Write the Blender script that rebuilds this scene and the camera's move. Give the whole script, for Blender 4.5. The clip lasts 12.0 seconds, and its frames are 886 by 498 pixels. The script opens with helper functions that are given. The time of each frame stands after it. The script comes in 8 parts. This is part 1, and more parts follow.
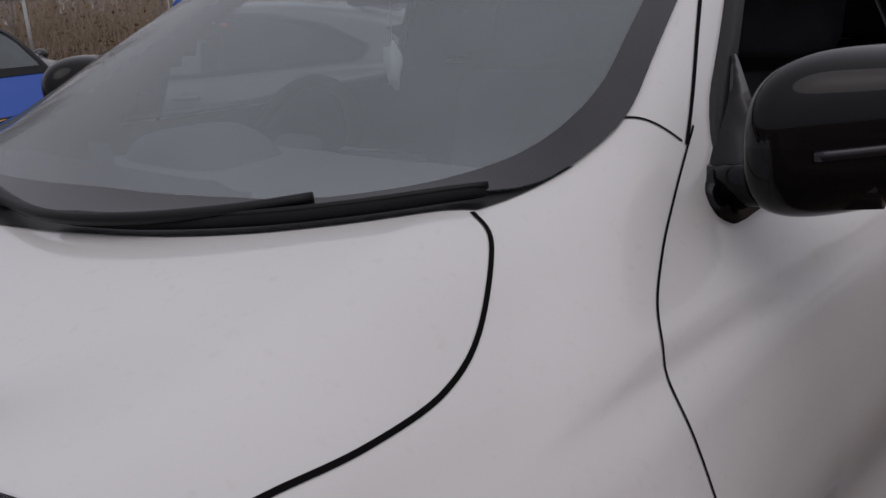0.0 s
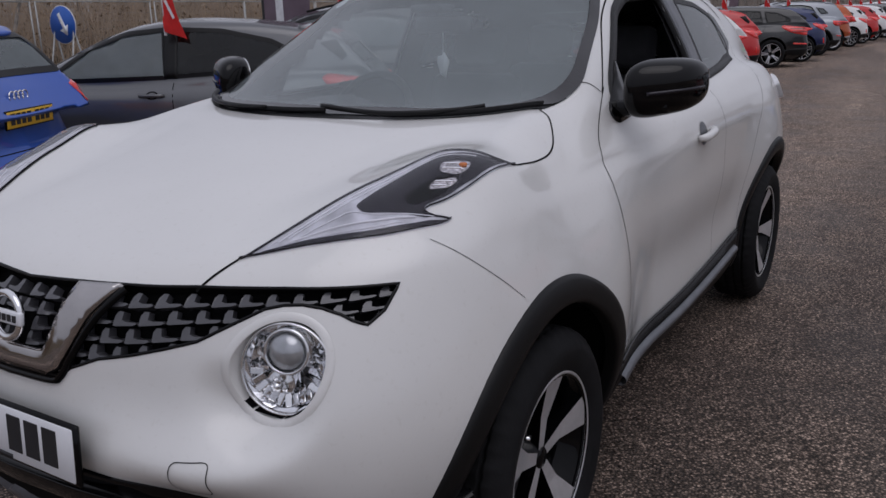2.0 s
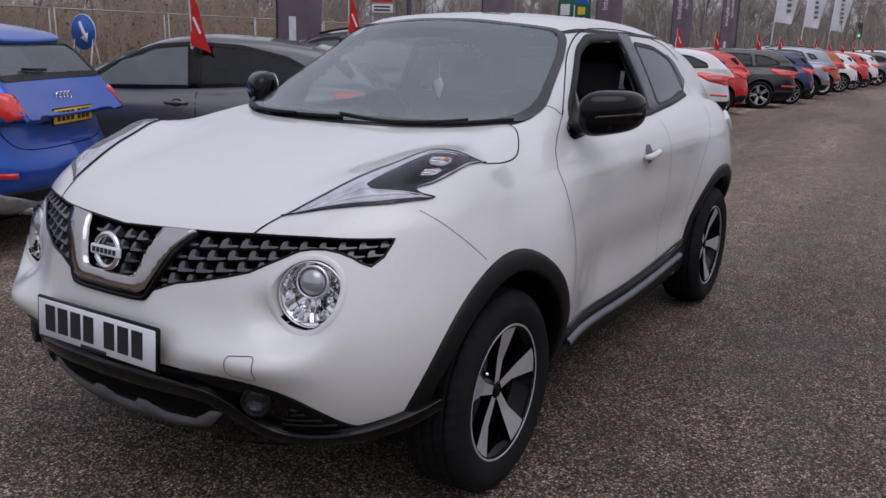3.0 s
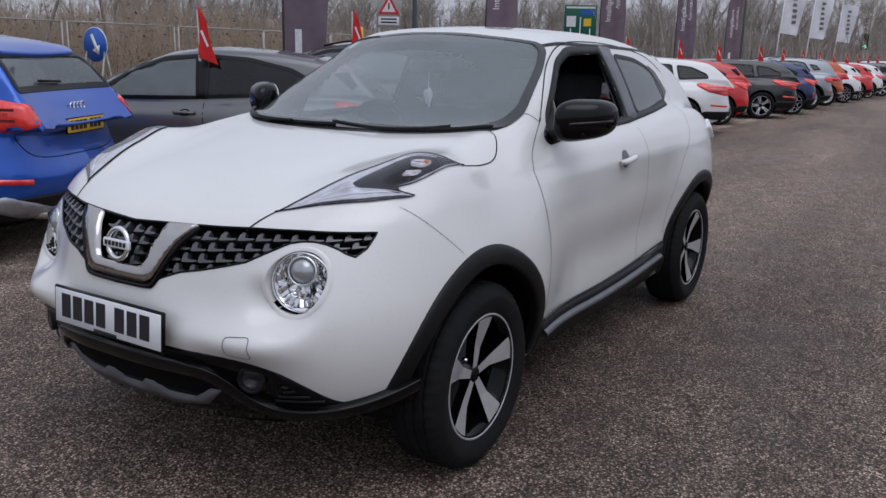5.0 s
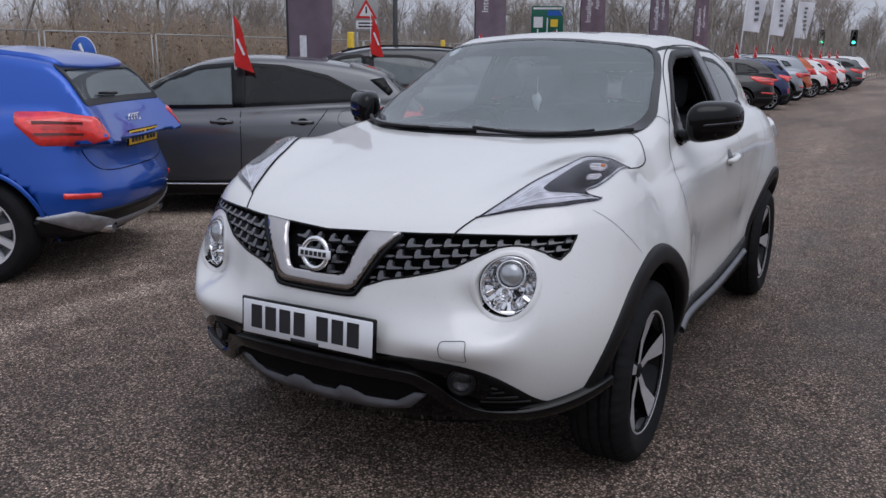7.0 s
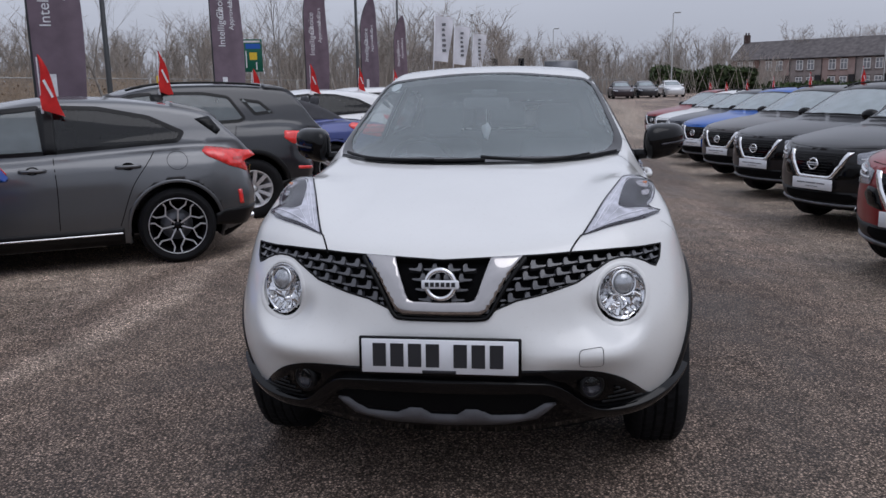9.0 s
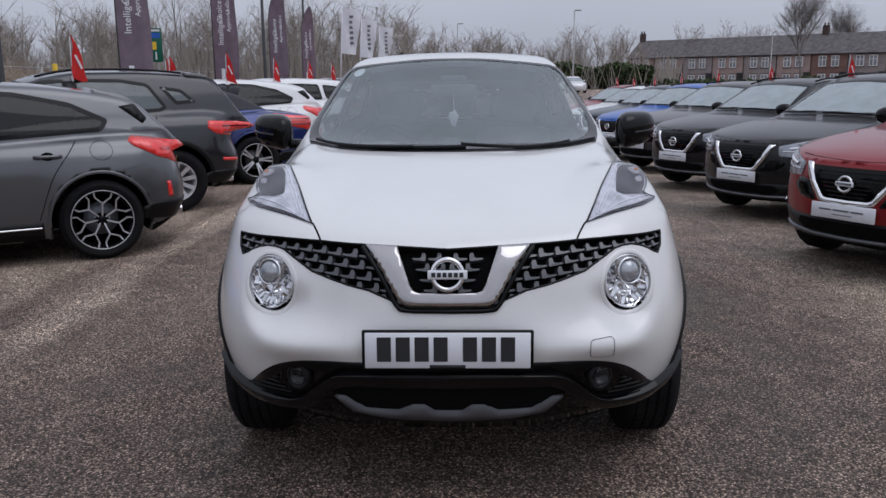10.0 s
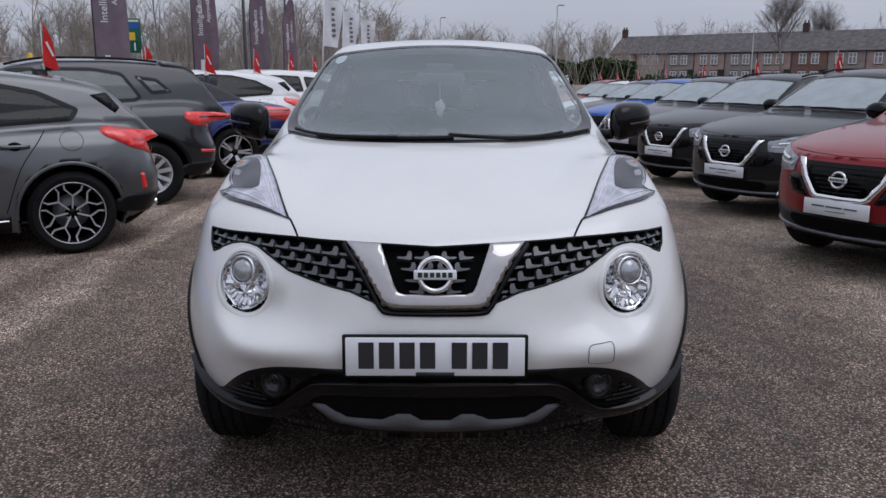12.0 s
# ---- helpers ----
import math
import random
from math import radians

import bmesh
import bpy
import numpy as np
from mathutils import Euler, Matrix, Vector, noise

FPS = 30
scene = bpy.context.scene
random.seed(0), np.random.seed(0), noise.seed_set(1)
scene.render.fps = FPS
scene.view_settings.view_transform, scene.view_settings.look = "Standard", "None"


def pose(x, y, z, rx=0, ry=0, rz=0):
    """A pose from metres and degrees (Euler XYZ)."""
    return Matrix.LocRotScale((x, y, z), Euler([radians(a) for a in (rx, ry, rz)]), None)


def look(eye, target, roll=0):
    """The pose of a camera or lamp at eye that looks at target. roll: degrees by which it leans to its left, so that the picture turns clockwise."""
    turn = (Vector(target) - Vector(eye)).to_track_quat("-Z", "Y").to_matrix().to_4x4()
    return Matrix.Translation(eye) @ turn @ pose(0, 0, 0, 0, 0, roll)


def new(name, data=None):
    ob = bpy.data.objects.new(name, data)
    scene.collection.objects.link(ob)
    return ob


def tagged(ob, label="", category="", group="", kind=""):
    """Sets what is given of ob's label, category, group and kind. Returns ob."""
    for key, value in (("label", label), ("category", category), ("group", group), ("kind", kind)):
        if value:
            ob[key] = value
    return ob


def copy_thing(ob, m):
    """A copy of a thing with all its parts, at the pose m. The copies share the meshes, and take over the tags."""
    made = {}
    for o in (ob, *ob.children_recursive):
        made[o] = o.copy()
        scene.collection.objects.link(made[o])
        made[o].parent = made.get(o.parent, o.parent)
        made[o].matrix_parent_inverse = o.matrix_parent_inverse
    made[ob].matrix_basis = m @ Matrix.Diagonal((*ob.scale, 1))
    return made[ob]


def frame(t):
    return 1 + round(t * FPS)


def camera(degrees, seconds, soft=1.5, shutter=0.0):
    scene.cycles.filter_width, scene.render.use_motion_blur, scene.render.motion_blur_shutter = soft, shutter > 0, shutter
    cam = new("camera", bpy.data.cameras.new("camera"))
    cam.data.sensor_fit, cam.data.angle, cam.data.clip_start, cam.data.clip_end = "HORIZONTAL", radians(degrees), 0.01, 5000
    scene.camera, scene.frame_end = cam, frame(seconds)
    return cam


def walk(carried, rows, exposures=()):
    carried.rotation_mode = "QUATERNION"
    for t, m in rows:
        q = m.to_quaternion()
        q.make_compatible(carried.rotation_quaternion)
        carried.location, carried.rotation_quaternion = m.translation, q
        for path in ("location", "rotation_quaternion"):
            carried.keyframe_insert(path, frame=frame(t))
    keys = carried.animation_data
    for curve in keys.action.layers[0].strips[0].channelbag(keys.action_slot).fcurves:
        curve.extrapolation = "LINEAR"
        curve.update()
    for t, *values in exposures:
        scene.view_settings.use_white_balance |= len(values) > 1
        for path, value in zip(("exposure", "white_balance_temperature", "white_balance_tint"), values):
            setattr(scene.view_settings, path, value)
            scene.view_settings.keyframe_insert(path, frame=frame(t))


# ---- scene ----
cam = camera(56.1, 12.0)
PATH = [
    (0, (1.122, -0.17, 1.334), (-0.192, 1.23, 0.774), -3.5),
    (0.5, (1.22, -0.552, 1.371), (0.068, 0.976, 0.792), -2.8),
    (1, (1.335, -0.937, 1.407), (0.231, 0.628, 0.83), -3.2),
    (1.5, (1.488, -1.31, 1.4), (0.415, 0.283, 0.842), -2.4),
    (2, (1.617, -1.706, 1.407), (0.598, -0.072, 0.867), -1.5),
    (2.5, (1.808, -1.998, 1.413), (0.793, -0.352, 0.903), 1.0),
    (3, (1.986, -2.247, 1.433), (0.972, -0.593, 0.948), 1.5),
    (5, (2.192, -2.404, 1.44), (1.157, -0.756, 0.98), 1.4),
    (5.5, (2.188, -2.405, 1.44), (1.144, -0.761, 0.983), 1.2),
    (6, (2.15, -2.44, 1.44), (1.1, -0.801, 0.982), 0.8),
    (6.5, (1.92, -2.61, 1.423), (0.92, -0.938, 0.97), 1.0),
    (6.7, (1.795, -2.708, 1.433), (0.805, -1.031, 0.981), 0.8),
    (8.3, (0.77, -3.253, 1.467), (0.278, -1.363, 1.038), -0.6),
    (8.5, (0.648, -3.321, 1.46), (0.249, -1.405, 1.05), -0.5),
    (9, (0.389, -3.415, 1.476), (0.107, -1.473, 1.088), -1.2),
    (9.5, (0.128, -3.369, 1.461), (-0.002, -1.412, 1.066), -0.9),
    (10, (0.055, -3.324, 1.438), (0.002, -1.366, 1.034), -0.5),
    (10.5, (0.068, -3.259, 1.419), (0.027, -1.301, 1.013), -0.6),
    (11, (0.049, -3.166, 1.41), (0.017, -1.208, 1.001), -0.4),
    (11.5, (0.043, -3.128, 1.407), (0.021, -1.171, 0.993), -0.2),
    (12, (0.033, -3.131, 1.408), (0.024, -1.175, 0.991), 0.0),
]
walk(cam, [(t, look(eye, target, roll)) for t, eye, target, roll in PATH],
     exposures=[(0, -0.50, 6600, 17.5), (0.5, -0.69, 6450, 18), (1, -0.58, 6320, 18), (1.5, -0.48, 6250, 17), (2, -0.33, 6250, 16.5), (2.5, -0.17, 6230, 17), (3, -0.04, 6200, 17), (5, 0.08, 6060, 13), (12, 0.08, 6050, 13)])

# ---- world and light ----
world = bpy.data.worlds.new("overcast_sky")
scene.world = world
world.use_nodes = True
wn, wl = world.node_tree.nodes, world.node_tree.links
wn.clear()
sky = wn.new("ShaderNodeTexSky")
sky.sky_type = 'NISHITA'
sky.sun_disc = False
sky.sun_elevation, sky.sun_rotation = radians(66), radians(113)
sky.dust_density, sky.air_density = 3.0, 1.0
grey = wn.new("ShaderNodeHueSaturation")
grey.inputs["Saturation"].default_value = 0.12
veil = wn.new("ShaderNodeMix")
veil.data_type = 'RGBA'
veil.inputs["Factor"].default_value = 0.75
wcoord = wn.new("ShaderNodeTexCoord")
wmap = wn.new("ShaderNodeMapping")
wmap.inputs["Scale"].default_value = (1.2, 1.2, 4.0)
wnoise = wn.new("ShaderNodeTexNoise")
wnoise.inputs["Scale"].default_value = 1.6
wnoise.inputs["Detail"].default_value = 5
wramp = wn.new("ShaderNodeValToRGB")
wramp.color_ramp.elements[0].position, wramp.color_ramp.elements[1].position = 0.3, 0.75
wramp.color_ramp.elements[0].color = (5.5, 5.75, 6.4, 1)
wramp.color_ramp.elements[1].color = (6.4, 6.65, 7.3, 1)
wbg = wn.new("ShaderNodeBackground")
wbg.inputs["Strength"].default_value = 0.112
wout = wn.new("ShaderNodeOutputWorld")
wl.new(wcoord.outputs["Generated"], wmap.inputs["Vector"])
wl.new(wmap.outputs[0], wnoise.inputs["Vector"])
wl.new(wnoise.outputs[0], wramp.inputs[0])
wl.new(sky.outputs[0], grey.inputs["Color"])
wl.new(grey.outputs[0], veil.inputs["A"])
wl.new(wramp.outputs[0], veil.inputs["B"])
wsep, wlift, wmul = wn.new("ShaderNodeSeparateXYZ"), wn.new("ShaderNodeMapRange"), wn.new("ShaderNodeMix")
wlift.inputs["From Min"].default_value, wlift.inputs["From Max"].default_value = 0.02, 0.75
wlift.inputs["To Min"].default_value, wlift.inputs["To Max"].default_value = 0.74, 1.16
wmul.data_type, wmul.blend_type = 'RGBA', 'MULTIPLY'
wmul.inputs["Factor"].default_value = 1.0
wl.new(wcoord.outputs["Generated"], wsep.inputs[0])
wl.new(wsep.outputs["Z"], wlift.inputs["Value"])
wl.new(veil.outputs["Result"], wmul.inputs["A"])
wl.new(wlift.outputs[0], wmul.inputs["B"])
wl.new(wmul.outputs["Result"], wbg.inputs["Color"])
wl.new(wbg.outputs[0], wout.inputs[0])
sun = new("sun", bpy.data.lights.new("sun", 'SUN'))
sun.data.energy, sun.data.angle, sun.data.color = 0.6, radians(50), (1.0, 0.97, 0.93)
sun.matrix_world = look((0, 0, 60), (-24, 10, 0))


# ---- materials ----
def make_mat(name):
    m = bpy.data.materials.new(name)
    m.use_nodes = True
    n = m.node_tree.nodes
    return m, n, m.node_tree.links, n["Principled BSDF"]


def noise_tex(n, l, scale, detail=4.0, coord=None, stretch=None):
    tc = n.new("ShaderNodeTexCoord")
    t = n.new("ShaderNodeTexNoise")
    t.inputs["Scale"].default_value, t.inputs["Detail"].default_value = scale, detail
    src = tc.outputs["Object"] if coord is None else coord
    if stretch:
        mp = n.new("ShaderNodeMapping")
        mp.inputs["Scale"].default_value = stretch
        l.new(src, mp.inputs["Vector"])
        src = mp.outputs[0]
    l.new(src, t.inputs["Vector"])
    return t


def ramp(n, l, fac, stops):
    r = n.new("ShaderNodeValToRGB")
    e = r.color_ramp.elements
    while len(e) < len(stops):
        e.new(0.5)
    for k, (p, c) in enumerate(stops):
        e[k].position, e[k].color = p, (*c, 1)
    l.new(fac, r.inputs[0])
    return r


def plain(name, col, rough=0.5, metal=0.0, coat=0.0, vary=0.12, scale=14.0, bump=0.0, bump_scale=300.0, spec=0.5):
    m, n, l, b = make_mat(name)
    t = noise_tex(n, l, scale)
    r = ramp(n, l, t.outputs[0], [(0.3, tuple(c * (1 - vary) for c in col)), (0.7, tuple(min(1, c * (1 + vary)) for c in col))])
    l.new(r.outputs[0], b.inputs["Base Color"])
    b.inputs["Roughness"].default_value, b.inputs["Metallic"].default_value = rough, metal
    b.inputs["Coat Weight"].default_value, b.inputs["Coat Roughness"].default_value = coat, 0.04
    b.inputs["Specular IOR Level"].default_value = spec
    if bump:
        t2 = noise_tex(n, l, bump_scale)
        bp = n.new("ShaderNodeBump")
        bp.inputs["Strength"].default_value, bp.inputs["Distance"].default_value = bump, 0.002
        l.new(t2.outputs[0], bp.inputs["Height"])
        l.new(bp.outputs[0], b.inputs["Normal"])
    return m


def paint(name, col, metal=0.0, rough=0.32, coat=1.0):
    """Car paint under a clear coat, with flakes, a thin dust film and slight orange peel."""
    m, n, l, b = make_mat(name)
    fine, broad = noise_tex(n, l, 900.0, 2.0), noise_tex(n, l, 2.3, 5.0)
    c1 = ramp(n, l, broad.outputs[0], [(0.3, tuple(c * 0.96 for c in col)), (0.75, tuple(min(1, c * 1.03 + 0.002) for c in col))])
    spots = noise_tex(n, l, 75.0, 4.0)
    c2 = ramp(n, l, spots.outputs[0], [(0.60, (1.0,) * 3), (0.74, (0.95, 0.945, 0.935))])
    cm = n.new("ShaderNodeMix")
    cm.data_type, cm.blend_type = 'RGBA', 'MULTIPLY'
    cm.inputs["Factor"].default_value = 1.0
    l.new(c1.outputs[0], cm.inputs["A"])
    l.new(c2.outputs[0], cm.inputs["B"])
    l.new(cm.outputs["Result"], b.inputs["Base Color"])
    b.inputs["Metallic"].default_value = metal
    b.inputs["Roughness"].default_value = rough
    b.inputs["Coat Weight"].default_value = coat
    b.inputs["Specular IOR Level"].default_value = 0.5 * coat
    rr = ramp(n, l, broad.outputs[0], [(0.35, (0.03,) * 3), (0.8, (0.12,) * 3)])
    l.new(rr.outputs[0], b.inputs["Coat Roughness"])
    bp = n.new("ShaderNodeBump")
    bp.inputs["Strength"].default_value, bp.inputs["Distance"].default_value = 0.03, 0.0005
    l.new(fine.outputs[0], bp.inputs["Height"])
    l.new(bp.outputs[0], b.inputs["Normal"])
    return m


def glazing(name, tint, film=0.0, ior=1.75):
    """Thin sheet glass: tinted see-through with a mirror gloss that grows with the angle, and a pale film: dirt haze
    plus painted sky sheen.
    """
    m, n, l, b = make_mat(name)
    n.remove(b)
    out = n["Material Output"]
    tr, gl, df = n.new("ShaderNodeBsdfTransparent"), n.new("ShaderNodeBsdfGlossy"), n.new("ShaderNodeBsdfDiffuse")
    tr.inputs[0].default_value = (*tint, 1)
    gl.inputs["Roughness"].default_value = 0.02
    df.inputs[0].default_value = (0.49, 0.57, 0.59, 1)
    # gloss from both sides alike: r0 + (1 - r0) * facing ** 5
    lw, fr, pw = n.new("ShaderNodeLayerWeight"), n.new("ShaderNodeMath"), n.new("ShaderNodeMath")
    r0 = ((ior - 1) / (ior + 1)) ** 2
    pw.operation, fr.operation = 'POWER', 'MULTIPLY_ADD'
    pw.inputs[1].default_value = 5.0
    fr.inputs[1].default_value, fr.inputs[2].default_value = 1 - r0, r0
    l.new(lw.outputs["Facing"], pw.inputs[0])
    l.new(pw.outputs[0], fr.inputs[0])
    mx, mx2 = n.new("ShaderNodeMixShader"), n.new("ShaderNodeMixShader")
    film_tone = noise_tex(n, l, 5.0, 6.0)
    dr = ramp(n, l, film_tone.outputs[0], [(0.3, (film * 0.85,) * 3), (0.8, (film * 1.15,) * 3)])
    l.new(dr.outputs[0], mx2.inputs[0])
    l.new(tr.outputs[0], mx2.inputs[1])
    l.new(df.outputs[0], mx2.inputs[2])
    l.new(fr.outputs[0], mx.inputs[0])
    l.new(mx2.outputs[0], mx.inputs[1])
    l.new(gl.outputs[0], mx.inputs[2])
    l.new(mx.outputs[0], out.inputs[0])
    return m


WHITE = paint("white_paint", (0.70, 0.695, 0.68), 0.0, 0.4)
PLASTIC = plain("black_plastic", (0.0055, 0.0055, 0.006), 0.42, spec=0.25, bump=0.25, bump_scale=700)
GLOSS = plain("gloss_black", (0.0025, 0.0025, 0.003), 0.05, spec=0.2)
PIANO = plain("piano_black", (0.0025, 0.0025, 0.003), 0.05, spec=0.28)
BRIGHTTRIM = plain("bright_grille_trim", (0.46, 0.44, 0.435), 0.07, metal=1.0, vary=0.05)
RUBBER = plain("tyre_rubber", (0.009, 0.009, 0.010), 0.75, spec=0.18, vary=0.25, bump=0.3, bump_scale=160)
SEAM = plain("panel_gap", (0.004, 0.004, 0.004), 0.9, spec=0.1)
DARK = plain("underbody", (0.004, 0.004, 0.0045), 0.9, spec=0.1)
LINER = plain("cabin_trim", (0.075, 0.075, 0.08), 0.8, spec=0.2, bump=0.2)
FABRIC = plain("seat_fabric", (0.06, 0.06, 0.066), 0.95, bump=0.5, bump_scale=500)
CHROME = plain("chrome", (0.82, 0.82, 0.83), 0.06, metal=1.0, vary=0.02)
ALLOY = plain("machined_alloy", (0.66, 0.66, 0.68), 0.3, metal=0.6, vary=0.06, scale=40)
SILVER = plain("silver_alloy", (0.68, 0.68, 0.70), 0.35, metal=0.5, vary=0.06)
SATIN = plain("satin_grey", (0.16, 0.165, 0.18), 0.4, metal=0.5)
SMOKE = plain("lamp_housing", (0.014, 0.012, 0.018), 0.2, metal=0.2, vary=0.25, scale=20)
CHROMELINE = plain("guide_line", (0.78, 0.78, 0.82), 0.3)
REFLECTOR = plain("lamp_reflector", (0.86, 0.86, 0.88), 0.07, metal=1.0, vary=0.08, scale=60)
BULBCELL = plain("bulb_reflector", (0.55, 0.52, 0.52), 0.14, metal=1.0, vary=0.6, scale=110)
AMBER = plain("amber_lens", (0.6, 0.16, 0.02), 0.25, coat=0.5)
REDLENS = plain("red_lens", (0.88, 0.035, 0.03), 0.15, coat=1.0, vary=0.2, scale=25)
PLATEW = plain("plate_white", (0.72, 0.73, 0.76), 0.45, vary=0.03)
PLATEY = plain("plate_yellow", (0.75, 0.45, 0.03), 0.45, vary=0.03)
INK = plain("black_ink", (0.015, 0.015, 0.018), 0.6)
PALE = plain("pale_ink", (0.7, 0.7, 0.72), 0.6)
# pale film: haze on the glass and sky reflection put in as colour
WINDSCREEN = glazing("windscreen_glass", (0.86, 0.92, 0.92), 0.26, 1.85)
REARGLASS = glazing("rear_side_glass", (0.14, 0.15, 0.16), 0.16, 2.0)
DASH = plain("dash_plastic", (0.13, 0.135, 0.14), 0.7, spec=0.3, vary=0.1, bump=0.3, bump_scale=420)
TINTED = glazing("side_glass", (0.74, 0.78, 0.78), 0.10, 1.6)
SIDE_FAR = glazing("far_side_glass", (0.26, 0.28, 0.28), 0.20, 1.7)
PRIVACY = glazing("privacy_glass", (0.10, 0.105, 0.11), 0.004, 1.5)
# heavy film paints the sky's reflection onto the far screens
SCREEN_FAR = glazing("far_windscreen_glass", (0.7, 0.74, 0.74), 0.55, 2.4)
FRIT = plain("glass_frit", (0.006, 0.006, 0.0065), 0.35, spec=0.25)
# black print with its sky sheen painted into a lifted base colour
SCREENBAND = plain("windscreen_band", (0.026, 0.025, 0.027), 0.04, spec=0.6)
CLEAR = glazing("clear_lens", (0.95, 0.955, 0.96), 0.006, 1.45)
HAZE = glazing("hazed_lens", (0.93, 0.93, 0.95), 0.0, 1.32)
LAMPGREY = plain("lamp_inner_wall", (0.03, 0.03, 0.033), 0.3)
REDCLOTH = plain("red_cloth", (0.62, 0.02, 0.018), 0.8, bump=0.4, bump_scale=200)


# ---- mesh helpers ----
def soft_step(t):
    t = np.clip(t, 0, 1)
    return t * t * (3 - 2 * t)


def fall(x, y):
    """Height of the tarmac: level, but falling gently under the row of crossovers."""
    return -0.021 * np.clip(y, 0, 20) * soft_step((x - 1.2) / 1.8) * soft_step((11.5 - x) / 3.0) * soft_step((44 - y) / 18)


from mathutils import geometry


def part(name, data, mat, parent=None, label="", smooth=True, normals=None):
    """One mesh object from (verts, faces) or a bmesh, under a thing or a part."""
    me = bpy.data.meshes.new(name)
    if isinstance(data, bmesh.types.BMesh):
        data.to_mesh(me)
        data.free()
    else:
        v, f = data
        me.from_pydata(np.asarray(v, float).tolist(), [], [tuple(int(i) for i in q) for q in f])
    mats = mat if isinstance(mat, (list, tuple)) else [mat]
    for m in mats:
        me.materials.append(m)
    me.shade_smooth() if smooth else me.shade_flat()
    if normals is not None:
        me.normals_split_custom_set_from_vertices(np.asarray(normals, float).tolist())
    ob = new(name, me)
    if parent is not None:
        ob.parent = parent
    if label:
        tagged(ob, label)
    return ob


def root(name, label, category, group="", at=None, kind=""):
    e = new(name)
    e.empty_display_size = 0.2
    tagged(e, label, category, group, kind)
    if at is not None:
        e.matrix_world = at
    return e


def spl(*pts):
    """A smooth curve through (a, b) points, as a function on arrays."""
    px, py = np.array([p[0] for p in pts], float), np.array([p[1] for p in pts], float)
    d = np.diff(py) / np.diff(px)
    m = np.r_[d[0], [0 if a * b <= 0 else 2 * a * b / (a + b) for a, b in zip(d[:-1], d[1:])], d[-1]]

    def fn(v):
        v = np.clip(v, px[0] - 0.3, px[-1] + 0.3)
        k = np.clip(np.searchsorted(px, v) - 1, 0, len(px) - 2)
        h = px[k + 1] - px[k]
        t = (v - px[k]) / h
        out = (2 * t**3 - 3 * t**2 + 1) * py[k] + (t**3 - 2 * t**2 + t) * h * m[k] + (3 * t**2 - 2 * t**3) * py[k + 1] + (t**3 - t**2) * h * m[k + 1]
        out = np.where(v < px[0], py[0] + (v - px[0]) * m[0], out)
        return np.where(v > px[-1], py[-1] + (v - px[-1]) * m[-1], out)
    return fn


def smax(a, b, k):
    h = np.maximum(k - np.abs(a - b), 0) / k
    return np.maximum(a, b) + h * h * k * 0.25


def smin(a, b, k):
    h = np.maximum(k - np.abs(a - b), 0) / k
    return np.minimum(a, b) - h * h * k * 0.25


def grad(fn, p, e=0.003):
    g = np.stack([fn(*(p + e * a).T) - fn(*(p - e * a).T) for a in np.eye(3)], 1) / (2 * e)
    return g


def net(fn, lo, hi, h):
    """Quads on the surface fn = 0 inside a box, with vertices drawn onto it; also its normals."""
    ax = [np.arange(a, b + h, h) for a, b in zip(lo, hi)]
    X, Y, Z = ax[0][:, None, None], ax[1][None, :, None], ax[2][None, None, :]
    V = np.broadcast_to(fn(X, Y, Z), tuple(len(a) for a in ax))
    S = V < 0
    n = [len(a) - 1 for a in ax]
    cnt = sum(S[i:i + n[0], j:j + n[1], k:k + n[2]].astype(np.int8) for i in (0, 1) for j in (0, 1) for k in (0, 1))
    cells = np.argwhere((cnt > 0) & (cnt < 8))
    idx = -np.ones(n, int)
    idx[tuple(cells.T)] = np.arange(len(cells))
    corner = [(i, j, k) for i in (0, 1) for j in (0, 1) for k in (0, 1)]
    val = np.stack([V[tuple((cells + c).T)] for c in corner], 1)
    acc, num = np.zeros((len(cells), 3)), np.zeros(len(cells))
    for a in range(8):
        for b in range(a + 1, 8):
            if sum(abs(p - q) for p, q in zip(corner[a], corner[b])) == 1:
                va, vb = val[:, a], val[:, b]
                on = (va < 0) != (vb < 0)
                t = np.where(on, va / np.where(on, va - vb, 1), 0)
                acc += on[:, None] * (np.array(corner[a]) + t[:, None] * (np.array(corner[b]) - corner[a]))
                num += on
    P = np.array(lo) + (cells + acc / num[:, None]) * h
    for _ in range(2):
        g = grad(fn, P)
        step = (fn(*P.T) / np.maximum((g * g).sum(1), 0.05))[:, None] * g
        P = P - np.clip(step, -0.4 * h, 0.4 * h)
    N = grad(fn, P)
    N /= np.linalg.norm(N, axis=1)[:, None] + 1e-9
    quads = []
    for a in range(3):
        b, c = (a + 1) % 3, (a + 2) % 3
        sl = [slice(1, -1)] * 3
        sl[a] = slice(0, -1)
        s2 = list(sl)
        s2[a] = slice(1, None)
        A, B = S[tuple(sl)], S[tuple(s2)]
        e = np.argwhere(A != B)
        flip = A[tuple(e.T)]
        base = e + [0 if q == a else 1 for q in range(3)]
        ub, uc = np.eye(3, dtype=int)[b], np.eye(3, dtype=int)[c]
        ring = [idx[tuple((base - o).T)] for o in (ub + uc, uc, 0 * ub, ub)]
        q = np.stack(ring, 1)
        q = np.where(flip[:, None], q, q[:, ::-1])
        quads.append(q)
    return P, np.concatenate(quads), N


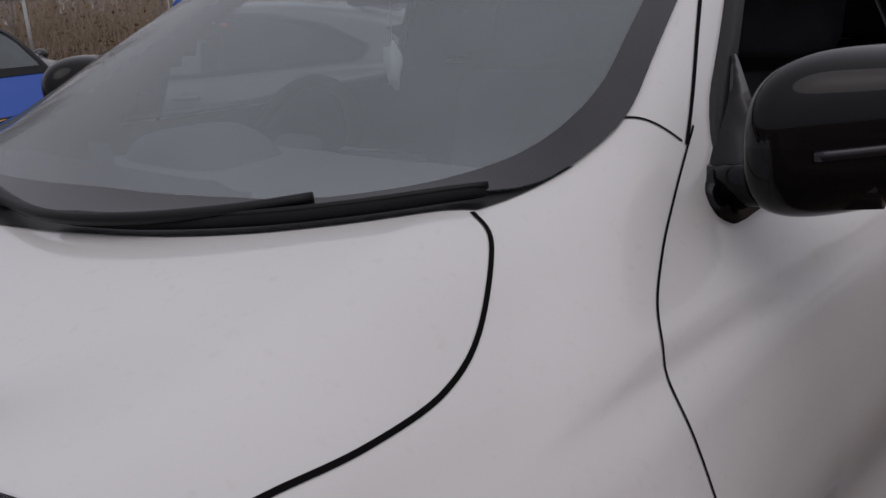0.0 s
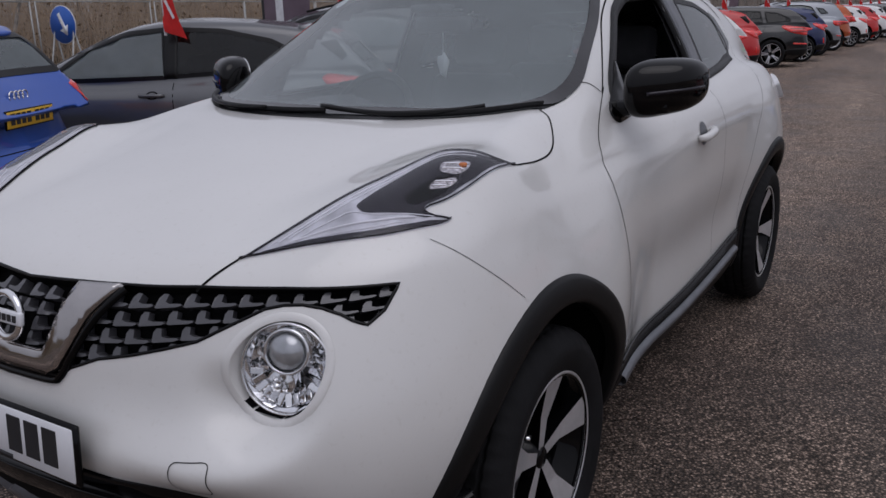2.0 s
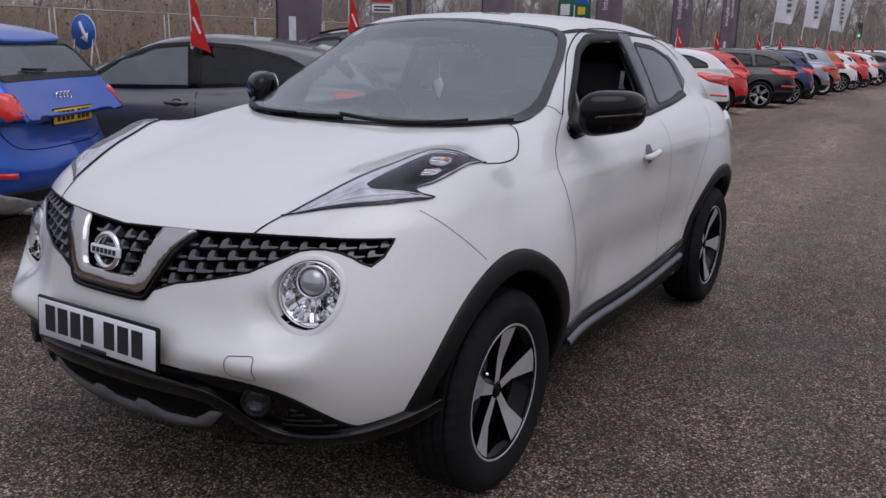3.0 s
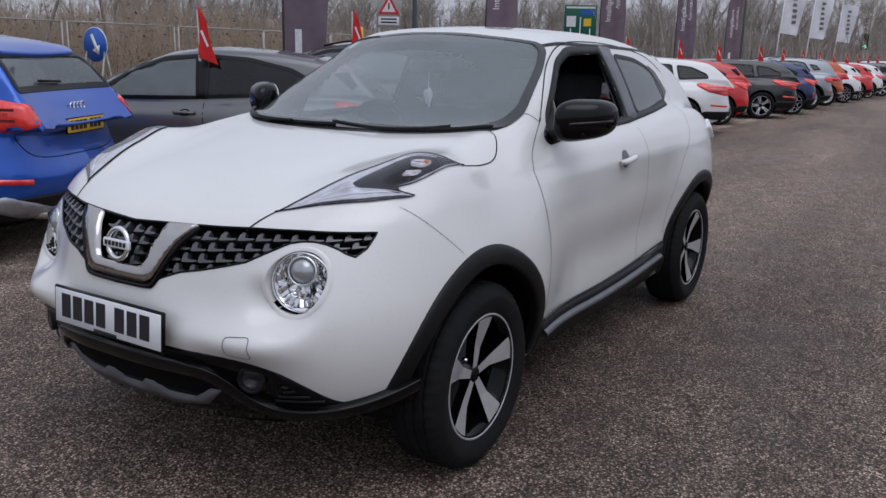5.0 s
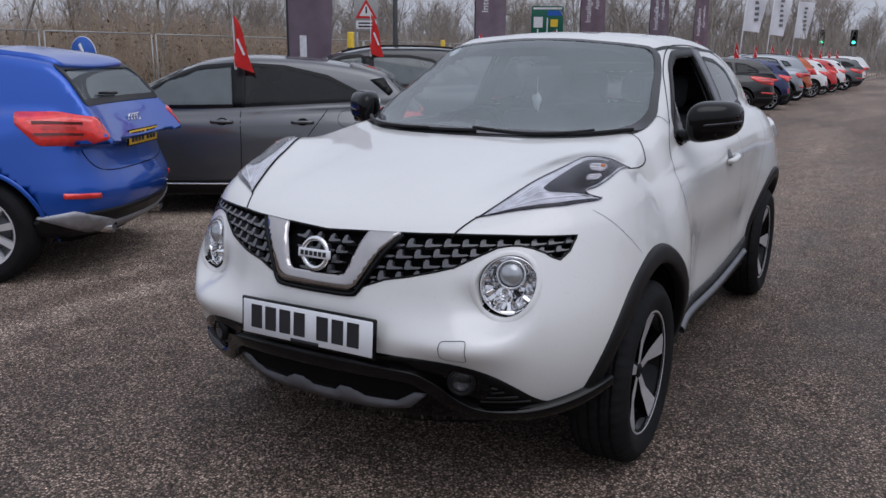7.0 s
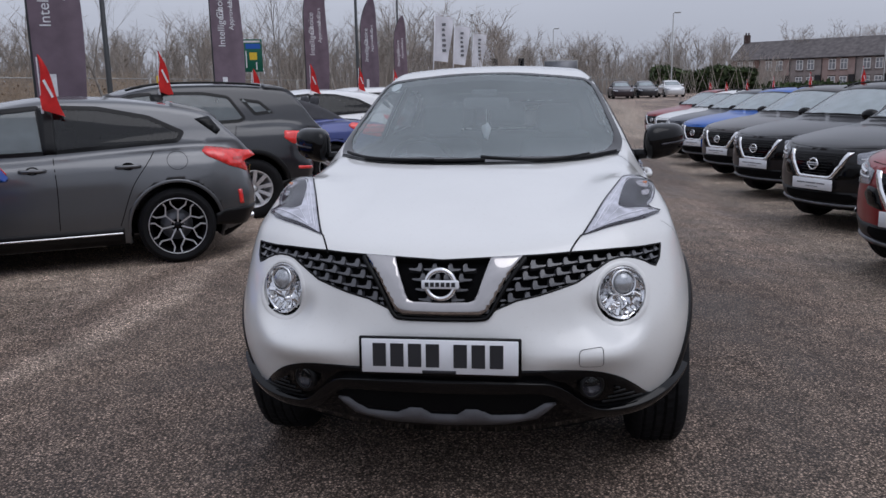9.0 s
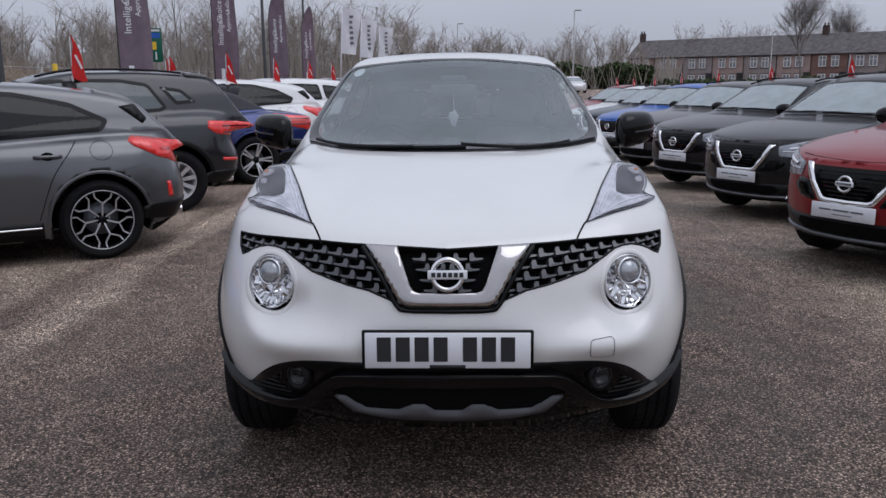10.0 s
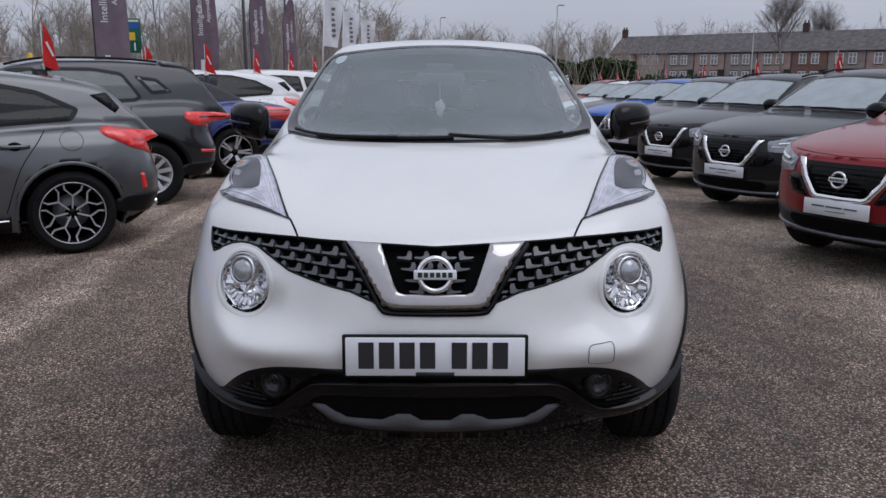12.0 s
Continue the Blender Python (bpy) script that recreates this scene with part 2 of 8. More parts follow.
def sub(P, Q, N, mask):
    q = Q[mask]
    used, inv = np.unique(q, return_inverse=True)
    return (P[used], inv.reshape(q.shape)), N[used]


def inside(poly, u, v):
    poly = np.asarray(poly, float)
    hit = np.zeros(np.shape(u), bool)
    for (x0, y0), (x1, y1) in zip(poly, np.roll(poly, -1, 0)):
        if y0 != y1:
            hit ^= ((y0 > v) != (y1 > v)) & (u < (x1 - x0) * (v - y0) / (y1 - y0) + x0)
    return hit


def dense(pts, step, closed=True):
    out = []
    pts = [np.array(p, float) for p in pts]
    for a, b in zip(pts, pts[1:] + ([pts[0]] if closed else [])):
        k = max(1, math.ceil(np.linalg.norm(b - a) / step))
        out += [a + (b - a) * i / k for i in range(k)]
    return np.array(out if closed else out + [pts[-1]])


def fillet(pts, r, seg=5):
    """The closed outline with its corners rounded."""
    out = []
    pts = [np.array(p, float) for p in pts]
    for i, p in enumerate(pts):
        a, b = pts[i - 1] - p, pts[(i + 1) % len(pts)] - p
        la, lb = np.linalg.norm(a), np.linalg.norm(b)
        d = min(r, 0.45 * la, 0.45 * lb)
        p0, p2 = p + a / la * d, p + b / lb * d
        out += [(1 - t) ** 2 * p0 + 2 * t * (1 - t) * p + t * t * p2 for t in np.linspace(0, 1, seg)]
    return np.array(out)


def bow(pts, n=8):
    """A smooth open curve through points (any dimension)."""
    p = [np.array(q, float) for q in pts]
    p = [2 * p[0] - p[1]] + p + [2 * p[-1] - p[-2]]
    out = []
    for a, b, c, d in zip(p, p[1:], p[2:], p[3:]):
        for t in np.linspace(0, 1, n, endpoint=False):
            out.append(0.5 * (2 * b + (c - a) * t + (2 * a - 5 * b + 4 * c - d) * t * t + (3 * b - 3 * c + d - a) * t**3))
    return np.array(out + [p[-2]])


def caster(fn, mode, axis_y=0.25):
    """Drops 2D points onto the surface fn = 0. front: (x, z); side: (y, z) seen from +x; top: (x, y); wrap: (degrees, z) round an upright axis; back: (x, z)."""
    def drop(uv):
        uv = np.asarray(uv, float)
        u, v, o = uv[:, 0], uv[:, 1], np.ones(len(uv))
        if mode == "front":
            p, d = np.stack([u, -1.4 * o, v], 1), np.array([0, 1.0, 0])
        elif mode == "back":
            p, d = np.stack([u, 4.6 * o, v], 1), np.array([0, -1.0, 0])
        elif mode == "rear":
            a = np.radians(u / 0.018)
            way = np.stack([np.sin(a), np.cos(a), 0 * o], 1)
            p, d = np.stack([0 * o, axis_y * o, v], 1) + 1.9 * way, -way
        elif mode == "side":
            p, d = np.stack([1.3 * o, u, v], 1), np.array([-1.0, 0, 0])
        elif mode == "top":
            p, d = np.stack([u, v, 1.8 * o], 1), np.array([0, 0, -1.0])
        else:
            a = np.radians(u)
            way = np.stack([np.sin(a), -np.cos(a), 0 * o], 1)
            p, d = np.stack([0 * o, axis_y * o, v], 1) + 1.6 * way, -way
        d = np.broadcast_to(d, p.shape)
        s, lo, hi, done = 0.0, np.zeros(len(p)), np.full(len(p), 0.0), np.zeros(len(p), bool)
        while s < 1.9 and not done.all():
            s += 0.015
            now = (fn(*(p + s * d).T) < 0) & ~done
            lo[now], hi[now] = s - 0.015, s
            done |= now
        for _ in range(14):
            mid = (lo + hi) / 2
            neg = fn(*(p + mid[:, None] * d).T) < 0
            hi, lo = np.where(neg, mid, hi), np.where(neg, lo, mid)
        P = p + hi[:, None] * d
        N = grad(fn, P)
        return P, N / (np.linalg.norm(N, axis=1)[:, None] + 1e-9)
    return drop


def patch(outline, drop, off=0.003, skirt=0.0, step=0.05, edge=0.02, bulge=0.0, hole=None):
    """A sheet of the outlined shape laid on the surface, lifted by off, with a turned-down rim. hole: an inner outline left open."""
    rim = dense(outline, edge)
    rims = [rim] + ([dense(hole, edge)] if hole is not None else [])
    lo, hi = rim.min(0), rim.max(0)
    g = np.stack(np.meshgrid(np.arange(lo[0], hi[0], step), np.arange(lo[1], hi[1], step)), -1).reshape(-1, 2)
    g = g[inside(rim, g[:, 0], g[:, 1])] if len(g) else g
    if hole is not None and len(g):
        g = g[~inside(hole, g[:, 0], g[:, 1])]
    for r in rims:
        if len(g):
            g = g[np.sqrt(((g[:, None] - r[None]) ** 2).sum(-1)).min(1) > 0.4 * min(step, edge * 2)]
    pts = np.concatenate(rims + [g]) if len(g) else np.concatenate(rims)
    edges, start = [], 0
    for r in rims:
        edges += [(start + i, start + (i + 1) % len(r)) for i in range(len(r))]
        start += len(r)
    vs, _, fs, orig, _, _ = geometry.delaunay_2d_cdt([Vector(p) for p in pts], edges, [], 1 if hole is None else 1, 1e-6)
    v2 = np.array([tuple(p) for p in vs])
    fs = [tuple(f) for f in fs]
    if hole is not None:
        cen = np.array([v2[list(f)].mean(0) for f in fs])
        keep = ~inside(hole, cen[:, 0], cen[:, 1])
        fs = [f for f, k in zip(fs, keep) if k]
    P, N = drop(v2)
    lift = np.full(len(P), off)
    if bulge:
        dist = np.sqrt(((v2[:, None] - rim[None]) ** 2).sum(-1)).min(1)
        lift = lift + bulge * np.clip(dist / (dist.max() + 1e-9), 0, 1) ** 0.6
    V = P + N * lift[:, None]
    tri = V[[f[0] for f in fs]], V[[f[1] for f in fs]], V[[f[2] for f in fs]]
    if (np.cross(tri[1] - tri[0], tri[2] - tri[0]) * N[[f[0] for f in fs]]).sum() < 0:
        fs = [f[::-1] for f in fs]
    NN = N
    if skirt:
        cnt = {}
        for f in fs:
            for a, b in zip(f, f[1:] + f[:1]):
                cnt[(a, b)] = 1
        border = [e for e in cnt if (e[1], e[0]) not in cnt]
        low = {}
        extra = []
        for a, b in border:
            for q in (a, b):
                if q not in low:
                    low[q] = len(V) + len(extra)
                    extra.append(P[q] - N[q] * skirt)
        fs = fs + [(b, a, low[a], low[b]) for a, b in border]
        V = np.concatenate([V, extra])
        NN = None
    return V, fs, NN


def ribbon(line, drop, width, off=0.001, profile=((-1, 0), (1, 0)), cast=True):
    """A strip along a line on the surface; profile: across in half widths, lift in half widths."""
    P, N = drop(line) if cast else line
    T = np.gradient(P, axis=0)
    S = np.cross(T, N)
    S /= np.linalg.norm(S, axis=1)[:, None] + 1e-9
    k = len(profile)
    V = np.concatenate([P + S * a * width / 2 + N * (off + b * width / 2) for a, b in profile])
    n = len(P)
    F = [(j * n + i, j * n + i + 1, (j + 1) * n + i + 1, (j + 1) * n + i) for j in range(k - 1) for i in range(n - 1)]
    return V, F


ROUND = ((-1, -0.3), (-0.9, 0.35), (-0.45, 0.8), (0, 0.95), (0.45, 0.8), (0.9, 0.35), (1, -0.3))


def flipx(data):
    v, f = np.array(data[0], float), data[1]
    v = v * [-1, 1, 1]
    return v, [tuple(q)[::-1] for q in f]


def lathe(profile, n=48, axis="x", centre=(0, 0, 0)):
    """Turns (radius, along) points round an axis."""
    r, a = np.array([p[0] for p in profile], float), np.array([p[1] for p in profile], float)
    t = np.linspace(0, 2 * math.pi, n, endpoint=False)
    c, s = np.outer(np.cos(t), r), np.outer(np.sin(t), r)
    al = np.broadcast_to(a, c.shape)
    V = {"x": (al, c, s), "y": (c, al, s), "z": (c, s, al)}[axis]
    V = np.stack(V, -1).reshape(-1, 3) + centre
    k = len(profile)
    F = [(i * k + j, i * k + j + 1, ((i + 1) % n) * k + j + 1, ((i + 1) % n) * k + j) for i in range(n) for j in range(k - 1)]
    return V, F


def join(*datas):
    V, F, n = [], [], 0
    for v, f in datas:
        V.append(np.asarray(v, float))
        F += [tuple(i + n for i in q) for q in f]
        n += len(v)
    return np.concatenate(V), F


def moved(data, m):
    v = np.asarray(data[0], float)
    r, t = np.array(m.to_3x3()), np.array(m.translation)
    return v @ r.T + t, data[1]


def box(sx, sy, sz, at=(0, 0, 0), bevel=0.0, seg=2):
    """A box with rounded edges, centred at a point."""
    bm = bmesh.new()
    bmesh.ops.create_cube(bm, size=1)
    bmesh.ops.scale(bm, vec=(sx, sy, sz), verts=bm.verts)
    if bevel:
        bmesh.ops.bevel(bm, geom=bm.edges[:], offset=bevel, segments=seg, profile=0.5, affect='EDGES')
    bm.verts.index_update()
    V = np.array([tuple(v.co) for v in bm.verts]) + at
    F = [tuple(v.index for v in f.verts) for f in bm.faces]
    bm.free()
    return V, F


def tube(pts, r, n=8):
    """A round bar along points; r: one radius or one for each point."""
    P = np.array(pts, float)
    R = np.broadcast_to(np.asarray(r, float), (len(P),))
    T = np.gradient(P, axis=0)
    T /= np.linalg.norm(T, axis=1)[:, None] + 1e-9
    ref = np.array([0, 0, 1.0]) if abs(T[:, 2]).mean() < 0.8 else np.array([1.0, 0, 0])
    A = np.cross(T, ref)
    A /= np.linalg.norm(A, axis=1)[:, None] + 1e-9
    B = np.cross(T, A)
    t = np.linspace(0, 2 * math.pi, n, endpoint=False)
    V = (P[:, None] + R[:, None, None] * (np.cos(t)[None, :, None] * A[:, None] + np.sin(t)[None, :, None] * B[:, None])).reshape(-1, 3)
    F = [(i * n + j, i * n + (j + 1) % n, (i + 1) * n + (j + 1) % n, (i + 1) * n + j) for i in range(len(P) - 1) for j in range(n)]
    F += [tuple(range(n))[::-1], tuple(range((len(P) - 1) * n, len(P) * n))]
    return V, F


def prism(outline, depth, axis="x", at=0.0):
    """A plate of an outline (two coordinates) with a thickness along an axis."""
    o = np.asarray(outline, float)
    n = len(o)

    def lay(w):
        c = np.full(n, w)
        return np.stack({"x": (c, o[:, 0], o[:, 1]), "y": (o[:, 0], c, o[:, 1]), "z": (o[:, 0], o[:, 1], c)}[axis], 1)
    V = np.concatenate([lay(at), lay(at + depth)])
    F = [tuple(range(n))[::-1], tuple(range(n, 2 * n))] + [(i, (i + 1) % n, n + (i + 1) % n, n + i) for i in range(n)]
    return V, F


# ---- cars: shape ----
def ease(t):
    t = np.clip(t, 0, 1)
    return t * t * (3 - 2 * t)


class Shape:
    """A car body as a solid: nose and tail curves in plan, side profile, top line, cabin and wheel bulges. y runs back from the front axle, the nose points to -y."""

    def __init__(s, top, nose, plan, side, waist, tail, tailplan, roof, belt=0.72, tumble=0.36, curl=0.25, crown=((-1, 0.05), (0.2, 0.05), (3.5, 0.04)), lean=0.22, roofcrown=0.10, bulges=(), base=2.6, wr=0.334, well=0.40, floor=0.21, taper=0.08, extra=None, kb=0.05, sink=0.88):
        s.top, s.nose, s.plan, s.side, s.waist, s.tail, s.tailplan, s.roof, s.crown = (spl(*c) for c in (top, nose, plan, side, waist, tail, tailplan, roof, crown))
        s.belt, s.tumble, s.curl, s.lean, s.roofcrown, s.bulges, s.base, s.wr, s.well, s.floor, s.taper, s.extra, s.kb, s.sink = belt, tumble, curl, lean, roofcrown, bulges, base, wr, well, floor, taper, extra, kb, sink

    def solid(s, x, y, z):
        ax = np.abs(x)
        side = ax - s.side(z) - s.waist(y) + 0.07 * ease((1.3 - y) / 1.0) * ease((z - 0.85) / 0.35)
        f = smax(side, s.nose(z) + s.plan(ax) - y, 0.10)
        f = smax(f, y - s.tail(z) + s.tailplan(ax), 0.10)
        f = smax(f, z - s.top(y) + s.crown(y) * ax * ax, 0.06)
        for cx, cy, cz, rx, ry, rz in s.bulges:
            e = (np.sqrt(((ax - cx) / rx) ** 2 + ((y - cy) / ry) ** 2 + ((z - cz) / rz) ** 2) - 1) * min(rx, rz)
            f = smin(f, e, 0.09 + 0.07 * ease((y - 0.15) / 0.3) * ease((1.2 - y) / 0.4))
        up = np.maximum(z - 1.15, -0.12)
        g = ax - s.belt + s.tumble * up + s.curl * up * np.abs(up) + s.taper * np.clip((y - 1.6) / 1.4, 0, 2) ** 2
        c = smax(g, z - s.roof(y - s.lean * ax * ax) + s.roofcrown * ax * ax, 0.06)
        c = np.maximum(c, s.sink - z)
        f = smin(f, c, s.kb)
        if s.extra:
            f = s.extra(f, ax, y, z)
        return np.maximum(f, s.floor - z)

    def wells(s, x, y, z):
        ax = np.abs(x)
        d = np.minimum(np.hypot(y, z - s.wr), np.hypot(y - s.base, z - s.wr)) - s.well
        return np.maximum(d, 0.48 - ax)

    def shell(s, x, y, z):
        return np.maximum(s.solid(x, y, z), -s.wells(x, y, z))

    def skin(s, x, y, z):
        return s.solid(x, y, z) + 0.03


def wheel_mesh_parts(wr, width, rr, style):
    """(name, data, material, label) for a wheel that stands at the origin, its outer face towards +x."""
    w = width / 2
    tyre = [(rr - 0.012, -w * 0.85), (rr + 0.012, -w * 0.95), ((rr + wr) / 2, -w * 1.06), (wr - 0.03, -w * 0.98), (wr - 0.008, -w * 0.82)]
    for g in (-0.55, -0.18, 0.18, 0.55):
        tyre += [(wr, w * (g - 0.09)), (wr, w * (g - 0.05)), (wr - 0.008, w * (g - 0.035)), (wr - 0.008, w * (g + 0.035)), (wr, w * (g + 0.05)), (wr, w * (g + 0.09))]
    tyre += [(wr - 0.008, w * 0.82), (wr - 0.03, w * 0.98), ((rr + wr) / 2 + 0.012, w * 1.05), ((rr + wr) / 2, w * 1.07), (rr + 0.014, w * 0.97), (rr - 0.004, w * 0.86), (rr - 0.012, w * 0.80)]
    seg = 150 if style == "fan" else 40
    tv, tf = lathe(tyre, seg)
    if style == "fan":
        # cross cuts in the tread, slanting over its width
        k = len(tyre)
        tv = tv.reshape(seg, k, 3)
        for j, (r, x) in enumerate(tyre):
            if r >= wr - 0.031:
                cut = (np.arange(seg) + (j // 5)) % 3 == 0
                tv[cut, j, 1:] *= (r - 0.006) / r
        tv = tv.reshape(-1, 3)
    out = [("tyre", (tv, tf), RUBBER, "")]
    out.append(("rim", lathe([(rr - 0.012, w * 0.86), (rr - 0.004, w * 0.9), (rr + 0.003, w * 0.86), (rr - 0.006, w * 0.80), (rr - 0.022, w * 0.66), (rr - 0.045, 0.0), (rr - 0.05, -w * 0.6), (0.05, -w * 0.5)], 56), GLOSS if style != "silver" else SILVER, ""))
    out.append(("rim_lip", lathe([(rr - 0.008, w * 0.84), (rr - 0.006, w * 0.9), (rr - 0.001, w * 0.905), (rr + 0.003, w * 0.87)], 56), ALLOY if style != "silver" else SILVER, ""))
    out.append(("brake_disc", lathe([(0.03, -0.02), (0.135, -0.02), (0.137, -0.03), (0.03, -0.035)], 40), SATIN, ""))
    f = w * 0.72
    if style == "fan":
        for k in range(5):
            a0 = math.radians(90 + 72 * k)

            def pol(r, a, x):
                return (x, r * math.cos(a0 + a), r * math.sin(a0 + a))
            top = [pol(0.030, -0.5, f - 0.016), pol(0.10, -0.26, f - 0.012), pol(rr - 0.012, -0.30, f + 0.012), pol(rr - 0.01, 0.0, f + 0.014), pol(rr - 0.012, 0.13, f + 0.012), pol(0.12, 0.12, f - 0.01), pol(0.030, 0.5, f - 0.016)]
            low = [(x - 0.035, y, z) for x, y, z in top]
            n = len(top)
            out.append(("spoke", (low + [(x - 0.002, y, z) for x, y, z in top], [(i, (i + 1) % n, n + (i + 1) % n, n + i) for i in range(n)]), GLOSS, ""))
            out.append(("spoke_face", (top, [(0, 1, 5, 6), (1, 2, 3, 5), (3, 4, 5)]), ALLOY, "machined grey spoke face"))
    elif style == "fork":
        for k in range(7):
            a0 = 2 * math.pi * k / 7 + math.pi / 2

            def at(r, a, x):
                return np.array([x, r * math.cos(a0 + a), r * math.sin(a0 + a)])
            V, F = [], []
            for p, q, wd in ((at(0.03, 0, f - 0.02), at(0.56 * rr, 0.0, f), 0.0055), (at(0.54 * rr, 0, f), at(0.80 * rr, 0.33, f + 0.004), 0.005), (at(0.54 * rr, 0, f), at(0.80 * rr, -0.33, f + 0.004), 0.005), (at(0.79 * rr, 0.32, f + 0.004), at(rr - 0.01, 0.30, f + 0.012), 0.005), (at(0.79 * rr, -0.32, f + 0.004), at(rr - 0.01, -0.30, f + 0.012), 0.005)):
                sd = np.cross([1.0, 0, 0], q - p)
                sd = sd / np.linalg.norm(sd) * wd
                n0 = len(V)
                V += [p - sd, p + sd, q + sd, q - sd] + [c - [0.03, 0, 0] for c in (p - sd, p + sd, q + sd, q - sd)]
                F += [tuple(n0 + i for i in t) for t in ((0, 1, 2, 3), (0, 4, 5, 1), (1, 5, 6, 2), (2, 6, 7, 3), (3, 7, 4, 0))]
            out.append(("spoke", (V, F), ALLOY, ""))
    else:
        n_sp = {"split": 5, "silver": 10, "star": 5}[style]
        for k in range(n_sp):
            a0 = 2 * math.pi * k / n_sp + math.pi / 2
            arms = [(-0.22, -0.10), (0.22, 0.10)] if style == "split" else [(0.0, 0.0)] if style == "silver" else [(-0.16, -0.16), (0.16, 0.16)]
            for a_out, a_in in arms:
                wd = 0.011 if style != "silver" else 0.02
                p0 = np.array([f - 0.02, 0.045 * math.cos(a0 + a_in), 0.045 * math.sin(a0 + a_in)])
                pm = np.array([f + 0.002, 0.55 * rr * math.cos(a0 + a_out * 1.25), 0.55 * rr * math.sin(a0 + a_out * 1.25)])
                p1 = np.array([f + 0.012, (rr - 0.01) * math.cos(a0 + a_out * 0.75), (rr - 0.01) * math.sin(a0 + a_out * 0.75)])
                if style == "split":
                    pts = [p0, pm, p1]
                else:
                    pts = [p0, (p0 + p1) / 2 + [0.004, 0, 0], p1]
                V, F = [], []
                for i, p in enumerate(pts):
                    t = np.array(pts[min(i + 1, 2)]) - pts[max(i - 1, 0)]
                    sd = np.cross([1.0, 0, 0], t)
                    sd = sd / np.linalg.norm(sd) * wd * (1.15 if i == 2 else 1)
                    V += [p - sd, p + sd, p + sd - [0.03, 0, 0], p - sd - [0.03, 0, 0]]
                for i in range(2):
                    for j in range(4):
                        F.append((i * 4 + j, i * 4 + (j + 1) % 4, i * 4 + 4 + (j + 1) % 4, i * 4 + 4 + j))
                out.append(("spoke", (V, F), ALLOY if style != "silver" else SILVER, ""))
    out.append(("hub_cap", lathe([(0.0, f - 0.010), (0.024, f - 0.011), (0.028, f - 0.016), (0.04, f - 0.024), (0.052, f - 0.05)], 24), GLOSS if style != "silver" else SILVER, ""))
    for k in range(5):
        a = 2 * math.pi * (k + 0.5) / 5
        out.append(("wheel_nut", lathe([(0.0, f - 0.036), (0.008, f - 0.038), (0.009, f - 0.055)], 8, centre=(0, 0.056 * math.cos(a), 0.056 * math.sin(a))), CHROME, ""))
    return out


WHEELS = {}


def add_wheels(car, sh, half, width=0.215, rr=0.222, style="split"):
    key = (round(sh.wr, 3), width, rr, style)
    if key not in WHEELS:
        WHEELS[key] = [(n, d, m, lb, {}) for n, d, m, lb in wheel_mesh_parts(sh.wr, width, rr, style)]
    first = None
    for y in (0, sh.base):
        for sgn in (1, -1):
            hub = new("wheel")
            hub.parent = car
            hub.matrix_local = pose(sgn * (half - width / 2), y, sh.wr, random.uniform(0, 60) if y else 0, 0, 0 if sgn > 0 else 180)
            if first is None:
                first = []
                for n, d, m, lb, _ in WHEELS[key]:
                    first.append(part(n, d, m, hub, lb, smooth=n not in ("spoke", "spoke_face")))
            else:
                for o in first:
                    c = new(o.name.split(".")[0], o.data)
                    c.parent = hub
                    if "label" in o:
                        tagged(c, o["label"])


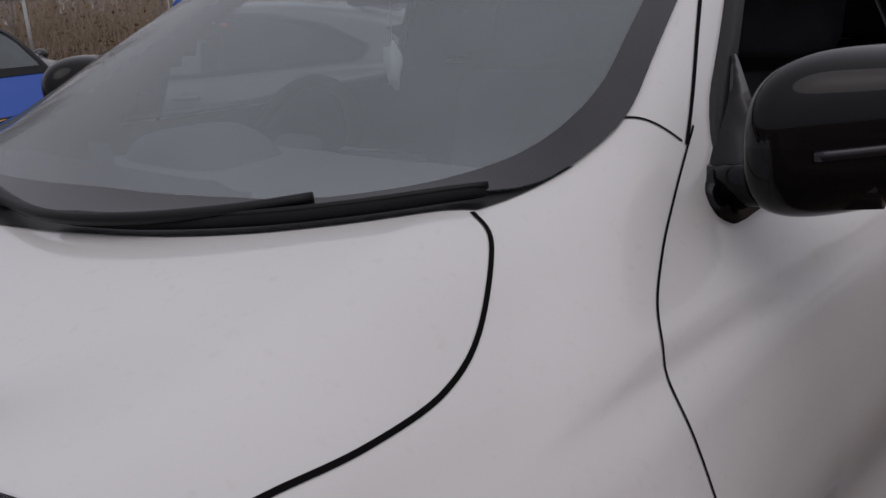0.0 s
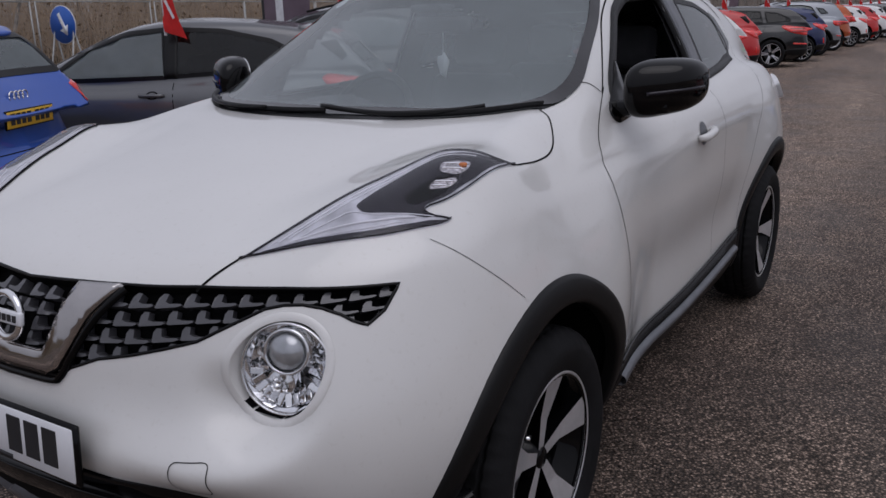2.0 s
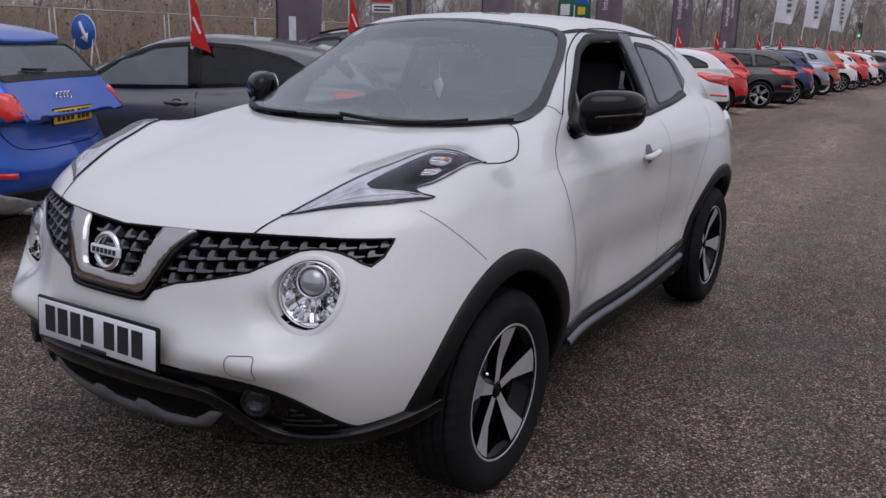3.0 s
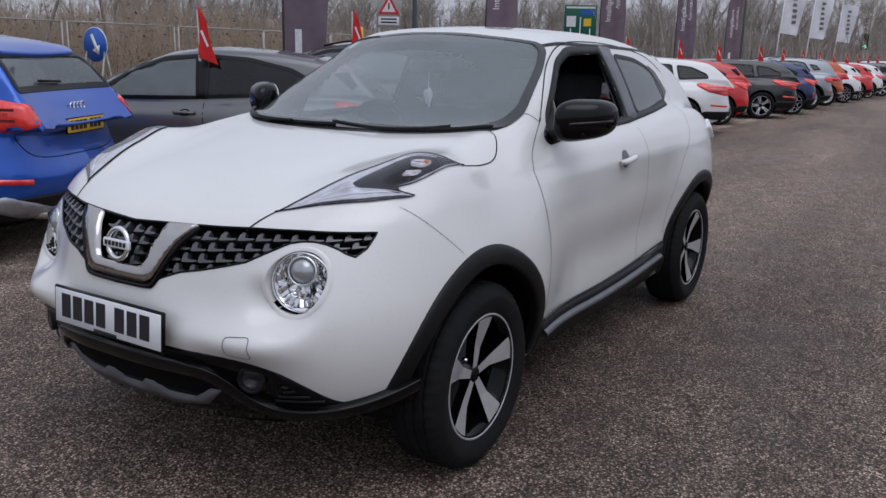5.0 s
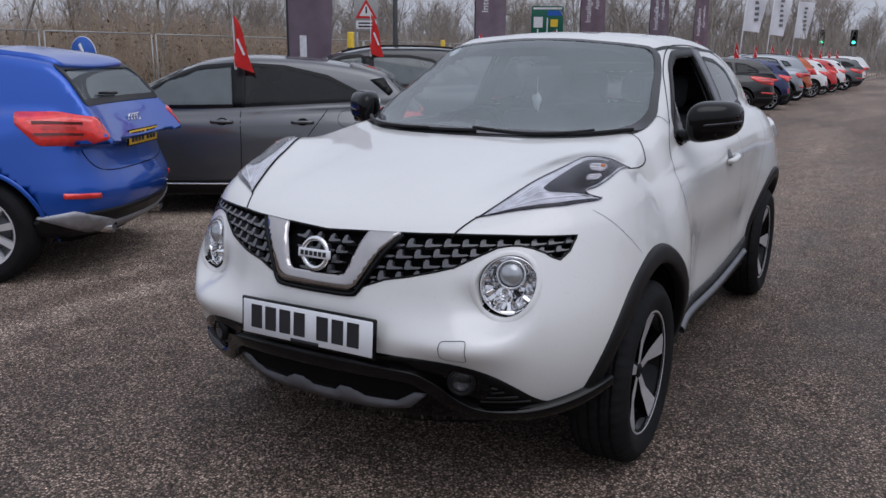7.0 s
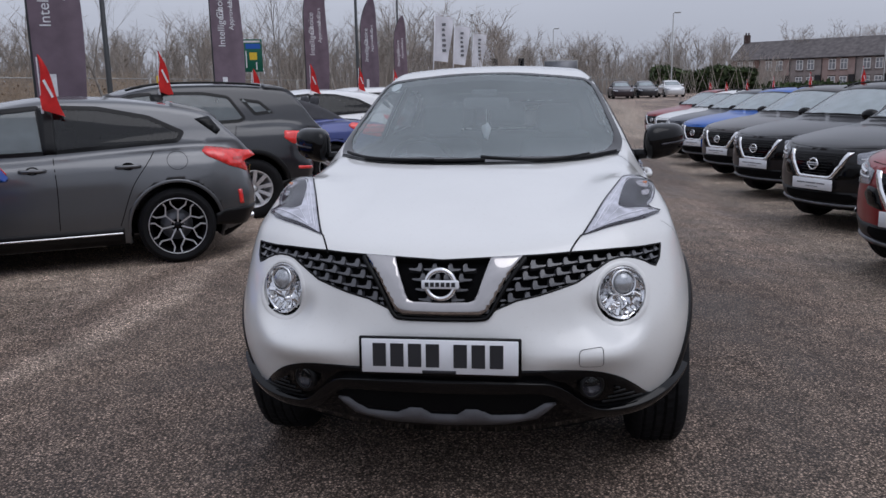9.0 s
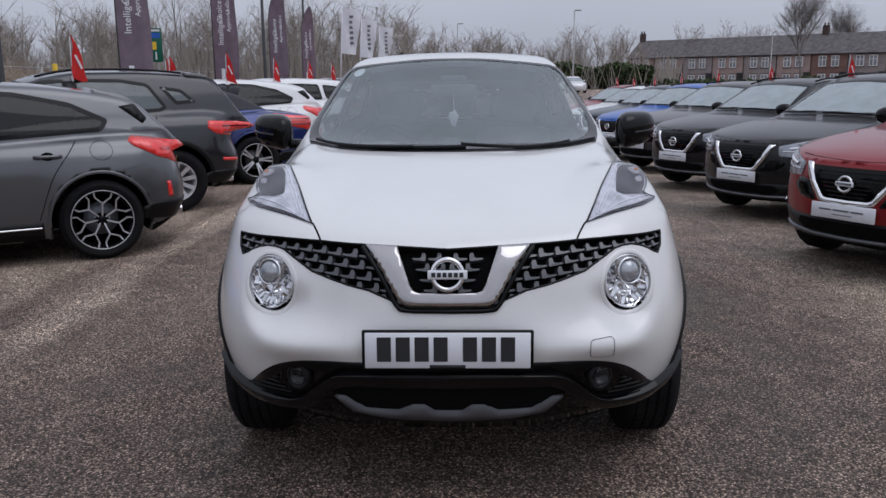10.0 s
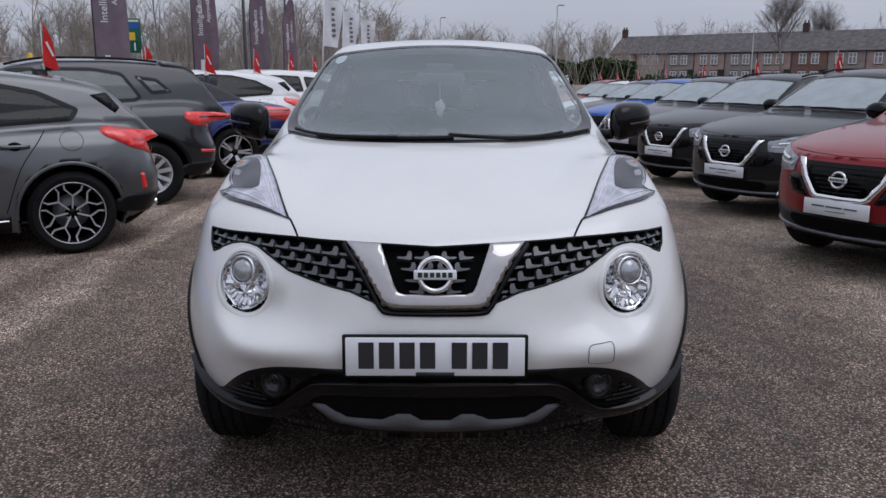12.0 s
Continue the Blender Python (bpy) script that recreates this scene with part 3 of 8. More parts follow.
def shell_parts(car, sh, paint_mat, h, cuts, split=(), length=(-1.0, 3.6), zmax=1.75, half=1.0, liner=True, nose_dark=0.0):
    """The painted shell, its dark wheel wells and the cabin lining. cuts: (mode, outline) openings; split: (name, test on centres) panels."""
    lo, hi = (-half, length[0], sh.floor - 0.05), (half, length[1], zmax)
    P, Q, N = net(sh.shell, lo, hi, h)
    C, CN = P[Q].mean(1), N[Q].mean(1)

    def cut(C, CN):
        gone = np.zeros(len(C), bool)
        for mode, poly in cuts:
            if mode == "side":
                gone |= inside(poly, C[:, 1], C[:, 2]) & (np.abs(CN[:, 0]) > 0.5) & (C[:, 2] > 0.85)
            elif mode == "left":
                gone |= inside(poly, C[:, 1], C[:, 2]) & (CN[:, 0] < -0.3)
            elif mode == "top":
                gone |= inside(poly, C[:, 0], C[:, 1]) & (C[:, 2] > 1.02) & (CN[:, 2] > 0.2)
            elif mode == "front":
                gone |= inside(poly, C[:, 0], C[:, 2]) & (CN[:, 1] < -0.12)
            elif mode == "back":
                gone |= inside(poly, C[:, 0], C[:, 2]) & (CN[:, 1] > 0.15) & (C[:, 1] > 1.8)
        return gone
    gone = cut(C, CN)
    # draw the raw edges of the nose openings onto their outlines
    face_front = caster(sh.solid, "front")
    for mode, poly in cuts:
        if mode != "front" or h > 0.02:
            continue
        mine = inside(poly, C[:, 0], C[:, 2]) & gone
        rim = np.intersect1d(Q[mine].ravel(), Q[~gone].ravel())
        fine = dense(poly, 0.002)
        at = fine[np.argmin(((P[rim][:, None, [0, 2]] - fine[None]) ** 2).sum(-1), 1)]
        P[rim], N[rim] = face_front(at)
    dark = (-sh.wells(*C.T) > -0.006) & (sh.solid(*C.T) < -0.004) | (C[:, 2] < sh.floor + 0.012) | (CN[:, 2] < -0.55) & (C[:, 2] < 0.5) | (C[:, 1] < -0.3) & (C[:, 2] < nose_dark)
    left = ~gone & ~dark
    for name, test in split:
        m = left & test(C)
        if m.any():
            d, n = sub(P, Q, N, m)
            part(name, d, paint_mat, car, normals=n)
            left &= ~m
    d, n = sub(P, Q, N, left)
    part("body", d, paint_mat, car, normals=n)
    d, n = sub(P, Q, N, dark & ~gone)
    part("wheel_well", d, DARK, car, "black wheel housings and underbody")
    if liner:
        hl = 0.035 if h < 0.02 else 0.06
        P, Q, N = net(lambda x, y, z: np.maximum(np.maximum(sh.solid(x, y, z) + 0.03, 0.32 - z), np.maximum(0.35 - y + (z < 0.95) * 0.3, -sh.wells(x, y, z) + 0.02)), lo, hi, hl)
        C, CN = P[Q].mean(1), N[Q].mean(1)
        d, n = sub(P, Q[:, ::-1], -N, ~cut(C, CN))
        part("cabin_lining", d, LINER, car, normals=n)


def seat(x, y, parent, name="seat"):
    """A seat: cushion, leaning back and headrest, one mesh."""
    d = join(box(0.48, 0.5, 0.16, (x, y, 0.52), 0.06), moved(box(0.46, 0.14, 0.62, (0, 0, 0.3), 0.06), pose(x, y + 0.25, 0.55, -14)), moved(box(0.26, 0.10, 0.18, (0, 0, 0.73), 0.045), pose(x, y + 0.25, 0.55, -14)))
    return part(name, d, FABRIC, parent)


def sheet(name, outline, drop, mat, car, label="", mirror=False, **k):
    v, f, n = patch(outline, drop, **k)
    a = part(name, (v, f), mat, car, label, normals=n)
    if mirror:
        b = flipx((v, f))
        return a, part(name, b, mat, car, label, normals=None if n is None else n * [-1, 1, 1])
    return a


def line(name, pts, drop, width, mat, car, mirror=False, off=0.001, profile=((-1, 0), (1, 0)), label="", n=8):
    d = ribbon(bow(pts, n), drop, width, off, profile)
    a = part(name, d, mat, car, label)
    if mirror:
        part(name, flipx(d), mat, car, label)
    return a


def offset(poly, d):
    """The closed outline drawn inwards by d."""
    p = np.asarray(poly, float)
    t = np.roll(p, -1, 0) - np.roll(p, 1, 0)
    t /= np.linalg.norm(t, axis=1)[:, None] + 1e-12
    n = np.stack([-t[:, 1], t[:, 0]], 1)
    area = (p[:, 0] * np.roll(p[:, 1], -1) - p[:, 1] * np.roll(p[:, 0], -1)).sum()
    return p + n * d * (1 if area > 0 else -1)


def pane(name, outline, drop, glass, car, border=0.03, rim=GLOSS, mirror=False, edge=0.025, label=""):
    """Glass with its black printed border, laid over an opening."""
    out = dense(outline, edge)
    inner = offset(out, border)
    g = sheet(name, out, drop, glass, car, label, mirror, off=0.0025, step=0.08, edge=edge)
    sheet("window_border", out, drop, rim, car, "", mirror, off=0.0045, step=0.2, edge=edge, hole=inner)
    return g


def arch(car, sh, y, r_out, r_in, a0, a1, mat, lift=0.012, squash=1.0, flare=0.0):
    """The moulding round a wheel opening on both sides."""
    drop = caster(sh.solid, "side")
    ts = np.radians(np.linspace(a0, a1, 40))
    prof = [(1.0, -0.006), (0.97, 0.6), (0.8, 1.0), (0.5, 1.05), (0.2, 0.9), (0.03, 0.5), (0.0, -0.2), (0.0, -3.0)]
    cols = []
    for u, lf in prof:
        r = r_in + (r_out - r_in) * u
        fl = 1 + flare * u * np.clip(np.cos(ts) * -1 - 0.55, 0, 1) if flare else 1
        P, N = drop(np.stack([y + r * fl * np.cos(ts), sh.wr + squash * r * np.sin(ts)], 1))
        N = N * 0.4 + np.array([0.6, 0, 0])
        cols.append(P + N * lift * lf)
    n = len(ts)
    V = np.concatenate(cols)
    F = [(j * n + i, j * n + i + 1, (j + 1) * n + i + 1, (j + 1) * n + i) for j in range(len(prof) - 1) for i in range(n - 1)]
    F = [q[::-1] for q in F]
    part("arch_moulding", (V, F), mat, car)
    part("arch_moulding", flipx((V, F)), mat, car)


def bars_plate(name, car, at, w, hgt, mat, ink, chars, holder=PLASTIC, label="", parent_level=True):
    """A number plate in its holder; its writing as plain bars. at: pose of the plate's middle, its face towards -y."""
    p = part(name, moved(box(w, 0.012, hgt, bevel=0.004, seg=1), at), holder, car, label)
    f = part("plate_face", moved(box(w - 0.02, 0.006, hgt - 0.016, (0, -0.006, 0), 0.002, 1), at), mat, p)
    x = -w * 0.415
    for c in chars:
        if c != " ":
            part("bar", moved(box(w * 0.082, 0.002, hgt * 0.60, (x + w * 0.045, -0.0102, 0.004)), at), ink, p, smooth=False)
        x += w * (0.110 if c != " " else 0.03)
    return p


def ring_badge(car, at, r, mat=CHROME):
    """A round emblem: a ring crossed by a plain bar."""
    t = np.linspace(0, 2 * math.pi, 40)
    ring = tube(np.stack([r * np.cos(t), 0 * t, r * np.sin(t)], 1), 0.18 * r, 8)
    b = part("badge", moved(ring, at), mat, car, "chrome ring emblem with a plain bar")
    part("badge_bar", moved(box(2.62 * r, 0.012, 0.60 * r, (0, -0.006, 0), 0.004), at), PLATEW, b)
    for k in range(6):
        part("badge_ink", moved(box(0.26 * r, 0.002, 0.30 * r, ((k - 2.5) * 0.37 * r, -0.0128, 0)), at), INK, b, smooth=False)
    return b


# ---- cars: the white crossover ----
def juke_extra(f, ax, y, z):
    # a soft scooped ring round each lamp, and the underside rising under the nose and its corners
    d = np.sqrt((ax - 0.588) ** 2 + (z - 0.773) ** 2)
    near = ease((0.5 + np.minimum(0.1, -0.2 - y)) / 0.2) * (y < -0.2)
    f = f + near * 0.034 * np.exp(-((d - 0.095) / 0.040) ** 2) * ease((0.81 - z) / 0.14) * ease((0.71 - ax) / 0.14)
    # the full cheeks of the bumper under the lamps
    f = f - 0.046 * near * np.exp(-((z - 0.60) / 0.065) ** 2) * ease((ax - 0.10) / 0.32) * ease((0.72 - ax) / 0.26)
    # the raised pod under each upper lamp
    d2, al = (ax - 0.468) * 0.945 - (y + 0.574) * 0.326, (ax - 0.468) * 0.326 + (y + 0.574) * 0.945
    f = f - (0.028 + 0.018 * ease((al - 0.30) / 0.20)) * ease(al / 0.34) * ease((0.80 - al) / 0.34) * ease((d2 + 0.16) / 0.22) * ease((0.21 - d2) / 0.15) * ease((z - 0.82) / 0.18)
    # scooped flank above the sill
    f = f + 0.010 * np.exp(-((z - 0.56) / 0.10) ** 2) * ease((y - 0.48) / 0.55) * ease((2.15 - y) / 0.3) * (ax > 0.5)
    low = 0.24 + 0.055 * ease((-0.3 - y) / 0.3) + 0.075 * ease((-0.3 - y) / 0.25) * ease((ax - 0.45) / 0.3)
    return np.maximum(f, low - z)


JUKE = Shape(
    top=((-0.9, 0.845), (-0.77, 0.912), (-0.6, 0.975), (-0.35, 1.048), (0.0, 1.117), (0.2, 1.143), (0.5, 1.158), (1.0, 1.13), (1.6, 1.14), (2.2, 1.17), (2.8, 1.16), (3.1, 1.12), (3.4, 1.0)),
    nose=((0.2, -0.66), (0.34, -0.76), (0.45, -0.815), (0.55, -0.838), (0.65, -0.835), (0.75, -0.815), (0.85, -0.785), (0.93, -0.745), (1.05, -0.6)),
    plan=((0, 0), (0.15, 0.006), (0.3, 0.032), (0.42, 0.082), (0.55, 0.16), (0.65, 0.235), (0.73, 0.315), (0.8, 0.42), (0.86, 0.58), (0.9, 0.9)),
    side=((0.2, 0.76), (0.33, 0.815), (0.45, 0.82), (0.6, 0.825), (0.8, 0.845), (0.95, 0.845), (1.03, 0.825), (1.10, 0.785), (1.2, 0.73), (1.3, 0.69)),
    waist=((-1.0, -0.035), (0.0, -0.035), (0.6, -0.02), (1.3, 0.0), (2.2, 0.0), (2.8, -0.03), (3.3, -0.15)),
    tail=((0.2, 3.1), (0.4, 3.25), (0.6, 3.28), (0.8, 3.24), (1.0, 3.26), (1.15, 3.22), (1.3, 3.05)),
    tailplan=((0, 0), (0.5, 0.04), (0.75, 0.18), (0.88, 0.45), (0.92, 0.8)),
    roof=((0.0, 1.015), (0.2, 1.13), (0.5, 1.295), (0.75, 1.42), (0.92, 1.512), (1.1, 1.558), (1.4, 1.572), (1.8, 1.56), (2.2, 1.525), (2.6, 1.455), (2.85, 1.39), (3.0, 1.28), (3.2, 1.08), (3.4, 0.85)),
    bulges=((0.55, -0.05, 0.60, 0.345, 0.67, 0.435), (0.55, 0.28, 0.60, 0.310, 0.58, 0.40), (0.54, 2.55, 0.72, 0.345, 0.72, 0.42)),
    belt=0.715, tumble=0.40, curl=0.3, lean=0.40, crown=((-0.8, 0.10), (-0.574, 0.085), (-0.27, 0.125), (0.03, 0.09), (0.25, 0.03), (0.4, 0.005), (0.9, 0.03), (3.3, 0.04)), base=2.53, wr=0.334, well=0.416, floor=0.24, taper=0.10, sink=1.04, extra=juke_extra)


def ring_at(x, z, r, n=40, wide=1.0):
    return np.array([(x + wide * r * math.cos(a), z + r * math.sin(a)) for a in np.linspace(0, 2 * math.pi, n, endpoint=False)])


def build_juke():
    car = root("car", "white compact crossover with black wheel arches parked on tarmac", "car")
    sh = JUKE
    front, side, top, wrap = (caster(sh.solid, m) for m in ("front", "side", "top", "wrap"))
    # outlines
    screen = fillet([(-0.30, 0.192), (0.0, 0.155), (0.30, 0.192), (0.53, 0.318), (0.645, 0.455), (0.660, 0.52), (0.668, 0.61), (0.595, 0.91), (0.545, 1.045), (0.3, 0.985), (0.0, 0.965), (-0.3, 0.985), (-0.545, 1.045), (-0.595, 0.91), (-0.668, 0.61), (-0.660, 0.52), (-0.645, 0.455), (-0.53, 0.318)], 0.05)
    win1 = fillet([(0.72, 1.115), (0.76, 1.19), (1.05, 1.405), (1.22, 1.455), (1.61, 1.468), (1.64, 1.14), (1.1, 1.112)], 0.05)
    win2 = fillet([(1.79, 1.150), (1.77, 1.455), (2.08, 1.435), (2.30, 1.385), (2.42, 1.26), (2.38, 1.19)], 0.05)
    rear = fillet([(-0.50, 1.12), (0.50, 1.12), (0.46, 1.36), (-0.46, 1.36)], 0.06)
    gr = [(0.0, 0.905), (0.155, 0.912), (0.255, 0.915), (0.41, 0.918), (0.57, 0.918), (0.735, 0.912), (0.728, 0.87), (0.712, 0.848), (0.69, 0.858), (0.671, 0.870), (0.64, 0.883), (0.608, 0.890), (0.578, 0.890), (0.548, 0.884), (0.498, 0.857), (0.44, 0.825), (0.385, 0.81), (0.315, 0.794), (0.247, 0.781), (0.18, 0.755), (0.155, 0.735), (0.0, 0.73)]
    grille = dense(np.array(gr + [(-x, z) for x, z in gr[-2:0:-1]]), 0.02)
    lamp_top = bow([(0.450, -0.592), (0.468, -0.560), (0.515, -0.43), (0.563, -0.285), (0.603, -0.17), (0.628, -0.092)], 5)
    lamp_back = bow([(0.628, -0.092), (0.650, -0.073), (0.690, -0.052), (0.718, -0.032), (0.735, 0.002), (0.741, 0.028)], 4)
    lamp = np.concatenate([lamp_top, lamp_back[1:], bow([(0.744, -0.020), (0.742, -0.154), (0.727, -0.24), (0.708, -0.294)], 4), bow([(0.705, -0.310), (0.719, -0.305), (0.737, -0.286), (0.749, -0.275)], 3), bow([(0.748, -0.290), (0.735, -0.324), (0.691, -0.403), (0.646, -0.455), (0.593, -0.499), (0.533, -0.538), (0.462, -0.585)], 4)])
    lamp_in = offset(dense(lamp, 0.02), 0.004)
    bonnet_line = np.concatenate([bow([(0.0, -0.775), (0.2, -0.762), (0.33, -0.725), (0.405, -0.685)], 5), lamp_top, lamp_back[1:], bow([(0.739, 0.050), (0.739, 0.085), (0.738, 0.154), (0.734, 0.236), (0.715, 0.301), (0.670, 0.374), (0.632, 0.390), (0.545, 0.304), (0.4, 0.206), (0.2, 0.143), (0.0, 0.120)], 5)])

    def is_bonnet(C):
        return inside(np.concatenate([bonnet_line, bonnet_line[::-1] * [-1, 1]]), C[:, 0], C[:, 1]) & (C[:, 2] > 0.88)
    doorf = [(0.67, 1.17), (0.54, 1.09), (0.484, 1.046), (0.461, 0.994), (0.468, 0.88), (0.474, 0.72), (0.470, 0.55), (0.45, 0.38), (1.65, 0.38), (1.64, 1.5), (1.2, 1.51), (1.0, 1.45)]
    doorr = [(1.65, 0.38), (1.64, 1.5), (2.1, 1.47), (2.42, 1.24), (2.35, 1.0), (2.05, 0.7), (2.0, 0.38)]

    def on_door(poly, sgn):
        return lambda C: inside(poly, C[:, 1], C[:, 2]) & (C[:, 0] * sgn > 0.5)
    shell_parts(car, sh, WHITE, 0.012, [("side", offset(dense(win1, 0.03), 0.012)), ("side", offset(dense(win2, 0.03), 0.012)), ("top", offset(dense(screen, 0.03), 0.02)), ("back", offset(rear, 0.015)), ("front", dense(grille, 0.01)), ("front", ring_at(0.588, 0.773, 0.092, 60, 0.92)), ("front", ring_at(-0.588, 0.773, 0.092, 60, 0.92))],
                split=[("bonnet", is_bonnet), ("front_door", on_door(doorf, 1)), ("front_door", on_door(doorf, -1)), ("rear_door", on_door(doorr, 1)), ("rear_door", on_door(doorr, -1)), ("roof", lambda C: (C[:, 2] > 1.47) & (np.abs(C[:, 0]) < 0.52) & (C[:, 1] > 0.95) & (C[:, 1] < 2.75)), ("front_bumper", lambda C: (C[:, 1] < -0.25) & (C[:, 2] < 0.95))], nose_dark=0.385)
    # panel gaps
    g = 0.006
    for pts in ([(0.413, -0.672), (0.430, -0.636), (0.451, -0.592)],):
        line("panel_gap", pts, top, g, SEAM, car, True)
    line("panel_gap", [tuple(p) for p in lamp_top[::4]], top, 0.005, SEAM, car, True, off=0.002)
    line("panel_gap", [(0.628, -0.092), (0.650, -0.073), (0.690, -0.052), (0.718, -0.032), (0.735, 0.002), (0.741, 0.035), (0.739, 0.085), (0.738, 0.154), (0.734, 0.236), (0.715, 0.301), (0.670, 0.374), (0.634, 0.392)], top, 0.005, SEAM, car, True)
    line("panel_gap", [(0.70, 1.19), (0.672, 1.172), (0.600, 1.128), (0.540, 1.089), (0.484, 1.046), (0.461, 0.994), (0.464, 0.92), (0.470, 0.85), (0.474, 0.72), (0.470, 0.54), (0.455, 0.40)], side, 0.0034, SEAM, car, True)
    line("panel_gap", [(0.67, 1.173), (0.82, 1.30), (1.0, 1.425), (1.20, 1.49), (1.45, 1.505), (1.76, 1.50), (2.1, 1.475), (2.36, 1.435), (2.55, 1.36)], side, 0.006, SEAM, car, True)
    line("panel_gap", [(1.64, 1.10), (1.655, 0.9), (1.655, 0.6), (1.645, 0.40)], side, 0.0022, SEAM, car, True)
    line("panel_gap", [(2.55, 1.36), (2.52, 1.2), (2.40, 1.05), (2.2, 0.88), (2.08, 0.7), (2.05, 0.5)], side, 0.0022, SEAM, car, True)
    line("panel_gap", [(0.596, 1.21), (0.63, 1.205), (0.665, 1.178)], side, 0.003, SEAM, car, True)
    line("panel_gap", [(-0.352, 0.976), (-0.316, 0.945), (-0.252, 0.892), (-0.20, 0.85), (-0.153, 0.809)], side, 0.0014, SEAM, car, True)
    line("roof_seam", [(0.515, 1.015), (0.532, 1.07), (0.54, 1.2), (0.545, 1.6), (0.535, 2.1), (0.49, 2.6)], top, 0.020, PLASTIC, car, True)
    # cowl under the screen
    cowl = np.concatenate([bow([(-0.635, 0.398), (-0.545, 0.307), (-0.4, 0.210), (-0.2, 0.147), (0.0, 0.126), (0.2, 0.147), (0.4, 0.210), (0.545, 0.307), (0.635, 0.398)], 5), bow([(0.66, 0.52), (0.53, 0.36), (0.3, 0.235), (0.0, 0.21), (-0.3, 0.235), (-0.53, 0.36), (-0.66, 0.52)], 5)])
    sheet("cowl", cowl, top, PLASTIC, car, off=0.0015, step=0.05)
    # glass
    half = [(0.0, 0.220), (0.11, 0.228), (0.31, 0.268), (0.474, 0.326), (0.56, 0.40), (0.612, 0.50), (0.632, 0.61), (0.566, 0.90), (0.522, 1.012), (0.3, 0.958), (0.12, 0.945)]
    clear_part = fillet(half + [(-x, y) for x, y in half[::-1] if x > 0], 0.05)
    sheet("windscreen", dense(screen, 0.025), top, WINDSCREEN, car, off=0.0025, step=0.05, edge=0.025)
    sheet("window_border", dense(screen, 0.025), top, SCREENBAND, car, "", off=0.0045, step=0.06, edge=0.025, hole=clear_part)
    sheet("window_frame", dense(fillet([(0.70, 1.10), (0.74, 1.20), (1.04, 1.42), (1.21, 1.478), (1.63, 1.485), (1.665, 1.13), (1.1, 1.10)], 0.05), 0.025), side, PLASTIC, car, "", True, off=0.004, skirt=0.012, step=0.2, hole=offset(dense(win1, 0.025), 0.014))
    v, f, n = patch(win1, side, off=-0.012, step=0.08)
    part("front_side_window", flipx((v, f)), TINTED, car, normals=n * [-1, 1, 1])
    pane("rear_side_window", win2, side, REARGLASS, car, border=0.022, rim=PLASTIC, mirror=True)
    sheet("pillar_trim", fillet([(1.66, 1.125), (1.625, 1.49), (1.76, 1.482), (1.785, 1.14)], 0.01), side, SATIN, car, "", True, off=0.005, skirt=0.01, step=0.06)
    sheet("rear_handle_trim", fillet([(2.37, 1.20), (2.29, 1.40), (2.40, 1.36), (2.50, 1.25)], 0.02), side, GLOSS, car, "", True, off=0.004, step=0.05)
    sheet("belt_trim", [(0.70, 1.105), (1.1, 1.108), (1.6, 1.122), (2.38, 1.175), (2.38, 1.195), (1.6, 1.145), (1.1, 1.126), (0.71, 1.124)], side, PLASTIC, car, "", True, off=0.006, skirt=0.01, step=0.05)
    pane("rear_window", rear, caster(sh.solid, "back"), PRIVACY, car, border=0.03)
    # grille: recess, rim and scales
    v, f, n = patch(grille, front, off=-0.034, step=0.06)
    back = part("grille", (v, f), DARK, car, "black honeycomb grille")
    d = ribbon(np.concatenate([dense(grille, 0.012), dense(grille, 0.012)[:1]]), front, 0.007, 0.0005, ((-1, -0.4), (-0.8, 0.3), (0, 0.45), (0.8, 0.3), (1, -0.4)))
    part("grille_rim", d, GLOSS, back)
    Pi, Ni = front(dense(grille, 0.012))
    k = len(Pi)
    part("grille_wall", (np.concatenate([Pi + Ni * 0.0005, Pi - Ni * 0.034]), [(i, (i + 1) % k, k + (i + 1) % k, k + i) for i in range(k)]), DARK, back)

    def scale_piece(sgn, x0, z0, dx, dz):
        shape = np.array([(0.0, 0.04), (0.08, 0.0), (0.80, 0.10), (0.98, 0.20), (0.90, 0.30), (0.50, 0.29), (0.32, 0.38), (0.26, 0.84), (0.06, 0.86), (-0.02, 0.6)])
        Ps, Ns = front(np.stack([sgn * (x0 + shape[:, 0] * dx), z0 + shape[:, 1] * dz], 1))
        m = len(Ps)
        lift = np.interp(shape[:, 1], [0, 0.3, 0.9], [-0.003, -0.005, -0.010])[:, None]
        order = tuple(range(m))
        side_f = [(i, (i + 1) % m, m + (i + 1) % m, m + i) for i in range(m)]
        part("scale", (np.concatenate([Ps + Ns * lift, Ps - Ns * 0.03]), [order if sgn < 0 else order[::-1]] + side_f), GRILLE, back, smooth=False)
    wide = offset(dense(grille, 0.012), -0.004)
    for sgn in (1, -1):
        for r in range(5):
            x0 = 0.235 - 0.024 * r
            while x0 < 0.74:
                q = min(1.0, max(0.0, (x0 - 0.27) / 0.45))
                dx, dz = 0.056 - 0.018 * q, 0.0335 - 0.0125 * q
                z0 = 0.908 + 0.006 * min(1, x0 / 0.4) - (r + 1) * dz
                probe = np.array([(x0 + dx * a, z0 + dz * b) for a, b in ((0.1, 0.1), (0.6, 0.1), (0.1, 0.6), (0.4, 0.25))])
                if x0 > 0.235 - 0.9 * (0.90 - z0) and inside(wide, probe[:, 0], probe[:, 1]).any():
                    scale_piece(sgn, x0, z0, dx * 0.94, dz)
                x0 += dx
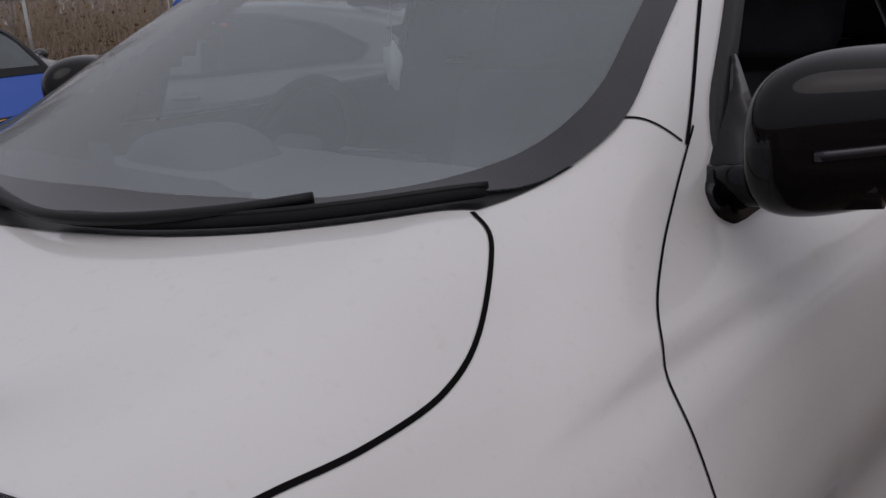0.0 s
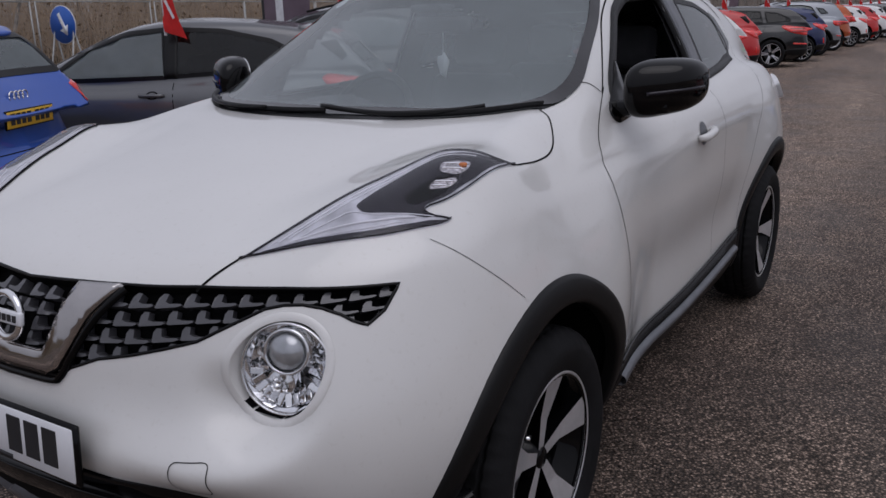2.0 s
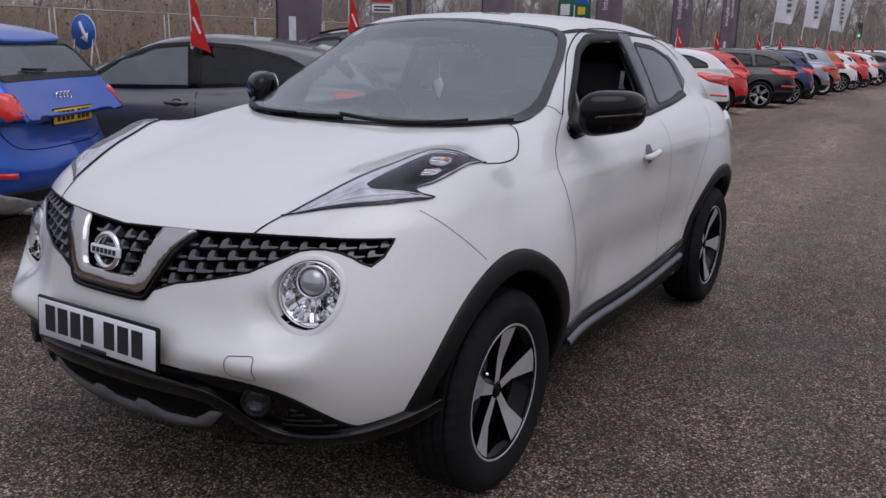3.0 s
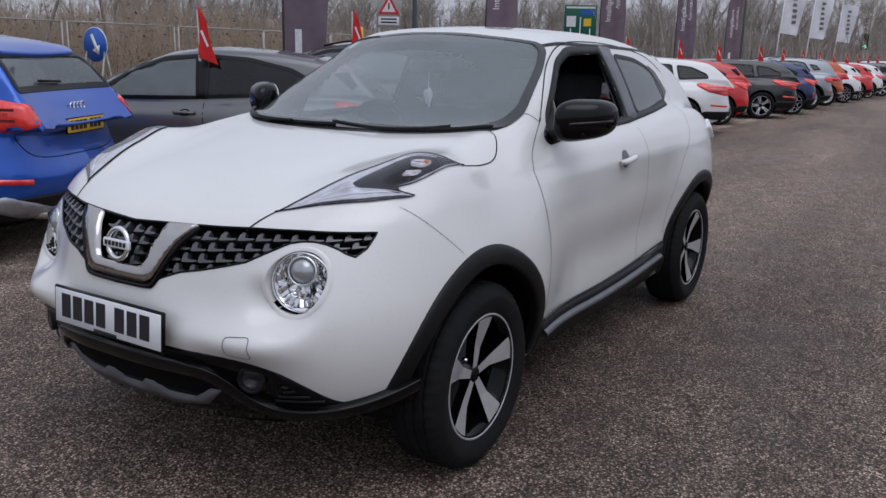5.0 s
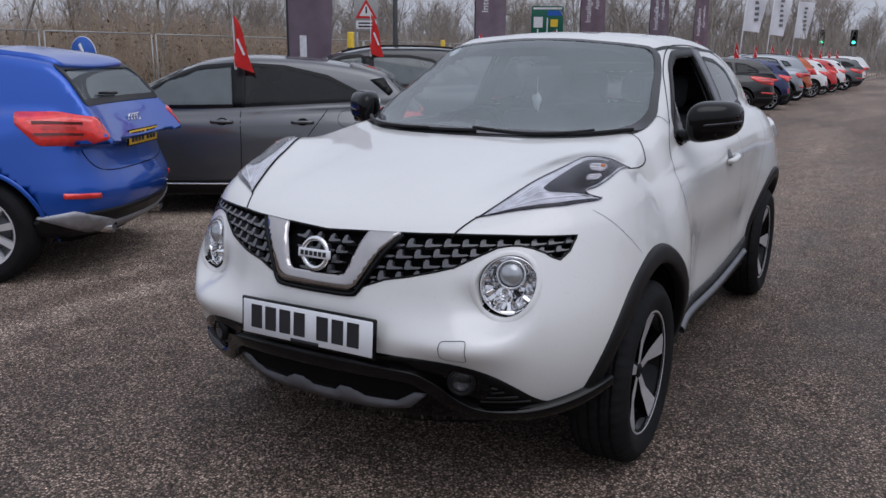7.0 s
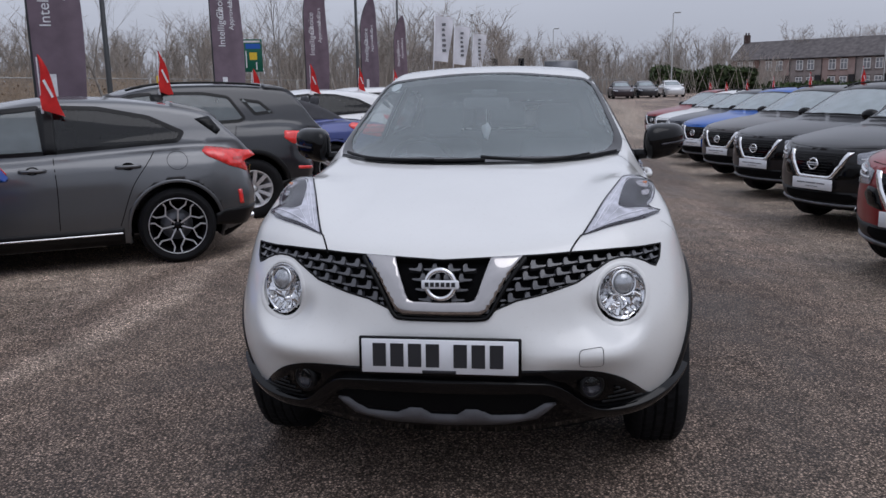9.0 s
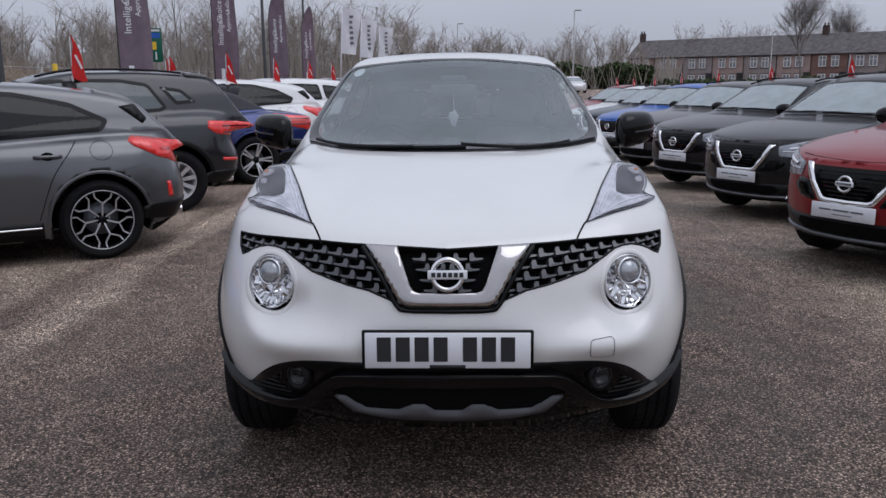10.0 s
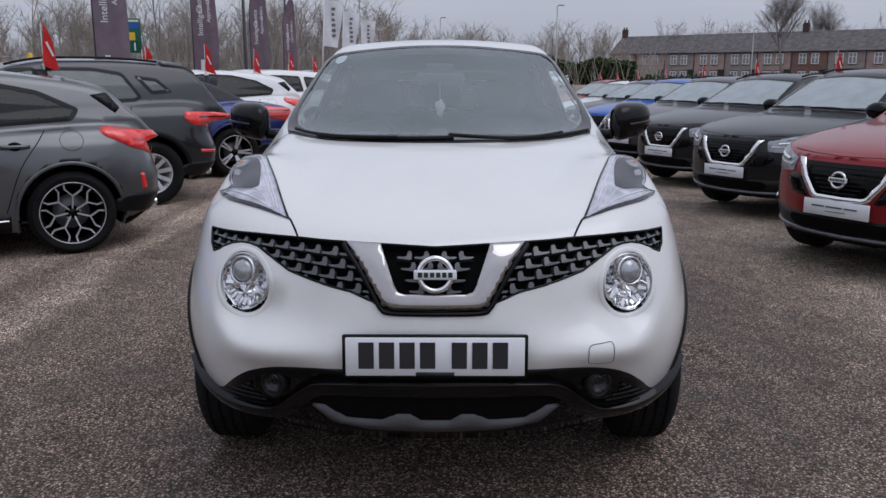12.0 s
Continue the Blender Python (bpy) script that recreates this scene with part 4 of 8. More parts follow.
        for r in range(4):
            for c in range(3):
                x0 = 0.02 + c * 0.05 - r * 0.012
                if 0.0 < x0 < 0.098 - r * 0.012:
                    scale_piece(sgn, x0, 0.905 - (r + 1) * 0.0315, 0.044, 0.031)
    # chrome V and emblem
    v_out = np.array([(0.262, 0.912), (0.215, 0.86), (0.172, 0.785), (0.150, 0.748), (0.125, 0.735)])
    v_in = np.array([(0.160, 0.908), (0.140, 0.86), (0.118, 0.80), (0.108, 0.783), (0.09, 0.777)])
    vee = np.concatenate([v_out, v_out[::-1] * [-1, 1], v_in * [-1, 1], v_in[::-1]])
    sheet("chrome_grille_vee", dense(vee, 0.012), front, BRIGHTTRIM, car, "polished chrome V-shaped grille surround", off=0.012, skirt=0.02, step=0.012, edge=0.008, bulge=0.004)
    ed = [(0.272, 0.908), (0.225, 0.85), (0.180, 0.775), (0.158, 0.737), (0.128, 0.724), (0.0, 0.722)]
    line("vee_edge", ed, front, 0.016, GLOSS, car, True, off=0.003, profile=ROUND)
    Pb, Nb = front([(0.0, 0.838)])
    ring_badge(car, pose(Pb[0][0], Pb[0][1] - 0.022, Pb[0][2], -8), 0.047)
    # upper lamps
    inner = fillet(np.array([(0.590, -0.392), (0.592, -0.372), (0.602, -0.309), (0.619, -0.22), (0.637, -0.138), (0.668, -0.090), (0.715, -0.050), (0.735, -0.006), (0.735, -0.151), (0.720, -0.236), (0.700, -0.296), (0.701, -0.316), (0.728, -0.297), (0.716, -0.322), (0.619, -0.405)]), 0.012)
    bulb = np.array([(0.664, -0.174), (0.710, -0.125), (0.717, -0.157), (0.708, -0.186), (0.676, -0.206)])
    bulb2 = np.array([(0.679, -0.239), (0.707, -0.196), (0.716, -0.194), (0.712, -0.225), (0.683, -0.264)])
    cell = np.array([(0.657, -0.322), (0.666, -0.26), (0.682, -0.21), (0.716, -0.185), (0.710, -0.25), (0.694, -0.29), (0.683, -0.320)])
    low_out = bow([(0.744, -0.288), (0.731, -0.324), (0.688, -0.401), (0.643, -0.452), (0.590, -0.496), (0.530, -0.535), (0.470, -0.576)], 5)
    low_band = np.concatenate([low_out, bow([(0.488, -0.556), (0.54, -0.517), (0.60, -0.475), (0.655, -0.425), (0.70, -0.362), (0.722, -0.322)], 5)])
    rim_line = dense(offset(dense(lamp, 0.01), 0.003), 0.01)
    base_d = patch(lamp, top, off=0.0006, step=0.012, edge=0.01)
    cover_d = patch(lamp, top, off=0.0064, step=0.012, edge=0.01, bulge=0.004)
    # light streaks in the guide: (points, width, pale?)
    streaks = (([(0.515, -0.515), (0.550, -0.43), (0.580, -0.345), (0.606, -0.260), (0.628, -0.185), (0.650, -0.135), (0.70, -0.085)], 0.0045, CHROMELINE),
               ([(0.500, -0.530), (0.535, -0.435), (0.572, -0.325), (0.606, -0.215), (0.634, -0.135)], 0.007, CHROMELINE),
               ([(0.488, -0.545), (0.522, -0.445), (0.563, -0.315), (0.603, -0.19), (0.630, -0.11), (0.68, -0.072)], 0.0025, CHROMELINE),
               ([(0.530, -0.515), (0.575, -0.440), (0.592, -0.414), (0.64, -0.392), (0.69, -0.342), (0.724, -0.306)], 0.0045, CHROMELINE),
               ([(0.525, -0.522), (0.585, -0.465), (0.648, -0.405), (0.700, -0.340)], 0.008, CHROMELINE),
               ([(0.515, -0.532), (0.58, -0.486), (0.645, -0.428), (0.690, -0.368)], 0.0025, CHROMELINE))
    for sgn in (1, -1):
        def side_of(d):
            return d if sgn > 0 else flipx(d)
        fl = np.array([sgn, 1, 1])
        base = part("headlight", side_of(base_d[:2]), GUIDE, car, "clear upper lamp with grey housing", normals=base_d[2] * fl)
        for nm, ol, mt, of in (("lamp_pocket", inner, SMOKE, 0.0020), ("lamp_shadow_gap", fillet(cell, 0.02), GLOSS, 0.0032), ("reflector", fillet(bulb, 0.012), BULBCELL, 0.0044), ("reflector", fillet(bulb2, 0.012), BULBCELL, 0.0044), ("lamp_skirt", low_band, SMOKE, 0.0020)):
            v, f, n = patch(ol, top, off=of, step=0.012, edge=0.008)
            part(nm, side_of((v, f)), mt, base, normals=n * fl)
        for pts, wd, mt in streaks:
            part("light_guide", side_of(ribbon(bow(pts, 6), top, wd * 0.7, 0.0016, ROUND)), mt, base)
        part("lens_edge", side_of(ribbon(np.concatenate([rim_line, rim_line[:1]]), top, 0.0018, 0.001, ((-1, -1.0), (-1, 4.8), (0, 5.4), (1, 4.8), (1, -1.0)))), SMOKE, base)
        for pts in ([(0.672, -0.175), (0.708, -0.142)], [(0.676, -0.190), (0.710, -0.160)], [(0.682, -0.235), (0.710, -0.206)], [(0.684, -0.248), (0.712, -0.220)]):
            part("lamp_rib", side_of(ribbon(bow(pts, 3), top, 0.003, 0.0050, ROUND)), CHROME, base)
        Pq, Nq = top([(0.704, -0.150)])
        part("bulb", moved(lathe([(0.0, 0.004), (0.007, 0.0035), (0.009, 0.002), (0.009, -0.004)], 12, "z"), Matrix.Translation(Vector(Pq[0] * fl) + Vector((0, 0, 0.005)))), AMBER, base, "amber indicator bulb")
        part("lens", side_of(cover_d[:2]), HAZE, base, normals=cover_d[2] * fl).visible_shadow = False
    # round lamps in the bumper
    rnd = random.Random(5)
    for sgn in (1, -1):
        turn = Matrix.Translation((sgn * 0.593, -0.632, 0.773)) @ pose(0, 0, 0, -11, 0, sgn * 23) @ Matrix.Scale(0.86, 4)
        # reflector bowl cut into small mirror facets
        rings, secs, V, F = (0.101, 0.090, 0.074, 0.056, 0.036, 0.012), 22, [], []
        for i, r in enumerate(rings):
            for s_ in range(secs):
                a = 2 * math.pi * (s_ + 0.5 * (i % 2)) / secs
                depth = 0.062 * (1 - (r / 0.101) ** 2)
                V.append((r * math.cos(a), depth + (rnd.uniform(-0.006, 0.006) if 0 < i < 5 else 0), r * math.sin(a)))
        for i in range(len(rings) - 1):
            for s_ in range(secs):
                F.append((i * secs + s_, i * secs + (s_ + 1) % secs, (i + 1) * secs + (s_ + 1) % secs, (i + 1) * secs + s_))
        F.append(tuple((len(rings) - 1) * secs + s_ for s_ in range(secs)))
        lampo = part("round_headlamp", moved((np.array(V), F), turn), REFLECTOR, car, "round clear headlamp with chrome reflector", smooth=False)
        Pc, Nc = front(ring_at(0.588, 0.773, 0.092, 72, 0.92))
        cen = np.array([0.588, 0.0, 0.773])
        rows = [Pc]
        for dy, sc_ in ((0.004, 0.990), (0.014, 0.982), (0.032, 0.978)):
            q = Pc + [0, dy, 0]
            q[:, 0], q[:, 2] = cen[0] + (q[:, 0] - cen[0]) * sc_, cen[2] + (q[:, 2] - cen[2]) * sc_
            rows.append(q)
        ringf = [(j * 72 + i, j * 72 + (i + 1) % 72, (j + 1) * 72 + (i + 1) % 72, (j + 1) * 72 + i) for j in range(3) for i in range(72)]
        d = (np.concatenate(rows), ringf)
        part("lamp_surround", d if sgn > 0 else flipx(d), WHITE, lampo)
        loop = ring_at(0.588, 0.773, 0.0985, 72, 0.92)
        d = ribbon(np.concatenate([loop, loop[:2]]), front, 0.017, 0.0012, ((-1, -0.05), (-0.8, 0.06), (0.8, 0.06), (1, -0.05)))
        part("lamp_lip", d if sgn > 0 else flipx(d), WHITE, lampo)
        wall = (np.concatenate([rows[3], rows[3] + [0, 0.10, 0]]), [(i, (i + 1) % 72, 72 + (i + 1) % 72, 72 + i) for i in range(72)])
        part("lamp_wall", wall if sgn > 0 else flipx(wall), LAMPGREY, lampo)
        part("lamp_bezel", moved(lathe([(0.105, 0.01), (0.1045, -0.008), (0.102, -0.012), (0.098, -0.008), (0.098, 0.004)], 56, "y"), turn), CHROME, lampo)
        off = (0.004 * sgn, -0.012, 0.040)
        dome = lathe([(0.0, -0.022), (0.018, -0.020), (0.034, -0.011), (0.043, 0.002), (0.045, 0.014)], 32, "y", off)
        part("projector_lens", moved(dome, turn), LENSBALL, lampo)
        part("projector_ring", moved(lathe([(0.045, -0.002), (0.049, -0.008), (0.053, 0.0), (0.051, 0.03)], 36, "y", off), turn), CHROME, lampo)
        for k in range(13):
            a = math.radians(188 + k * 13.5)
            part("facet", moved(moved(box(0.015, 0.005, 0.030, bevel=0.0015, seg=1), pose(0, 0, 0, rnd.uniform(5, 45), rnd.uniform(-12, 12), rnd.uniform(-30, 30))), turn @ pose(0.074 * math.cos(a), 0.012, 0.074 * math.sin(a), 0, 90 - math.degrees(a), 0)), CHROME, lampo, smooth=False)
        part("reflector_bulb", moved(lathe([(0.0, -0.014), (0.010, -0.010), (0.014, 0.008), (0.030, 0.022), (0.034, 0.02)], 20, "y", (-0.022 * sgn, 0.0, -0.040)), turn), CHROME, lampo)
        part("lens", moved(lathe([(0.0, -0.040), (0.04, -0.037), (0.075, -0.030), (0.094, -0.020), (0.103, -0.008)], 40, "y"), turn), CLEAR, lampo).visible_shadow = False
    # lower bumper
    up = bow([(0, 0.556), (14, 0.558), (21, 0.553), (26, 0.542), (31, 0.509), (35.2, 0.461), (38, 0.425), (41, 0.402), (47, 0.398), (54, 0.435)], 4)
    low = np.concatenate([up, [(54, 0.385), (46, 0.365), (38, 0.345), (28, 0.315), (15, 0.303), (0, 0.30)]])
    low = np.concatenate([low, low[-2:0:-1] * [-1, 1]])
    sc = np.array([1 / 0.018, 1.0])

    def wrap_s(uv):
        return wrap(np.asarray(uv) * [1 / 0.018, 1.0])
    sheet("lower_bumper", low * [0.018, 1.0], wrap_s, GLOSS, car, "black lower bumper with gloss trim", off=0.004, skirt=0.01, step=0.04)
    run = [(0, 0.505), (8, 0.505), (15, 0.503), (18.5, 0.492), (22, 0.452), (26, 0.398), (30, 0.372), (36, 0.372), (42, 0.388), (48, 0.412), (53, 0.436)]
    run = [(-a * 0.018, z) for a, z in run[:0:-1]] + [(a * 0.018, z) for a, z in run]
    line("bumper_blade", run, wrap_s, 0.046, PIANO, car, off=0.005, profile=((-1, -0.3), (-0.97, 0.80), (-0.93, 0.92), (-0.85, 0.96), (0.85, 0.96), (0.93, 0.92), (0.97, 0.80), (1, -0.3)), label="gloss black bumper blade")
    for k in range(4):
        line("fog_rib", [((29.5 + 0.8 * k) * 0.018, 0.408 + 0.018 * k), ((33.2 - 0.7 * k) * 0.018, 0.412 + 0.018 * k), ((37.5 - 2.2 * k) * 0.018, 0.416 + 0.018 * k)], wrap_s, 0.008, PLASTIC, car, True, off=0.006, profile=ROUND, n=4)
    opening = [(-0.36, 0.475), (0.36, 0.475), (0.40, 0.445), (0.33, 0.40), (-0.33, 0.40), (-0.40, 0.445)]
    # intake isn't cut out: a near-black sheet paints its shaded depth
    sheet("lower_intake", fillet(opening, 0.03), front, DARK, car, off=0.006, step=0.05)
    skid = [(-0.37, 0.425), (-0.335, 0.425), (-0.27, 0.382), (-0.16, 0.382), (-0.115, 0.408), (-0.075, 0.408), (-0.045, 0.382), (0.045, 0.382), (0.075, 0.408), (0.115, 0.408), (0.16, 0.382), (0.27, 0.382), (0.335, 0.425), (0.37, 0.425), (0.31, 0.37), (0.2, 0.352), (0, 0.346), (-0.2, 0.352), (-0.31, 0.37)]
    sheet("skid_plate", skid, front, SKID, car, "satin grey skid plate", off=0.016, skirt=0.02, step=0.03)
    for sgn in (1, -1):
        Pf, Nf = wrap([(26.7, 0.482)])
        turn = Matrix.Translation(Pf[0] * [sgn, 1, 1] + np.array([0, -0.017, 0])) @ pose(0, 0, 0, 0, 0, sgn * 24)
        fog = part("fog_lamp", moved(lathe([(0.044, 0.012), (0.043, -0.006), (0.036, -0.010), (0.033, -0.004)], 28, "y"), turn), PLASTIC, car)
        part("reflector", moved(lathe([(0.033, -0.004), (0.026, 0.01), (0.0, 0.018)], 24, "y"), turn), SMOKE, fog)
        part("lens", moved(lathe([(0.0, -0.011), (0.02, -0.010), (0.034, -0.005)], 24, "y"), turn), CLEAR, fog)
    hook = dense(fillet([(0.449, 0.566), (0.449, 0.624), (0.526, 0.630), (0.528, 0.562)], 0.016), 0.008)
    d = ribbon(np.concatenate([hook, hook[:1]]), front, 0.002, 0.0012)
    part("tow_cover_gap", d, SEAM, car)
    # number plate
    bars_plate("number_plate", car, pose(0, -0.868, 0.612, -4), 0.532, 0.128, PLATEW, INK, "####  ###", GLOSS, "white front number plate in a black holder")
    part("dealer_strip", moved(box(0.11, 0.002, 0.010, (0, -0.0102, -0.050)), pose(0, -0.868, 0.612, -4)), INK, [o for o in car.children if o.name.startswith("number_plate")][0])
    # arches, sills
    arch(car, sh, -0.01, 0.474, 0.405, -6, 174, PLASTIC, 0.010, 1.0)
    arch(car, sh, 2.53, 0.472, 0.405, -8, 188, PLASTIC, 0.011, 1.0)
    sill = [(0.44, 0.36), (0.46, 0.41), (0.8, 0.395), (1.4, 0.405), (1.9, 0.42), (2.07, 0.44), (2.07, 0.33), (1.9, 0.26), (0.6, 0.255), (0.46, 0.28)]
    sheet("sill", sill, side, PLASTIC, car, "black sill", True, off=0.010, skirt=0.012, step=0.05)
    line("sill_trim", [(0.50, 0.352), (0.9, 0.345), (1.5, 0.353), (2.0, 0.378)], side, 0.034, SATIN, car, True, off=0.018, profile=ROUND)
    line("sill_gap", [(0.48, 0.418), (0.9, 0.402), (1.5, 0.415), (2.05, 0.45)], side, 0.012, GLOSS, car, True, off=0.006, profile=ROUND)
    # mirrors
    for sgn in (1, -1):
        mir = new("door_mirror")
        mir.parent = car
        tagged(mir, "gloss black door mirror")
        shape_ = lambda x, y, z: smax((np.abs((x - 0.876) / 0.101) ** 3.2 + np.abs((y - 0.70 - 0.62 * (x - 0.8)) / 0.10) ** 2.2 + np.abs((z - 1.183 - 0.10 * (x - 0.8)) / (0.080 - 0.10 * (x - 0.9))) ** 3.0) ** 0.4 - 1, (y - 0.752 - 0.62 * (x - 0.8)) * 8, 0.15) * 0.1
        Pm, Qm, Nm = net(shape_, (0.70, 0.52, 1.0), (1.09, 1.0, 1.36), 0.009)
        hi_m = Pm[Qm].mean(1)[:, 2] - 0.10 * (Pm[Qm].mean(1)[:, 0] - 0.8) > 1.185
        for nm, mk, mt in (("mirror_cap", hi_m, PIANO), ("mirror_housing", ~hi_m, GLOSS)):
            d, nn = sub(Pm, Qm, Nm, mk)
            part(nm, d if sgn > 0 else flipx(d), mt, mir, normals=nn * [sgn, 1, 1])
        tt = np.linspace(0.1, 1.04, 14)
        xs = 0.84 + 0.13 * tt
        ys = 0.70 + 0.62 * (xs - 0.8) - 0.101 * np.maximum(0, 1 - np.abs((xs - 0.876) / 0.102) ** 2.7) ** (1 / 2.2)
        strip = tube(np.stack([xs, ys, 1.172 + 0.10 * (xs - 0.8)], 1), 0.006, 8)
        part("indicator_strip", strip if sgn > 0 else flipx(strip), SMOKE, mir)
        stalk = tube([(0.725, 0.71, 1.118), (0.76, 0.705, 1.128), (0.80, 0.695, 1.130), (0.85, 0.69, 1.132), (0.90, 0.69, 1.14)], [0.034, 0.025, 0.021, 0.020, 0.02], 12)
        part("stalk", stalk if sgn > 0 else flipx(stalk), GLOSS, mir)
        an = np.linspace(0, 6.283, 24, endpoint=False)
        gx_ = 0.876 + 0.084 * np.cos(an)
        face = np.stack([gx_, 0.756 + 0.62 * (gx_ - 0.8), 1.198 + 0.066 * np.sin(an)], 1)
        gl = (np.concatenate([face, face + [0, 0.004, 0]]), [tuple(range(24))[::-1], tuple(range(24, 48))] + [(i, (i + 1) % 24, 24 + (i + 1) % 24, 24 + i) for i in range(24)])
        part("mirror_glass", gl if sgn > 0 else flipx(gl), CHROME, mir)
    sheet("mirror_sail", fillet([(0.664, 1.125), (0.664, 1.100), (0.69, 1.084), (0.76, 1.090), (0.84, 1.10), (0.86, 1.262), (0.80, 1.207)], 0.02), side, GLOSS, car, "", True, off=0.007, skirt=0.01, step=0.04)
    # handles
    Ph, Nh = side([(1.33, 0.976)])
    t = np.linspace(-1, 1, 9)
    hd = tube(np.stack([Ph[0][0] + 0.030 - 0.020 * t**4, 1.33 + 0.085 * t, 0.976 + 0.008 * t], 1), 0.015 - 0.004 * t**4, 10)
    part("door_handle", hd, WHITE, car)
    part("door_handle", flipx(hd), WHITE, car)
    cup = [(1.33 + 0.045 * math.cos(a), 0.976 + 0.042 * math.sin(a)) for a in np.linspace(0, 6.283, 20, endpoint=False)]
    # flat grey disc: the shade in the white cup, painted on
    sheet("handle_cup", cup, side, SATIN, car, "", True, off=0.002, step=0.05)
    # wipers
    blades = (([(0.26, 0.172), (0.36, 0.204), (0.46, 0.258), (0.55, 0.326), (0.60, 0.375), (0.628, 0.418)], [(0.04, 0.186), (0.14, 0.168), (0.26, 0.160), (0.36, 0.192), (0.44, 0.250), (0.505, 0.315)]),
              ([(-0.50, 0.300), (-0.42, 0.242), (-0.30, 0.195), (-0.18, 0.172), (-0.06, 0.162), (0.06, 0.170)], [(-0.60, 0.395), (-0.54, 0.318), (-0.44, 0.240), (-0.32, 0.190), (-0.22, 0.168), (-0.16, 0.162)]))
    for blade, arm in blades:
        Pw, Nw = top(bow(arm, 4))
        w = part("wiper", tube(Pw + Nw * 0.019, np.linspace(0.008, 0.006, len(Pw)), 8), PLASTIC, car, "black wiper arm")
        Pw, Nw = top(bow(blade, 4))
        k = len(Pw)
        part("wiper_blade", tube(Pw + Nw * 0.010, [0.004] + [0.0065] * (k - 2) + [0.005], 8), RUBBER, w)
        part("wiper_spoiler", tube(Pw + Nw * 0.016 + [0, 0.003, 0], [0.003] + [0.004] * (k - 2) + [0.004], 6), PLASTIC, w)
    # spoiler, rear lamps
    sheet("roof_spoiler", fillet([(-0.48, 2.68), (0.48, 2.68), (0.44, 2.98), (-0.44, 2.98)], 0.05), top, WHITE, car, off=0.02, skirt=0.03, step=0.05)
    tl = np.array([(0.54, 1.02), (0.66, 1.03), (0.70, 0.92), (0.64, 0.82), (0.56, 0.88)])
    sheet("tail_lamp", fillet(tl, 0.03), caster(sh.solid, "back"), REDLENS, car, "", True, off=0.006, skirt=0.01, step=0.03)
    sheet("tail_lamp_lens", fillet([(2.84, 1.03), (3.06, 1.06), (3.10, 0.99), (2.92, 0.95)], 0.02), side, PALE, car, "pale clear tail lamp", True, off=0.02, skirt=0.03, step=0.03)
    # cabin
    dash = join(moved(box(1.22, 0.62, 0.10, bevel=0.045, seg=3), pose(0, 0.58, 1.020, 2)), box(1.20, 0.26, 0.34, (0, 0.76, 0.86), 0.06), box(0.22, 0.40, 0.42, (0, 0.95, 0.72), 0.05))
    cab = part("dashboard", dash, DASH, car, "dark grey textured dashboard")
    hood = lambda x, y, z: smax(np.sqrt(((x + 0.36) / 0.20) ** 2 + ((z - 1.02) / 0.115) ** 2) * 0.115 - 0.115, np.abs(y - 0.72) - 0.10, 0.05)
    Ph, Qh, Nh = net(hood, (-0.60, 0.58, 0.88), (-0.12, 0.86, 1.18), 0.02)
    part("instrument_hood", (Ph, Qh), LINER, cab, normals=Nh)
    part("centre_screen", box(0.24, 0.05, 0.14, (0.02, 0.86, 1.02), 0.02), GLOSS, cab)
    for x in (-0.30, 0.30):
        part("demister_vent", box(0.34, 0.03, 0.008, (x, 0.36, 1.079), 0.003, 1), SEAM, cab)
    for x in (-0.56, 0.56):
        part("air_vent", moved(lathe([(0.0, -0.004), (0.035, -0.006), (0.05, -0.012), (0.055, 0.01)], 24, "y"), pose(x, 0.90, 0.98, 0, 0, 180)), SATIN, cab)
    t = np.linspace(0, 2 * math.pi, 36)
    wheel = moved(tube(np.stack([0.18 * np.cos(t), 0 * t, 0.18 * np.sin(t)], 1), 0.016, 8), pose(-0.36, 0.95, 1.03, -28))
    sw = part("steering_wheel", wheel, RUBBER, car)
    part("wheel_boss", moved(box(0.16, 0.05, 0.11, bevel=0.03), pose(-0.36, 0.95, 1.03, -28)), LINER, sw)
    part("wheel_spoke", moved(box(0.34, 0.02, 0.04, bevel=0.008), pose(-0.36, 0.955, 1.03, -28)), SATIN, sw)
    for x in (-0.36, 0.36):
        seat(x, 1.42, car, "front_seat")
    for x in (-0.36, 0.0, 0.36):
        seat(x, 2.22, car, "rear_seat")
    part("mirror", box(0.24, 0.03, 0.065, (0, 0.93, 1.375), 0.02), LINER, car, "interior rear-view mirror")
    part("sensor_pod", box(0.13, 0.10, 0.03, (0, 0.86, 1.432), 0.012), LINER, car)
    orn = [(0.022 * math.cos(a) * (1 + 0.25 * math.sin(3 * a)), 1.235 + 0.042 * math.sin(a) * (1 + 0.15 * math.cos(5 * a))) for a in np.linspace(0, 6.283, 24, endpoint=False)]
    fr = part("air_freshener", prism(orn, 0.004, "y", 0.92), PALE, car, "white hanging air freshener")
    part("cord", tube([(0, 0.922, 1.275), (0, 0.925, 1.35)], 0.0015, 5), PALE, fr)
    disc = [(-0.475 + 0.028 * math.cos(a), 0.965 + 0.035 * math.sin(a)) for a in np.linspace(0, 6.283, 20, endpoint=False)]
    sheet("windscreen_sticker", disc, top, PALE, car, "pale round windscreen sticker", off=-0.002, step=0.05)
    add_wheels(car, sh, 0.872, 0.208, 0.226, "fan")
    return car


